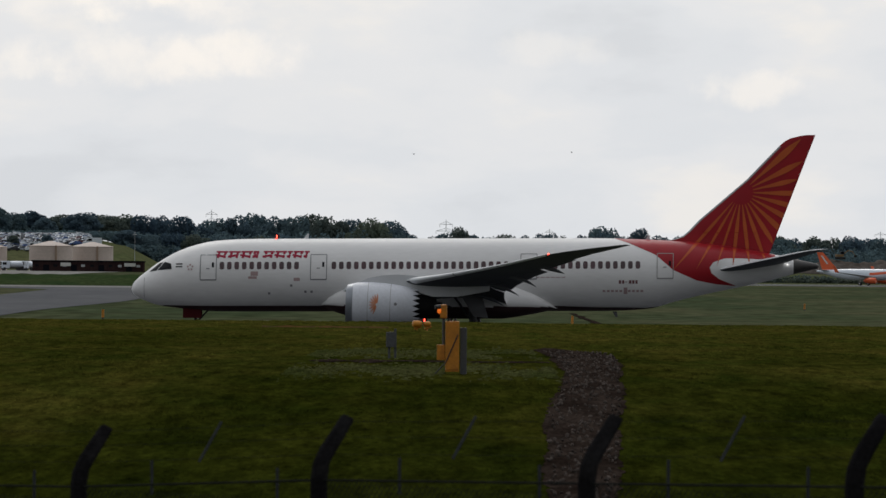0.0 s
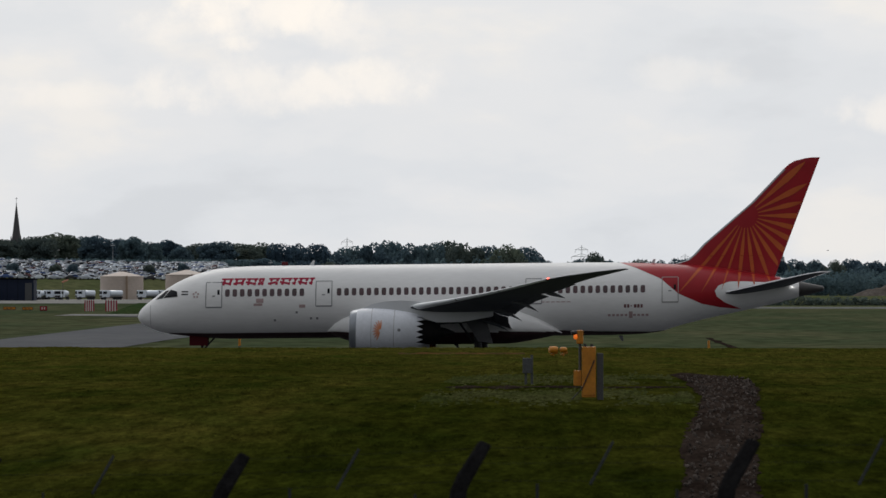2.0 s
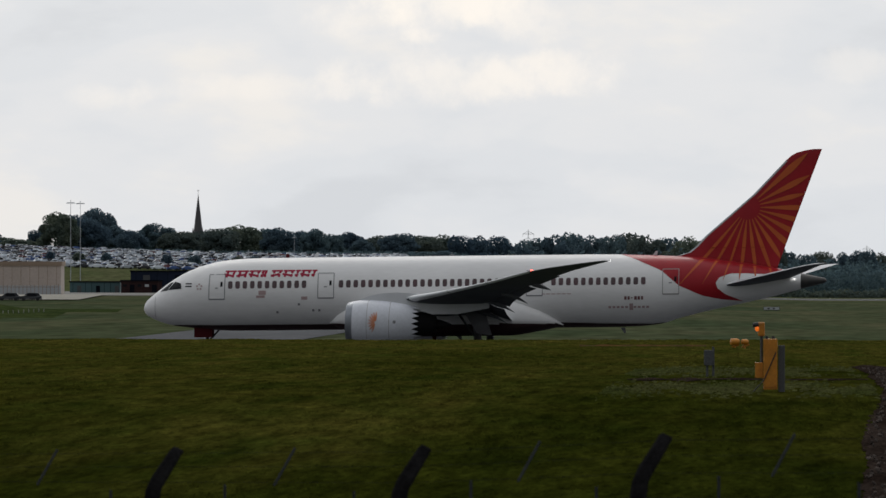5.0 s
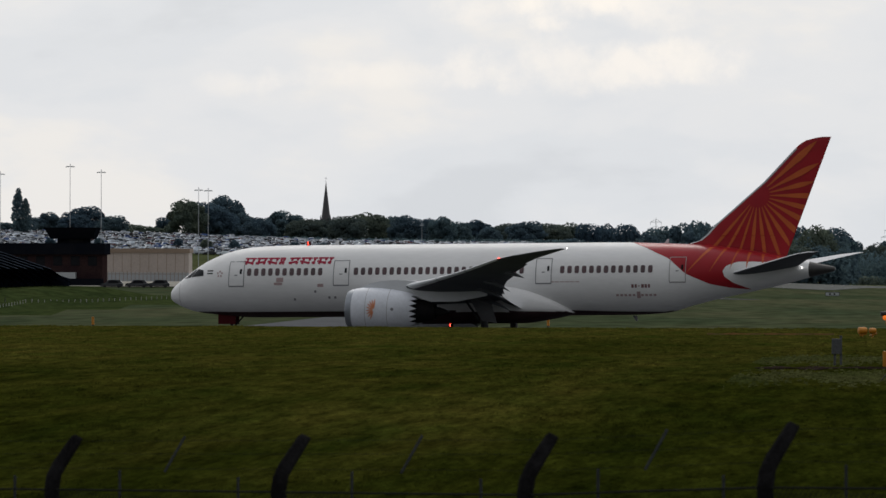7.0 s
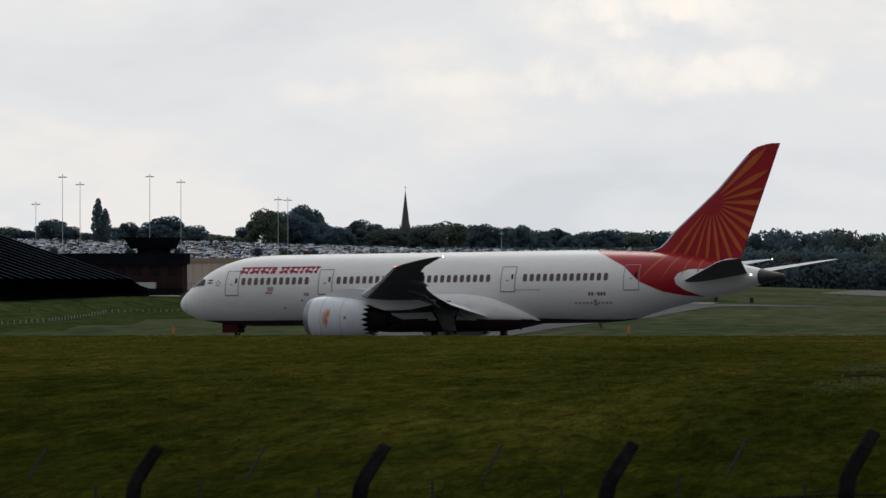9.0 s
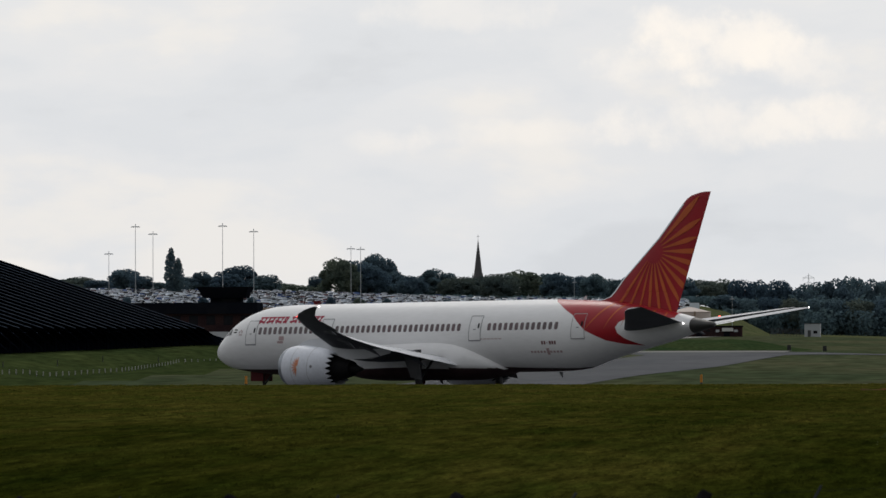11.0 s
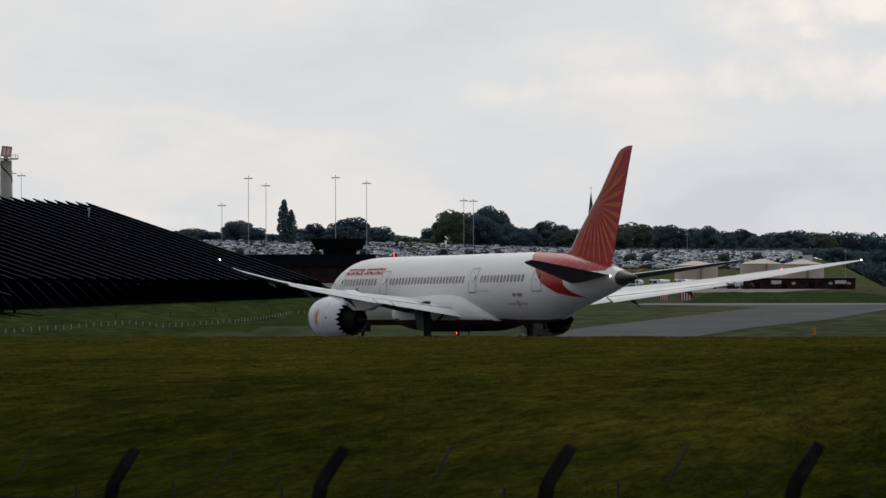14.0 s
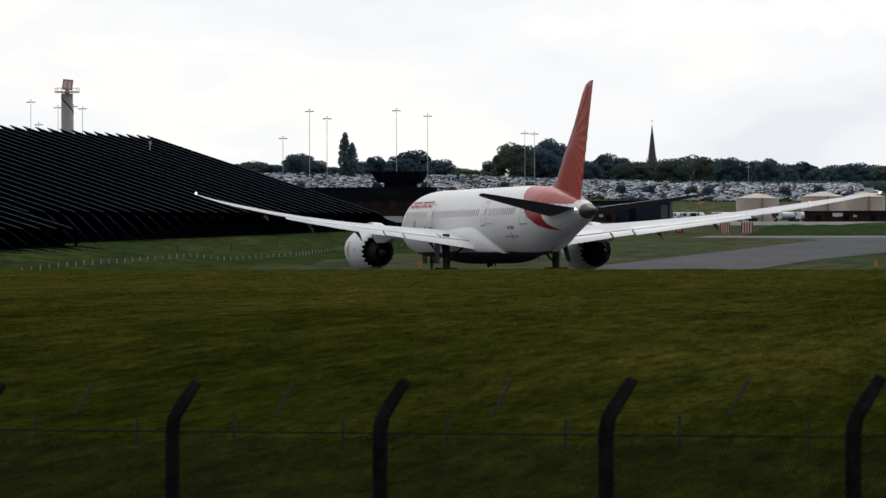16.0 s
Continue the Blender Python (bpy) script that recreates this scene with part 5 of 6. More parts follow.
def plain_shed(name, b0, b1, e0, e1, d, depth, material, label, bays=8, roof=None):
    x0, x1, y0, y1, z0, z1 = boxed(b0, b1, e0, e1, d, depth)
    g = ground_z((x0 + x1) / 2, y0) - 0.5
    r = thing(name, label, "building")
    part("wall", box(x0, x1, y0, y1, g, z1 - 0.35), material, r)
    part("roof", box(x0 - 0.25, x1 + 0.25, y0 - 0.25, y1 + 0.25, z1 - 0.35, z1), roof or ROOFBLACK, r)
    for k in range(bays):
        xx = x0 + (x1 - x0) * (k + 0.5) / bays
        hw = (x1 - x0) / bays * 0.32
        if k % 3 == 1:
            part("roller_door", box(xx - hw, xx + hw, y0 - 0.06, y0 - 0.005, g, z1 - 1.3), GALV if k % 2 and material is not BRICK else ROOFBLACK, r)
        elif material is BRICK:
            part("window", box(xx - 0.55, xx + 0.55, y0 - 0.06, y0 - 0.005, z1 - 1.9, z1 - 1.2), PALEGREY if k % 2 else GLASS, r)
        else:
            part("panel_seam", box(xx - 0.05, xx + 0.05, y0 - 0.04, y0 - 0.005, g, z1 - 0.4), ROOFBLACK, r)
    return r, (x0, x1, y0, y1, g, z1)


fire_station()
cream_hangar()
plain_shed("warehouse", -1119, -967, -7, 31, 1750, 10, NAVY, "dark navy clad warehouse")
plain_shed("store_shed", -1228, -1138, -8, 12, 1760, 12, TEAL, "low teal clad store shed")
plain_shed("store_shed", -1136, -1070, -8, 14, 1735, 12, BRICK, "low dark brick store shed", 5)
r, dims = plain_shed("brick_depot", -727, -531, -10, 12, 1850, 12, BRICK, "long low dark brick depot with white sign boards", 12)
for b0, b1 in ((-677, -659), (-564, -544)):
    x0, x1, y0, y1, z0, z1 = boxed(b0, b1, 2, 8, 1849.5, 1)
    part("sign_board", box(x0, x1, 1849.75, 1849.9, z0, z1), SIGNWHITE, r, "white sign board")


def tank(b, w, top, d, k):
    x, y = site(b, d)
    rad = w * PX * d / 2
    g = ground_z(x, y) - 0.3
    z1 = rise(top, d)
    r = thing("fuel_tank", "cream painted fuel storage tank with a shallow cone roof", "tank", "fuel tanks", m=Matrix.Translation((x, y, 0)))
    part("shell", tube((0, 0, g), (0, 0, z1 - 1.5), rad, n=48), CREAM, r, smooth=40)
    part("roof", tube((0, 0, z1 - 1.5), (0, 0, z1), rad + 0.12, 0.6, n=48), CREAM, r, smooth=20)
    part("rim", tube((0, 0, z1 - 1.62), (0, 0, z1 - 1.48), rad + 0.16, n=48), CREAM, r)
    part("ladder", box(-0.3 + rad * 0.3, 0.3 + rad * 0.3, -rad - 0.2, -rad + 0.4, g, z1 - 1.4), TAN, r)


tank(-808, 76, 43, 1950, 0)
tank(-693, 76, 46, 1950, 1)
tank(-620, 74, 45, 1965, 2)

# ---- vehicles ----
CARWHITE = mat("car_white", (0.70, 0.76, 0.84), 0.3, coat=0.4)
CARDARK = mat("car_dark", (0.018, 0.02, 0.026), 0.3, coat=0.3, spec=0.4)
CARSILVER = mat("car_silver", (0.42, 0.46, 0.52), 0.3, metal=0.3, coat=0.4)
CARBLUE = mat("car_blue", (0.03, 0.08, 0.25), 0.3, coat=0.4)
CARRED = mat("car_red", (0.12, 0.03, 0.035), 0.3, coat=0.4)


def car_shape(l=4.3, w=1.75, h=1.45, estate=False):
    """Side profile with bonnet, cabin and tail, drawn across the width."""
    prof = [(-l / 2, 0.35), (-l / 2, 0.75), (-l / 2 + 0.15, 0.85), (-l * 0.24, 0.95), (-l * 0.10, h), (l * 0.22, h), (l * 0.40, 0.98), (l / 2, 0.9), (l / 2, 0.35)]
    if estate:
        prof = [(-l / 2, 0.35), (-l / 2 + 0.05, 0.8), (-l / 2 + 0.35, 0.98), (-l * 0.27, 1.08), (-l * 0.13, h - 0.05), (0.0, h), (l * 0.36, h - 0.06), (l * 0.46, 1.1), (l / 2, 0.95), (l / 2, 0.35)]
    a = [(x, -w / 2 * (0.86 if z > 1.0 else 1), z) for x, z in prof]
    b = [(x, w / 2 * (0.86 if z > 1.0 else 1), z) for x, z in prof]
    n = len(prof)
    return a + b, [tuple(range(n))[::-1], tuple(range(n, 2 * n))] + [(i, (i + 1) % n, n + (i + 1) % n, n + i) for i in range(n)]


def car(name, x, y, z, rz, paint, label, group, l=4.3, h=1.45, estate=False):
    r = thing(name, label, "car", group, m=pose(x, y, z, 0, 0, rz))
    v, f = car_shape(l, 1.75, h, estate)
    part("body", bm_of(v, f), paint, r)
    for sy in (-1, 1):
        part("side_glass", bm_of([(-l * 0.18, sy * 0.83, 1.0), (-l * 0.09, sy * 0.765, h - 0.08), (l * 0.2, sy * 0.765, h - 0.08), (l * 0.33, sy * 0.83, 1.0)], [(0, 1, 2, 3)]), GLASS, r)
    part("windscreen", bm_of([(-l * 0.235, -0.7, 0.98), (-l * 0.235, 0.7, 0.98), (-l * 0.115, 0.64, h - 0.05), (-l * 0.115, -0.64, h - 0.05)], [(0, 1, 2, 3)]), GLASS, r)
    for sx in (-0.31, 0.31):
        for sy in (-0.8, 0.8):
            part("wheel", tube((sx * l, sy - 0.1, 0.32), (sx * l, sy + 0.1, 0.32), 0.32, n=14), RUBBER, r)
    return r


def tanker(b, d, rz, long):
    x, y = site(b, d)
    z = ground_z(x, y) + 0.06
    r = thing("tanker_lorry", "white fuel tanker lorry parked on the apron", "lorry", "parked tankers", m=pose(x, y, z, 0, 0, rz))
    part("tank", loft([[(xx, 1.2 * q * math.cos(a), 1.95 + 0.95 * q * math.sin(a)) for a in [2 * math.pi * k / 14 for k in range(14)]] for xx, q in ((0.6, 0.9), (0.8, 1), (long - 0.2, 1), (long, 0.9))]), CARWHITE, r, smooth=50)
    part("cab", box(-2.2, 0.3, -1.2, 1.2, 0.7, 2.9, 0.15), CARWHITE, r)
    part("windscreen", box(-2.24, -2.19, -1.05, 1.05, 1.7, 2.6), GLASS, r)
    part("side_glass", box(-1.9, -0.7, -1.23, -1.18, 1.75, 2.5), GLASS, r)
    part("grille", box(-2.24, -2.19, -1.0, 1.0, 0.8, 1.3), BLACK, r)
    part("chassis", box(-2.1, long, -1.0, 1.0, 0.55, 0.95), BLACK, r)
    for xx in (-1.3, long * 0.55, long * 0.8):
        for sy in (-1.05, 1.05):
            part("wheel", tube((xx, sy - 0.15, 0.5), (xx, sy + 0.15, 0.5), 0.5, n=14), RUBBER, r)


for b, rz, ln in ((-990, 60, 6), (-1000, 40, 6), (-957, 70, 5), (-932, 25, 6), (-915, 65, 5), (-876, 20, 6), (-833, 25, 7), (-768, 15, 8), (-738, 60, 5), (-960, 80, 5)):
    tanker(b, 1890 + (b % 7), rz, max(3.0, ln - 2.4))


def van(x, y, z, rz, label, l=5.6, h=2.5):
    r = thing("van", label, "van", m=pose(x, y, z, 0, 0, rz))
    prof = [(-l / 2, 0.4), (-l / 2, 1.1), (-l / 2 + 0.9, 1.3), (-l / 2 + 1.7, h - 0.1), (-l / 2 + 2.0, h), (l / 2, h), (l / 2, 0.4)]
    n = len(prof)
    part("body", bm_of([(a, -1, c) for a, c in prof] + [(a, 1, c) for a, c in prof], [tuple(range(n))[::-1], tuple(range(n, 2 * n))] + [(i, (i + 1) % n, n + (i + 1) % n, n + i) for i in range(n)]), CARWHITE, r)
    for sy in (-1.02, 1.02):
        part("side_glass", bm_of([(-l / 2 + 1.1, sy, 1.4), (-l / 2 + 1.8, sy, h - 0.35), (-l / 2 + 2.9, sy, h - 0.35), (-l / 2 + 2.9, sy, 1.4)], [(0, 1, 2, 3)]), GLASS, r)
    part("windscreen", bm_of([(-l / 2 + 0.88, -0.9, 1.36), (-l / 2 + 0.88, 0.9, 1.36), (-l / 2 + 1.62, 0.85, h - 0.2), (-l / 2 + 1.62, -0.85, h - 0.2)], [(0, 1, 2, 3)]), GLASS, r)
    for sx in (-0.32, 0.32):
        for sy in (-0.92, 0.92):
            part("wheel", tube((sx * l, sy - 0.12, 0.36), (sx * l, sy + 0.12, 0.36), 0.36, n=14), RUBBER, r)


x, y = site(-620, 2050)
van(x, y, ground_z(x, y), 8, "white minibus on top of the grass bank", 6.2, 2.5)
x, y = site(-716, 2058)
van(x, y, ground_z(x, y), 6, "long white van in the front of the car park", 8.5, 3.0)
xs = span(-190, -148, 12)
sheet("apron", ([(x, 1346) for x in xs], [(x * 1.13, 1585) for x in xs]), PALEAPRON, "pale concrete parking strip by the depot", "apron", 0.22)
for b in (-1372, -1328, -1290):
    x, y = site(b, 1335)
    car("saloon_car", x, y, ground_z(x, y) + 0.02, 4 if b != -1330 else -3, CARDARK, "black estate car parked by the depot", "dark cars by the depot", 4.9, 1.72, True)


def car_park():
    rnd = random.Random(21)
    paints = [CARWHITE] * 6 + [CARSILVER] * 6 + [CARDARK] * 6 + [CARBLUE] * 2 + [CARRED]
    templates = {}
    data = {m.name: ([], []) for m in paints}
    glass = ([], [])
    rows = 0
    y = 2056.0
    singles = 0
    while y < 2375:
        x = math.tan(-2120 * PX) * y
        xe = math.tan(-655 * PX) * y
        while x < xe:
            x += rnd.choice((4.8, 5.0, 5.2, 5.6))
            if rnd.random() < 0.07:
                continue
            paint = rnd.choice(paints)
            z = ground_z(x, y) + 0.02
            rz = rnd.choice((0, 180)) + rnd.uniform(-4, 4) + 14
            if y < 2060 and singles < 130:
                singles += 1
                if paint.name not in templates:
                    templates[paint.name] = car("parked_car", x, y, z, rz, paint, paint.name.replace("car_", "") + " car parked in a packed car park", "cars in the front row")
                else:
                    copy_thing(templates[paint.name], pose(x, y, z, 0, 0, rz))
                continue
            v, f = car_shape(rnd.uniform(4.0, 4.7), 1.75, rnd.choice((1.42, 1.5, 1.6, 1.75)))
            m = pose(x, y, z, 0, 0, rz)
            vs, fs = data[paint.name]
            i = len(vs)
            vs.extend([tuple(m @ Vector(p)) for p in v])
            fs.extend([tuple(i + k for k in q) for q in f])
            vs, fs = glass
            for quad in ([(-1.02, -0.7, 1.0), (-1.02, 0.7, 1.0), (-0.5, 0.64, 1.4), (-0.5, -0.64, 1.4)], [(1.7, -0.7, 1.0), (1.7, 0.7, 1.0), (1.02, 0.64, 1.4), (1.02, -0.64, 1.4)],
                         [(-0.8, -0.84, 1.0), (-0.4, -0.79, 1.36), (0.85, -0.79, 1.36), (1.4, -0.84, 1.0)], [(-0.8, 0.84, 1.0), (-0.4, 0.79, 1.36), (0.85, 0.79, 1.36), (1.4, 0.84, 1.0)]):
                i = len(vs)
                vs.extend([tuple(m @ (Vector(p) * 1.02)) for p in quad])
                fs.append((i, i + 1, i + 2, i + 3))
        rows += 1
        y += 2.9 if rows % 5 else 7.0
    root = thing("parked_cars", "hundreds of parked cars packed in rows on a hillside", "cars", kind="stuff")
    lookup = {m.name: m for m in paints}
    for name, (vs, fs) in data.items():
        me = bpy.data.meshes.new("cars")
        me.from_pydata(vs, [], fs)
        me.materials.append(lookup[name])
        part("car_bodies", me, None, root, kind="stuff")
    me = bpy.data.meshes.new("car_glass")
    me.from_pydata(glass[0], [], glass[1])
    me.materials.append(GLASS)
    part("car_windows", me, None, root, kind="stuff")


car_park()

# ---- boards and small airfield furniture ----
def striped_board(b, w, e0, e1, d):
    x0, x1, y0, y1, z0, z1 = boxed(b - w / 2, b + w / 2, e0, e1, d, 0.3)
    r = thing("marker_board", "red and white striped marker board in grass", "sign", "striped boards")
    g = ground_z(x0, y0)
    n = 9
    for k in range(n):
        part("stripe", box(x0 + (x1 - x0) * k / n, x0 + (x1 - x0) * (k + 1) / n, y0, y0 + 0.3, g - 0.05, z1), CRIMSON if k % 2 == 0 else SIGNWHITE, r)


striped_board(-868, 17, -27, -8, 1254)
striped_board(-829, 21, -27, -8, 1256)


def low_sign(b, w, h, d, face, label):
    x, y = site(b, d)
    g = ground_z(x, y)
    r = thing("taxiway_sign", label, "sign", m=Matrix.Translation((x, y, g)))
    part("panel", box(-w / 2, w / 2, -0.15, 0.15, 0.15, h, 0.03), BLACK, r)
    part("face", box(-w / 2 + 0.08, w / 2 - 0.08, -0.17, -0.145, 0.25, h - 0.1), face, r)
    for k in range(2):
        part("bar", box(-w * 0.25 + k * w * 0.32, -w * 0.25 + k * w * 0.32 + w * 0.14, -0.19, -0.165, 0.4, h - 0.25), SIGNWHITE if face is RED else BLACK, r)
    for xx in (-w * 0.3, w * 0.3):
        part("foot", box(xx - 0.08, xx + 0.08, -0.1, 0.1, -0.1, 0.2), GALV, r)


low_sign(-946, 1.5, 1.1, 1245, RED, "red taxiway sign with white figures, on low feet")
low_sign(-974, 2.2, 0.8, 1270, YELLOW, "yellow taxiway direction sign on low feet")
low_sign(-1006, 2.6, 0.8, 1280, YELLOW, "yellow taxiway direction sign on low feet")
low_sign(-673, 3.2, 0.6, 1200, YELLOW, "long low yellow taxiway sign")
low_sign(-445, 0.7, 1.1, 1160, BLACK, "small dark lamp box beside the taxiway")
low_sign(-382, 0.7, 1.1, 1150, BLACK, "small dark lamp box beside the taxiway")
low_sign(-98, 3.0, 1.0, 1330, PALEGREY, "white board lying in far grass")
low_sign(20, 3.4, 0.9, 1300, PALEGREY, "white board lying in far grass")


def windsock(b, d, e):
    x, y = site(b, d)
    g = ground_z(x, y)
    z = rise(e, d)
    r = thing("windsock", "orange windsock streaming from a thin mast", "windsock", m=Matrix.Translation((x, y, 0)))
    part("mast", tube((0, 0, g - 0.1), (0, 0, z + 0.6), 0.08, n=8), GALV, r)
    part("sock", tube((-0.2, 0, z), (1.6, 0, z + 0.75), 0.28, 0.15, n=16, caps=False), mat("sock_cloth", (0.55, 0.24, 0.16), 0.8), r)


windsock(-912, 1800, 24)


def site_cabin():
    """A pale cabin inside a mesh compound on the far grass."""
    x0, x1, y0, y1, z0, z1 = boxed(-418, -390, 2, 16, 1940, 5)
    g = ground_z((x0 + x1) / 2, y0) - 0.1
    r = thing("site_cabin", "pale grey steel cabin on far grass", "cabin")
    part("wall", box(x0, x1, y0, y1, g, z1 - 0.2, 0.05), PALEGREY, r)
    part("roof", box(x0 - 0.15, x1 + 0.15, y0 - 0.15, y1 + 0.15, z1 - 0.2, z1), GALV, r)
    part("door", box(x0 + 1.0, x0 + 2.0, y0 - 0.05, y0 - 0.005, g, g + 2.1), GALV, r)
    part("window", box(x0 + 2.8, x0 + 4.0, y0 - 0.05, y0 - 0.005, g + 1.1, g + 2.0), GLASS, r)
    f = thing("compound_fence", "grey steel mesh fence round the cabin", "fence")
    xa, n = 1936 * math.sin(-478 * PX), 12
    for k in range(n):
        x = xa + (x0 - 0.5 - xa) * k / (n - 1)
        g = ground_z(x, 1936)
        part("post", tube((x, 1936, g - 0.1), (x, 1936, g + 2.4), 0.07, n=6), GALV, f)
    for h in (0.3, 0.8, 1.3, 1.8, 2.3):
        part("rail", tube((xa, 1936, ground_z(xa, 1936) + h), (x0 - 0.5, 1936, ground_z(x0, 1936) + h), 0.04, n=5), GALV, f)


site_cabin()

# ---- tall things ----
SPIRESTONE = mat("dark_slate_stone", (0.075, 0.072, 0.082), 0.85, second=(0.10, 0.095, 0.10), scale=0.5)
MASTGREY = mat("mast_grey", (0.40, 0.43, 0.46), 0.6)
TOWERCON = mat("tower_concrete", (0.46, 0.44, 0.43), 0.8, second=(0.38, 0.36, 0.36), scale=0.4)


def mast(b, e, d, arms=1.5, radius=0.12):
    x, y = site(b, d)
    g, z = ground_z(x, y), rise(e, d)
    r = thing("floodlight_mast", "tall grey floodlight mast with a lamp ring", "mast", "floodlight masts", m=Matrix.Translation((x, y, 0)))
    part("pole", tube((0, 0, g - 0.3), (0, 0, z), radius, radius * 0.55, n=10), MASTGREY, r)
    part("head_frame", tube((-arms * 0.75, 0, z - 0.45), (arms * 0.75, 0, z - 0.45), 0.09, n=8), MASTGREY, r)
    for k in (-1, -0.45, 0.45, 1):
        part("floodlight", box(arms * 0.75 * k - 0.22, arms * 0.75 * k + 0.22, -0.22, 0.22, z - 0.72, z - 0.5), MASTGREY, r)
    part("finial", tube((0, 0, z), (0, 0, z + 0.3), 0.2, 0.08, n=8), MASTGREY, r)


for b, e, d in ((-1647, 145, 1900), (-1600, 193, 1850), (-1569, 180, 1850), (-1446, 194, 1850), (-1391, 184, 1850), (-1219, 153, 1950), (-1202, 152, 1950), (-2001, 198, 1900), (-2044, 200, 1900), (-2017, 202, 1900), (-2092, 210, 1850), (-2078, 170, 1980)):
    mast(b, e, d)
for b, e in ((-930, 62), (-905, 66), (-872, 60), (-824, 92), (-760, 62), (-1040, 64), (-1090, 66), (-975, 62), (-545, 62)):
    mast(b, e, 2200 if b != -545 else 2010, 0.7, 0.1)


def spire():
    x, y = site(-994, 2700)
    g = ground_z(x, y)
    z = rise(166, 2700)
    r = thing("church_spire", "slender dark stone church spire above trees", "church", m=Matrix.Translation((x, y, 0)))
    w = 2.1
    part("tower", box(-w, w, -w, w, g - 1, z - 16.5), SPIRESTONE, r)
    part("broach", tube((0, 0, z - 16.5), (0, 0, z - 0.2), 2.0, 0.08, n=8), SPIRESTONE, r)
    part("finial", joined(tube((0, 0, z - 0.4), (0, 0, z + 2.0), 0.07, n=6), tube((-0.5, 0, z + 1.4), (0.5, 0, z + 1.4), 0.08, n=6)), SPIRESTONE, r)
    for s in (-1, 1):
        part("pinnacle", tube((s * w, -w, z - 16.5), (s * w, -w, z - 14.5), 0.4, 0.05, n=6), SPIRESTONE, r)

FADEDRED = mat("faded_red", (0.48, 0.16, 0.16), 0.6)


def radar_tower():
    d = 1700
    x, y = site(-2028, d)
    g = ground_z(x, y)
    r = thing("radar_tower", "pale concrete radar tower with galleries and a red and white antenna", "tower", m=Matrix.Translation((x, y, 0)))
    zt = rise(222, d)
    part("shaft", tube((0, 0, g - 0.5), (0, 0, zt), 1.75, 1.6, n=24), TOWERCON, r, smooth=40)
    for e, w in ((225, 3.4),):
        z = rise(e, d)
        ring = part("gallery", tube((0, 0, z - 0.25), (0, 0, z + 0.1), w, n=24), TOWERCON, r)
        for k in range(14):
            a = 2 * math.pi * k / 14
            part("rail_post", tube((w * math.cos(a), w * math.sin(a), z), (w * math.cos(a), w * math.sin(a), z + 1.0), 0.05, n=5), MASTGREY, ring)
        part("hand_rail", tube((0, 0, z + 0.95), (0, 0, z + 1.03), w + 0.04, n=24, caps=False), MASTGREY, ring)
    part("antenna_base", tube((0, 0, zt), (0, 0, zt + 1.2), 0.6, n=12), TOWERCON, r)
    dish = part("antenna", moved(box(-1.1, 1.1, -0.5, 0.2, -1.2, 1.2, 0.1), Matrix.Translation((0.2, 0, zt + 2.3)) @ pose(0, 0, 0, -12, 6, 0)), SIGNWHITE, r, "white radar antenna in a red frame")
    for x0, x1, z0, z1 in ((-1.3, 1.3, 1.1, 1.45), (-1.3, 1.3, -1.35, -1.1), (-1.4, -1.1, -1.3, 1.4), (1.1, 1.35, -1.3, 1.4), (-0.15, 0.1, -1.2, 1.2)):
        part("antenna_frame", moved(box(x0, x1, -0.62, 0.25, z0, z1), Matrix.Translation((0.2, 0, zt + 2.3)) @ pose(0, 0, 0, -12, 6, 0)), FADEDRED, dish, "faded red frame bar")
    stripe = [(1.68 * math.cos(a), 1.68 * math.sin(a), zt - 1 - 1.6 * (a + 2.6)) for a in [-2.6 + 0.2 * k for k in range(24)]]
    part("cable_run", joined(*[tube(p, q, 0.16, n=6) for p, q in zip(stripe, stripe[1:])]), DARKMETAL, r)


# lattice steel lightened in its colour to stand for distance haze
PYLONHAZE = mat("hazy_lattice_steel", (0.66, 0.68, 0.70), 0.7)


def pylon(b, e, d, w):
    x, y = site(b, d)
    g, z = ground_z(x, y), rise(e, d)
    h = z - g
    r = thing("electricity_pylon", "lattice steel electricity pylon on the skyline", "pylon", "pylons", m=Matrix.Translation((x, y, 0)))
    bms = []
    for sx in (-1, 1):
        for sy in (-1, 1):
            bms.append(tube((sx * 3.2, sy * 3.2, g), (sx * 0.7, sy * 0.7, g + h * 0.6), 0.16, n=4))
            bms.append(tube((sx * 0.7, sy * 0.7, g + h * 0.6), (0, 0, z), 0.13, n=4))
    for k in range(7):
        f0, f1 = k / 7, (k + 1) / 7
        q0, q1 = 3.2 - 2.5 * f0, 3.2 - 2.5 * f1
        for sx in (-1, 1):
            bms.append(tube((sx * q0, -q0, g + h * 0.6 * f0), (-sx * q1, -q1, g + h * 0.6 * f1), 0.10, n=4))
    part("legs", joined(*bms), PYLONHAZE, r)
    for f, ww in ((0.68, w), (0.80, w * 1.25), (0.92, w * 0.8)):
        part("cross_arm", joined(tube((-ww, 0, g + h * f), (ww, 0, g + h * f), 0.14, n=4), tube((-ww, 0, g + h * f), (0, 0, g + h * (f + 0.05)), 0.1, n=4), tube((ww, 0, g + h * f), (0, 0, g + h * (f + 0.05)), 0.1, n=4)), PYLONHAZE, r)
        for s in (-1, 1):
            part("insulator", tube((s * ww, 0, g + h * f), (s * ww, 0, g + h * f - 1.6), 0.1, n=5), PYLONHAZE, r)


spire()
radar_tower()
pylon(5, 90, 3300, 4.2)
pylon(-410, 104, 3600, 4.0)
pylon(188, 76, 4300, 3.6)
pylon(773, 76, 4300, 5)


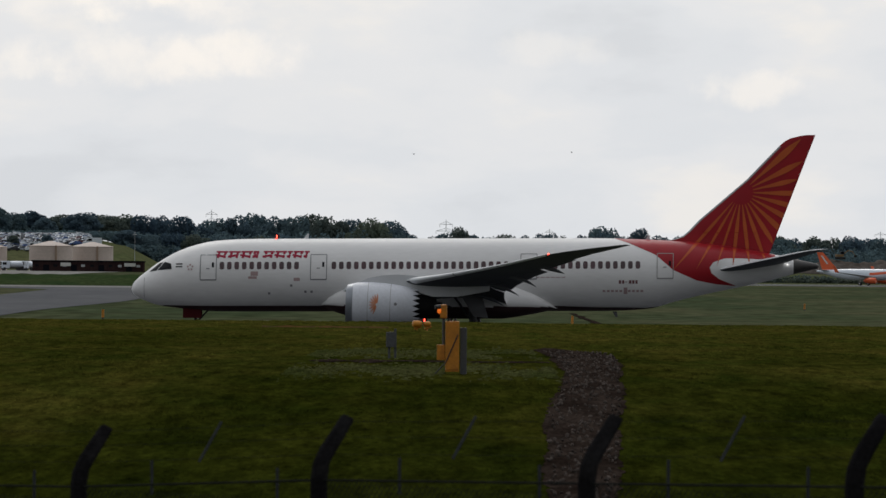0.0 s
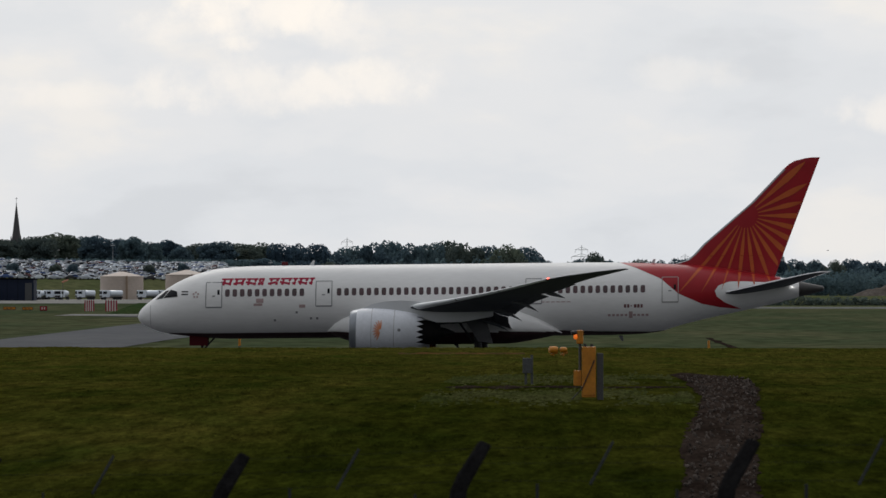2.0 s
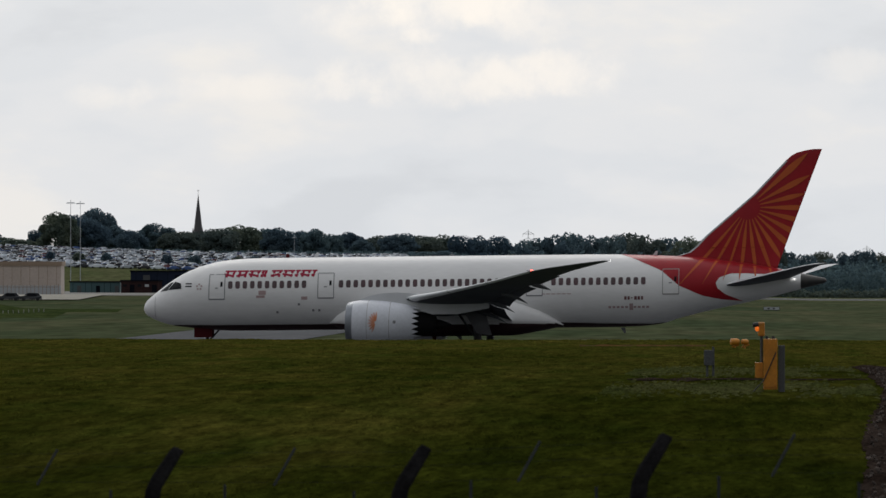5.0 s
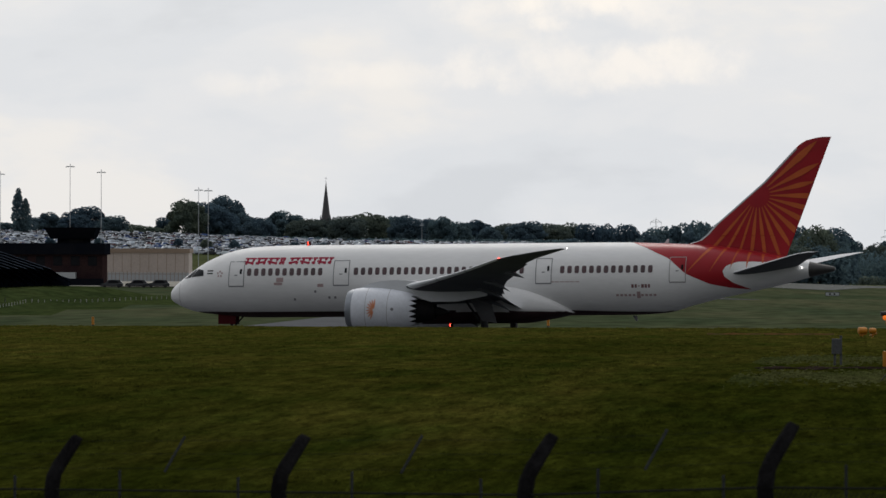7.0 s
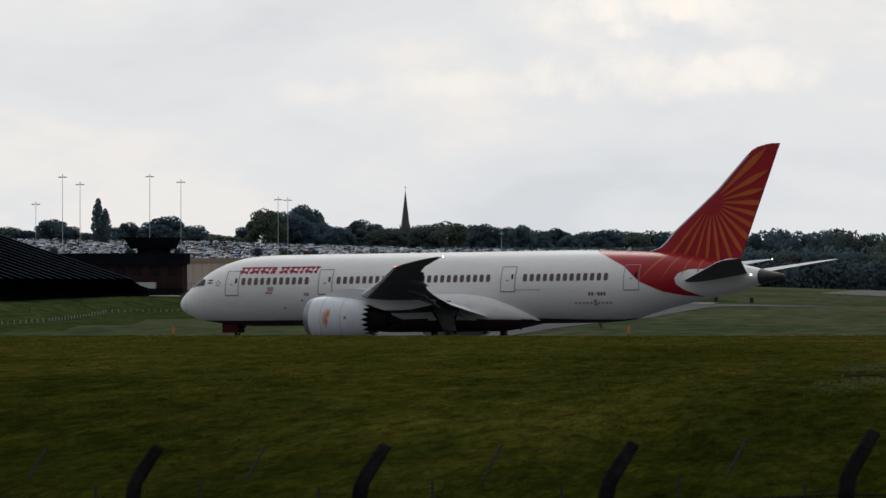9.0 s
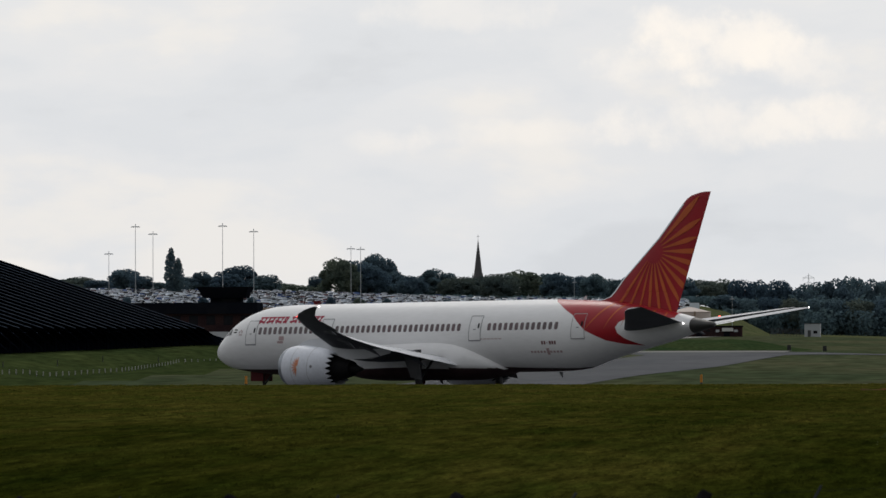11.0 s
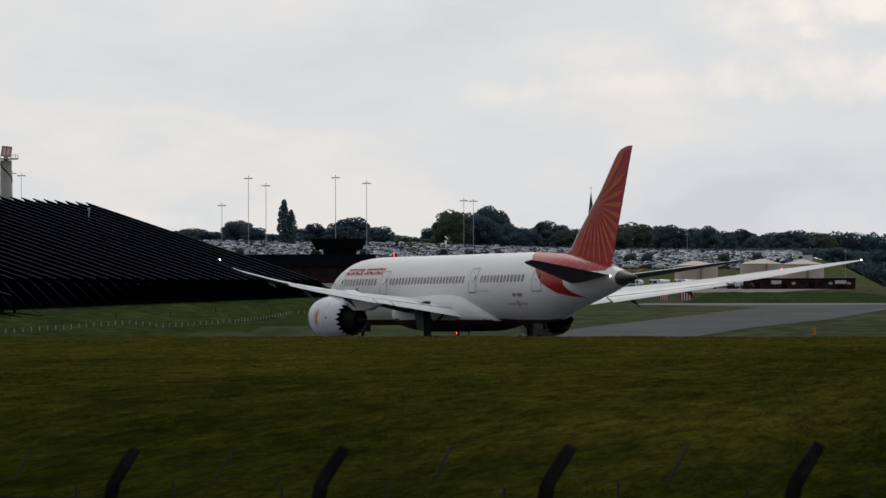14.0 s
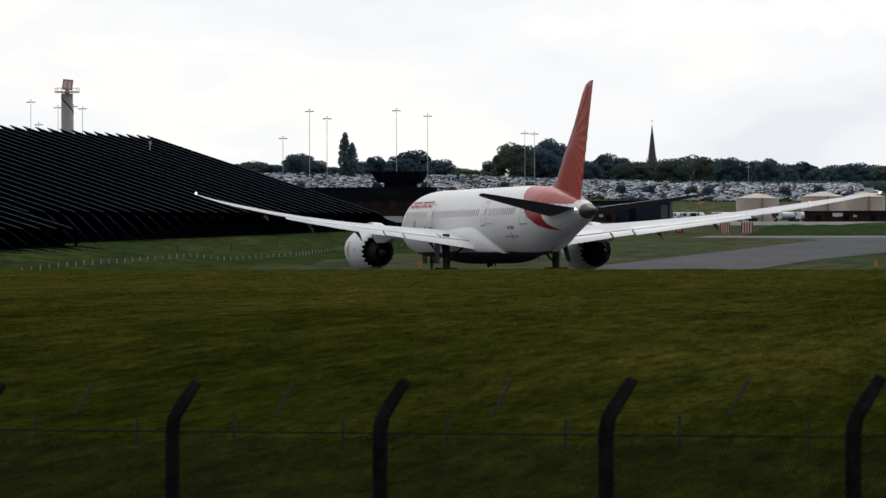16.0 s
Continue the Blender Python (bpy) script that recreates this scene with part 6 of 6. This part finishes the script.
# ---- earthworks beyond the runway ----
EARTH = mat("dug_earth", (0.115, 0.10, 0.09), 0.95, second=(0.07, 0.06, 0.052), scale=0.15, amount=0.9, grain=0.3, grain_scale=0.8, spec=0.0)

OCHRE = mat("dusty_ochre", (0.22, 0.13, 0.05), 0.7, second=(0.15, 0.10, 0.05), scale=1.0)


def earth_bank():
    rows = []
    for i in range(140):
        x, y = site(470 + 620 * i / 139, 2570)
        g = ground_z(x, y)
        top = (rise(31, 2570) - g) * smoothstep(0, 18, i) * (0.85 + 0.35 * noise.noise((i * 0.11, 0, 0)) + 0.12 * noise.noise((i * 0.5, 3, 0)))
        rows.append([(x, y - 14 + 28 * j / 10, g - 0.3 + top * math.sin(math.pi * j / 10) ** 0.8 * (0.9 + 0.2 * noise.noise((i * 0.3, j * 0.6, 1)))) for j in range(11)])
    tagged(new("earth_bank", finish(grid(rows), "earth_bank", EARTH, 50)), "long uneven bank of bare grey-brown earth", "earth bank", kind="structure")


def excavator(b, rz):
    x, y = site(b, 2566)
    r = thing("excavator", "yellow tracked excavator working on the earth bank", "excavator", "excavators on the earth bank", m=pose(x, y, rise(29, 2566) - 0.6, 0, 0, rz))
    for sy in (-1.1, 1.1):
        part("track", box(-1.9, 1.9, sy - 0.3, sy + 0.3, 0, 0.9, 0.2), RUBBER, r)
    part("body", box(-1.9, 1.2, -1.3, 1.3, 1.0, 2.0, 0.1), OCHRE, r)
    part("cab", box(0.0, 1.5, -1.3, -0.1, 2.1, 3.2, 0.1), GLASS, r)
    part("boom", joined(tube((1.0, 0.4, 1.8), (3.4, 0.4, 3.6), 0.22, n=6), tube((3.4, 0.4, 3.6), (5.4, 0.4, 3.2), 0.18, n=6)), OCHRE, r)
    part("dipper", tube((5.3, 0.4, 3.3), (6.4, 0.4, 1.6), 0.16, n=6), OCHRE, r)
    part("bucket", box(6.0, 7.0, -0.2, 1.0, 0.8, 1.8, 0.15), RUBBER, r)


earth_bank()
excavator(702, 10)

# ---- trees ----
# distance haze is mixed into both leaf colours as a paler blue
LEAFA = mat("leaf_hazy_blue_green", (0.092, 0.142, 0.180), 0.9, second=(0.104, 0.150, 0.168), scale=0.25, amount=0.8, island=0.2, spec=0.0)
LEAFB = mat("leaf_hazy_olive", (0.105, 0.138, 0.130), 0.9, second=(0.125, 0.145, 0.115), scale=0.25, amount=0.8, island=0.2, spec=0.0)
def leafy(m):
    """Lets daylight through the leaves, as thin leaves do."""
    nt = m.node_tree
    b, out = nt.nodes["Principled BSDF"], nt.nodes["Material Output"]
    t, mix = nt.nodes.new("ShaderNodeBsdfTranslucent"), nt.nodes.new("ShaderNodeMixShader")
    # one tree is paler or yellower than the next
    info, r, tint = nt.nodes.new("ShaderNodeObjectInfo"), nt.nodes.new("ShaderNodeValToRGB"), nt.nodes.new("ShaderNodeMixRGB")
    el = r.color_ramp.elements
    el[0].color, el[1].color = (0.68, 0.72, 0.80, 1), (1.12, 1.12, 1.02, 1)
    el.new(0.55).color = (1.0, 1.0, 1.0, 1)
    nt.links.new(info.outputs["Random"], r.inputs["Fac"])
    tint.blend_type, tint.inputs["Fac"].default_value = "MULTIPLY", 1.0
    nt.links.new(b.inputs["Base Color"].links[0].from_socket, tint.inputs["Color1"])
    nt.links.new(r.outputs["Color"], tint.inputs["Color2"])
    nt.links.new(tint.outputs["Color"], b.inputs["Base Color"])
    nt.links.new(tint.outputs["Color"], t.inputs["Color"])
    mix.inputs["Fac"].default_value = 0.45
    nt.links.new(b.outputs[0], mix.inputs[1])
    nt.links.new(t.outputs[0], mix.inputs[2])
    nt.links.new(mix.outputs[0], out.inputs["Surface"])


leafy(LEAFA)
leafy(LEAFB)
BARK = mat("bark", (0.05, 0.042, 0.035), 0.9, grain=0.3, grain_scale=4)


def leaf_cloud(rnd, lobes, count, size):
    """Small bent leaf sprays over uneven lobes, each turned roughly outwards."""
    vs, fs = [], []
    for _ in range(count):
        c, rad = rnd.choice(lobes)
        d = Vector((rnd.gauss(0, 1), rnd.gauss(0, 1), rnd.gauss(0, 1))).normalized()
        q = rnd.uniform(0.8, 1.08) if rnd.random() < 0.8 else rnd.uniform(0.3, 0.8)
        p = Vector(c) + Vector((d.x * rad[0], d.y * rad[1], d.z * rad[2])) * q
        s = size * rnd.uniform(0.6, 1.4)
        w = (d + 0.55 * Vector((rnd.gauss(0, 1), rnd.gauss(0, 1), rnd.gauss(0, 1)))).normalized()
        u = w.cross(Vector((rnd.gauss(0, 1), rnd.gauss(0, 1), rnd.gauss(0, 1)))).normalized()
        v = w.cross(u)
        i = len(vs)
        vs.extend([tuple(p - u * s - v * s * 0.5), tuple(p + u * s * 0.2 - v * s * 0.6 + w * s * 0.3), tuple(p + u * s - v * s * 0.1), tuple(p + u * s * 0.3 + v * s * 0.6 + w * s * 0.25), tuple(p - u * s * 0.6 + v * s * 0.5)])
        fs.append((i, i + 1, i + 2, i + 3, i + 4))
    return bm_of(vs, fs)


def tree_meshes(seed, h, w, count, olive, slim=False):
    rnd = random.Random(seed)
    lobes = []
    if slim:
        for k in range(9):
            z = h * (0.08 + 0.1 * k)
            q = w * 0.5 * math.sin(math.pi * (0.15 + 0.8 * (k + 0.5) / 9)) ** 0.8
            lobes.append(((rnd.uniform(-0.1, 0.1) * w, 0, z), (q, q, h * 0.1)))
    else:
        # a rounded crown: small lobes over the outside of a broad dome, fuller lobes inside
        for k in range(16):
            a = 2.4 * k + rnd.uniform(-0.4, 0.4)
            f = (k + 0.5) / 16
            z = 0.16 + 0.64 * f
            ring = math.sqrt(max(0.02, 1 - ((z - 0.40) / 0.48) ** 2)) * rnd.uniform(0.7, 1.05)
            rad = rnd.uniform(0.12, 0.235)
            lobes.append(((w * (0.5 - rad * 0.7) * ring * math.cos(a), w * (0.5 - rad * 0.7) * ring * math.sin(a), h * z), (w * rad, w * rad, h * rad * rnd.uniform(0.7, 0.95))))
        lobes.append(((w * rnd.uniform(-0.1, 0.1), 0, h * 0.76), (w * 0.2, w * 0.2, h * 0.2)))
        lobes.append(((0, 0, h * 0.42), (w * 0.36, w * 0.36, h * 0.32)))
        lobes.append(((0, 0, h * 0.25), (w * 0.34, w * 0.34, h * 0.24)))
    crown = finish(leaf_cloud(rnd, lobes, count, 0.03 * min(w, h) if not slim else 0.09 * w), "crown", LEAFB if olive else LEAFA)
    bms = [tube((0, 0, -0.5), (0, 0, h * 0.45), w * 0.045, w * 0.028, n=9), tube((0, 0, h * 0.44), (0.04 * w, 0, h * 0.8), w * 0.028, w * 0.008, n=7)]
    for k in range(5):
        a = rnd.uniform(0, 6.28)
        bms.append(tube((0, 0, h * rnd.uniform(0.22, 0.5)), (w * 0.3 * math.cos(a), w * 0.3 * math.sin(a), h * rnd.uniform(0.5, 0.75)), w * 0.018, w * 0.006, n=6))
    trunk = finish(joined(*bms), "trunk", BARK)
    return crown, trunk


KINDS = [tree_meshes(50 + k, 10, (9.5, 11, 8.5, 12, 10, 9, 11.5)[k], 6500, k in (3, 6)) for k in range(7)]
POPLAR = tree_meshes(77, 10, 2.6, 1500, False, True)
TREELABELS = ("broad dark green tree on the skyline", "olive green tree on the skyline")


def tree(b, top, width, d, kind, name="tree", base=None):
    """A tree whose crown reaches the height top on the bearing b."""
    x, y = site(b, d)
    g = (ground_z(x, y) if base is None else base) - 0.3
    h = max(2.0, rise(top, d) - g)
    crown, trunk = kind
    w = width * PX * d
    r = thing(name, TREELABELS[1] if kind in (KINDS[3], KINDS[6]) else TREELABELS[0], "tree", "skyline trees",
              m=Matrix.LocRotScale((x, y, g), Euler((0, 0, (b * 0.37) % 6.28)), (w / 10, w / 10, h / 9.6)))
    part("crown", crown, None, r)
    part("trunk", trunk, None, r)
    return r


# bearing, top, width: read along the skyline from left to right
SKY = [(-1790, 100, 60), (-1750, 96, 70), (-1705, 104, 60), (-1665, 98, 60), (-1617, 118, 60), (-1590, 105, 45), (-1560, 94, 50), (-1500, 103, 60), (-1480, 112, 44), (-1420, 122, 66), (-1437, 108, 50),
       (-1372, 106, 50), (-1345, 92, 50), (-1310, 88, 50), (-1275, 104, 46), (-1238, 136, 54), (-1210, 131, 50), (-1172, 143, 70), (-1190, 125, 60), (-1140, 112, 50), (-1112, 104, 44), (-1070, 116, 64), (-1095, 100, 40),
       (-1030, 102, 54), (-990, 104, 60), (-955, 108, 56), (-915, 114, 64), (-880, 108, 56), (-850, 110, 60), (-815, 104, 44), (-790, 108, 50), (-760, 98, 44), (-728, 102, 56), (-705, 92, 40), (-668, 98, 50), (-640, 101, 60),
       (-600, 98, 54), (-565, 99, 60), (-530, 98, 50), (-495, 98, 56), (-460, 97, 62), (-425, 84, 44), (-395, 92, 56), (-360, 98, 56), (-330, 101, 60), (-300, 97, 50), (-268, 97, 56), (-235, 102, 60), (-200, 97, 54),
       (-165, 94, 54), (-130, 95, 60), (-95, 92, 56), (-75, 82, 40)]
rnd = random.Random(3)
for k, (b, top, width) in enumerate(SKY):
    tree(b, top - (2 if b < -1000 else 3 if b < -720 else 5), width * (1.25 if b < -430 else 1.4), 2420 + 60 * ((k * 7) % 5) / 4, KINDS[(k * 3 + k // 5) % 7])
for b in range(-60, 780, 34):
    top = 64 + 8 * noise.noise((b * 0.02, 0, 0)) + (14 if b in (280, 350) else 0)
    tree(b + rnd.uniform(-6, 6), top, 52 + rnd.uniform(-8, 12), 2700 + rnd.uniform(0, 90), KINDS[(b // 34) % 7])
for b, top, w in ((30, 78, 36), (188, 66, 50), (280, 70, 50), (345, 76, 54), (600, 62, 60), (660, 66, 60), (725, 60, 60), (775, 64, 60), (820, 60, 60), (560, 58, 60), (500, 56, 60)):
    tree(b, top, w, 2650, KINDS[(w + b) % 7])
for b, top, w in ((-1538, 150, 26), (-1524, 132, 24)):
    tree(b, top, w * 3.4, 2350, POPLAR, "poplar")
for b in (-1615, -1480, -1440, -1395, -1255, -1205, -1050, -1000, -1155, -925, -895, -760, -700):
    d = 2130 + (b % 5) * 25
    x, y = site(b, d)
    tree(b, (ground_z(x, y) + 4.2 - EYE) / d / PX, 22, d, KINDS[b % 7], "small_tree")
# dark crowns close behind the tanks
for b, top, w in ((-560, 66, 60), (-520, 60, 60), (-480, 62, 64), (-440, 60, 60), (-400, 58, 64), (-360, 60, 64), (-320, 58, 64), (-280, 60, 64), (-240, 58, 64), (-200, 56, 64), (-160, 56, 64), (-120, 54, 64), (-80, 50, 64)):
    tree(b, top, w, 2330, KINDS[(b // 40) % 7])


def undergrowth():
    """Dense scrub that closes the foot of the far woods."""
    rnd = random.Random(12)
    lobes = []
    for b in range(-2150, 900, 9):
        d = 2400 if b < -60 else 2610
        x, y = site(b + rnd.uniform(-4, 4), d + rnd.uniform(-10, 30))
        g = ground_z(x, y)
        h = rise(60 if b < -60 else 44, d) - g
        lobes.append(((x, y, g + h * 0.5), (3.4, 3.4, max(1.5, h * rnd.uniform(0.45, 0.62)))))
    for b in range(-565, 800, 11):
        d = 2322 if b < -60 else 2590
        x, y = site(b + rnd.uniform(-4, 4), d + rnd.uniform(-6, 6))
        g = ground_z(x, y)
        h = rise((40 if b < -60 else 36) + 8 * noise.noise((b * 0.03, 2, 0)), d) - g
        lobes.append(((x, y, g + h * 0.42), (3.2, 3.0, max(1.5, h * rnd.uniform(0.5, 0.62)))))
    bm = leaf_cloud(rnd, lobes, 64000, 0.6)
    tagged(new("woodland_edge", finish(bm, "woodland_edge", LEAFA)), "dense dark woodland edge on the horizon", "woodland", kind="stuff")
    rnd = random.Random(13)
    lobes = []
    for b in range(-55, 900, 14):
        x, y = site(b, 2490)
        g = ground_z(x, y)
        lobes.append(((x, y, g + 1), (5, 3, 1.4 + 3.0 * max(0, noise.noise((b * 0.012, 5, 0))) + rnd.uniform(0, 1.4))))
    bm = leaf_cloud(rnd, lobes, 6000, 0.7)
    tagged(new("scrub", finish(bm, "scrub", LEAFB)), "low olive scrub on rough ground", "scrub", kind="stuff")


undergrowth()

# ---- far narrow-body jet ----
JETORANGE = mat("jet_orange", (0.75, 0.13, 0.04), 0.4)


def small_jet():
    r = thing("narrow_body_jet", "white and orange narrow-body jet taxiing far away", "airliner")
    st = [(0, 3.2, 0.05), (0.4, 3.3, 0.7), (1.5, 3.5, 1.35), (3.5, 3.8, 1.9), (6, 3.9, 2.0), (24, 3.9, 2.0), (29, 4.2, 1.5), (33, 4.7, 0.8), (36.5, 5.0, 0.25)]
    rings = [[(18 - s, h * math.cos(2 * math.pi * k / 28), c + h * math.sin(2 * math.pi * k / 28)) for k in range(28)] for s, c, h in st]
    part("fuselage", loft(rings), CARWHITE, r, "white fuselage", smooth=50)
    for side in (-1, 1):
        rows = []
        for i in range(13):
            s = 2.2 + 13 * i / 12
            lo, hi = 3.9 + (0.9 - 0.1 * i), min(5.75, 4.5 + 0.2 * (12 - i) * 0.5)
            lo, hi = min(lo, hi - 0.1), hi
            row = []
            for j in range(5):
                z = lo + (hi - lo) * j / 4
                hh = float(np.interp(s, [a[0] for a in st], [a[2] for a in st])) + 0.03
                cc = float(np.interp(s, [a[0] for a in st], [a[1] for a in st]))
                row.append((18 - s, side * math.sqrt(max(0.02, hh * hh - (z - cc) ** 2)), z))
            rows.append(row)
        part("orange_band", grid(rows), JETORANGE, r)
        part("wing", loft([[(18 - s, side * y, z + dz) for s, dz in ((a, 0), ((a + b) / 2, 0.25 * (b - a) / 6), (b, 0), ((a + b) / 2, -0.2 * (b - a) / 6))] for y, a, b, z in ((1.5, 11.5, 18.0, 2.9), (6, 14.4, 18.4, 3.4), (16.8, 20.6, 22.2, 4.6))]), PALEGREY, r, smooth=40)
        part("winglet", loft([[(18 - s, side * y, z) for s in (a, b)] + [(18 - b, side * (y - 0.08), z), (18 - a, side * (y - 0.08), z)] for y, a, b, z in ((16.8, 20.6, 22.2, 4.6), (17.3, 22.0, 22.9, 6.9))]), JETORANGE, r)
        part("engine", moved(loft(turned([(2.3, 0.9), (2.0, 1.08), (0, 1.12), (-1.6, 0.85), (-1.6, 0.7), (-2.4, 0.3)], 24)), Matrix.Translation((4.6, side * 5.75, 1.75))), JETORANGE, r, "orange engine cowling", smooth=40)
        part("tailplane", loft([[(18 - s, side * y, z + dz) for s, dz in ((a, 0), ((a + b) / 2, 0.15), (b, 0), ((a + b) / 2, -0.15))] for y, a, b, z in ((0.6, 31.0, 34.6, 5.2), (6.2, 34.6, 36.2, 5.8))]), PALEGREY, r)
        mg = part("main_gear", tube((0, side * 3.8, 0.5), (0, side * 3.8, 3.0), 0.16), STEEL, r)
        wheel(mg, 0, side * 3.8 + 0.4, 0.58, 0.58, 0.4)
        wheel(mg, 0, side * 3.8 - 0.4, 0.58, 0.58, 0.4)
    part("fin", loft([[(18 - s, y, z) for s, y in ((a, 0), ((a + b) / 2, 0.28), (b, 0), ((a + b) / 2, -0.28))] for z, a, b in ((5.3, 28.2, 34.4), (11.76, 34.2, 36.6))]), JETORANGE, r, "orange tail fin")
    part("tail_mark", loft([[(18 - s, y, z) for s, y in ((a, 0.32), (b, 0.32), (b, -0.32), (a, -0.32))] for z, a, b in ((7.6, 32.0, 32.7), (10.6, 34.3, 35.0))]), SIGNWHITE, r)
    ng = part("nose_gear", tube((12.9, 0, 0.4), (12.9, 0, 2.4), 0.12), STEEL, r)
    wheel(ng, 12.9, 0.25, 0.4, 0.4, 0.25)
    wheel(ng, 12.9, -0.25, 0.4, 0.4, 0.25)
    part("taxi_light", moved(loft(turned([(-0.1, 0.1), (0.05, 0.34), (0.12, 0.05)], 12)), Matrix.Translation((13.3, 0, 1.9))), mat("taxi_lamp", (1.0, 0.86, 0.55), 0.3, emit=14.0), r, "lit taxi light")
    return r


jet = small_jet()

# ---- birds ----
FEATHER = mat("dark_feather", (0.02, 0.02, 0.022), 0.8)


def bird(label):
    r = thing("bird", label, "bird", "birds")
    part("body", loft([[(x, q * math.cos(a), q * math.sin(a)) for a in [2 * math.pi * k / 10 for k in range(10)]] for x, q in ((0.26, 0.01), (0.2, 0.045), (0.05, 0.075), (-0.12, 0.05), (-0.3, 0.02), (-0.36, 0.012))]), FEATHER, r, smooth=60)
    wings = []
    for s in (1, -1):
        w = part("wing", loft([[(a, s * y, z), ((a + b) / 2, s * y, z + 0.015), (b, s * y, z), ((a + b) / 2, s * y, z - 0.01)] for y, a, b, z in ((0.03, 0.12, -0.08, 0.03), (0.25, 0.13, -0.06, 0.03), (0.5, 0.02, -0.06, 0.03))]), FEATHER, r)
        wings.append(w)
    part("tail", loft([[(-0.3, -0.04, 0), (-0.3, 0.04, 0), (-0.3, 0.04, 0.015), (-0.3, -0.04, 0.015)], [(-0.48, -0.09, 0), (-0.48, 0.09, 0), (-0.48, 0.09, 0.01), (-0.48, -0.09, 0.01)]]), FEATHER, r)
    return r, wings


crow = bird("dark bird flapping across the overcast sky")
crow2 = bird("dark bird gliding far off in the sky")
crow3 = bird("small dark bird far off in the sky")


def motions():
    # seconds, place, heading of the airliner
    way = [(0, -0.39, 506.39, 177.94), (0.5, -3.11, 506.44, 177.98), (1, -5.80, 506.50, 178.02), (1.5, -8.43, 506.53, 178.07), (2, -11.00, 506.56, 178.14),
           (2.5, -13.51, 506.55, 178.29), (3, -16.00, 506.55, 178.38), (3.5, -18.46, 506.54, 178.31), (3.7, -19.43, 506.52, 178.21), (6, -30.14, 506.90, 173.74),
           (6.5, -32.44, 507.20, 171.78), (7, -34.69, 507.63, 169.47), (7.5, -36.90, 508.20, 166.81), (8, -39.05, 508.90, 163.72), (8.5, -41.12, 509.76, 160.31),
           (8.7, -41.92, 510.17, 158.91), (10.8, -49.98, 515.30, 143.92), (11, -50.61, 515.92, 142.52), (11.5, -52.20, 517.45, 139.02), (12, -53.68, 519.08, 135.56),
           (12.5, -54.99, 520.84, 132.32), (13, -56.34, 522.60, 129.17), (13.5, -57.56, 524.44, 126.04), (14, -58.66, 526.37, 123.03), (14.5, -59.71, 528.32, 120.09),
           (15, -60.71, 530.31, 117.37), (15.5, -61.57, 532.35, 114.89), (16, -62.38, 534.42, 112.50)]
    walk(plane, [(t, pose(x, y, 0.06, 0, 0, rz)) for t, x, y, rz in way])
    # the beacons sweep round once in 1.40 s and face the viewer at 0.05 s
    for bc, p in beacons:
        rows = []
        for k in range(81):
            t = 0.2 * k
            rz = float(np.interp(t, [w[0] for w in way], [w[3] for w in way]))
            rows.append((t, pose(*p, 0, 0, -90 - rz + 360 * (t - 0.05) / 1.40)))
        walk(bc, rows)
    rows = []
    for t in (0, 4, 8, 12, 16):
        x, y = site(745, 2230)
        rows.append((t, pose(x + 4.3 * t, y - 1.2 * t, ground_z(x, y) + 0.15, 0, 0, -27)))
    walk(jet, rows)
    # bearings and heights of the birds over time, at their distances
    def fly(b, d, pts):
        body, wings = b
        rows = []
        for (t, bb, e), nxt in zip(pts, pts[1:] + [pts[-1]]):
            x, y = site(bb, d)
            rows.append((t, pose(x, y, rise(e, d), 0, 0, 0 if pts[-1][1] > pts[0][1] else 180)))
        walk(body, rows)
        for w, s in zip(wings, (1, -1)):
            walk(w, [(0.1 * k, pose(0, 0, 0, s * 38 * math.sin(k * 0.1 * 21 + d), 0, 0)) for k in range(0, 161)])
    fly(crow, 560, [(0, -5700, 480), (8, -3700, 500), (11.5, -1698, 530), (12.0, -1480, 503), (12.5, -1280, 464), (13.0, -1062, 460), (13.5, -856, 475), (14.0, -700, 520), (16, 60, 640)])
    fly(crow2, 1300, [(0, -53, 206), (0.5, 35, 175), (1, 127, 146), (2, 310, 87), (2.5, 400, 66), (3.5, 580, 45), (5, 850, 60), (8, 1400, 160), (16, 2900, 420)])
    fly(crow3, 1500, [(0, 226, 212), (0.5, 279, 177), (1, 333, 147), (2, 440, 81), (3, 545, 50), (5, 760, 70), (8, 1100, 160), (16, 2300, 420)])


motions()
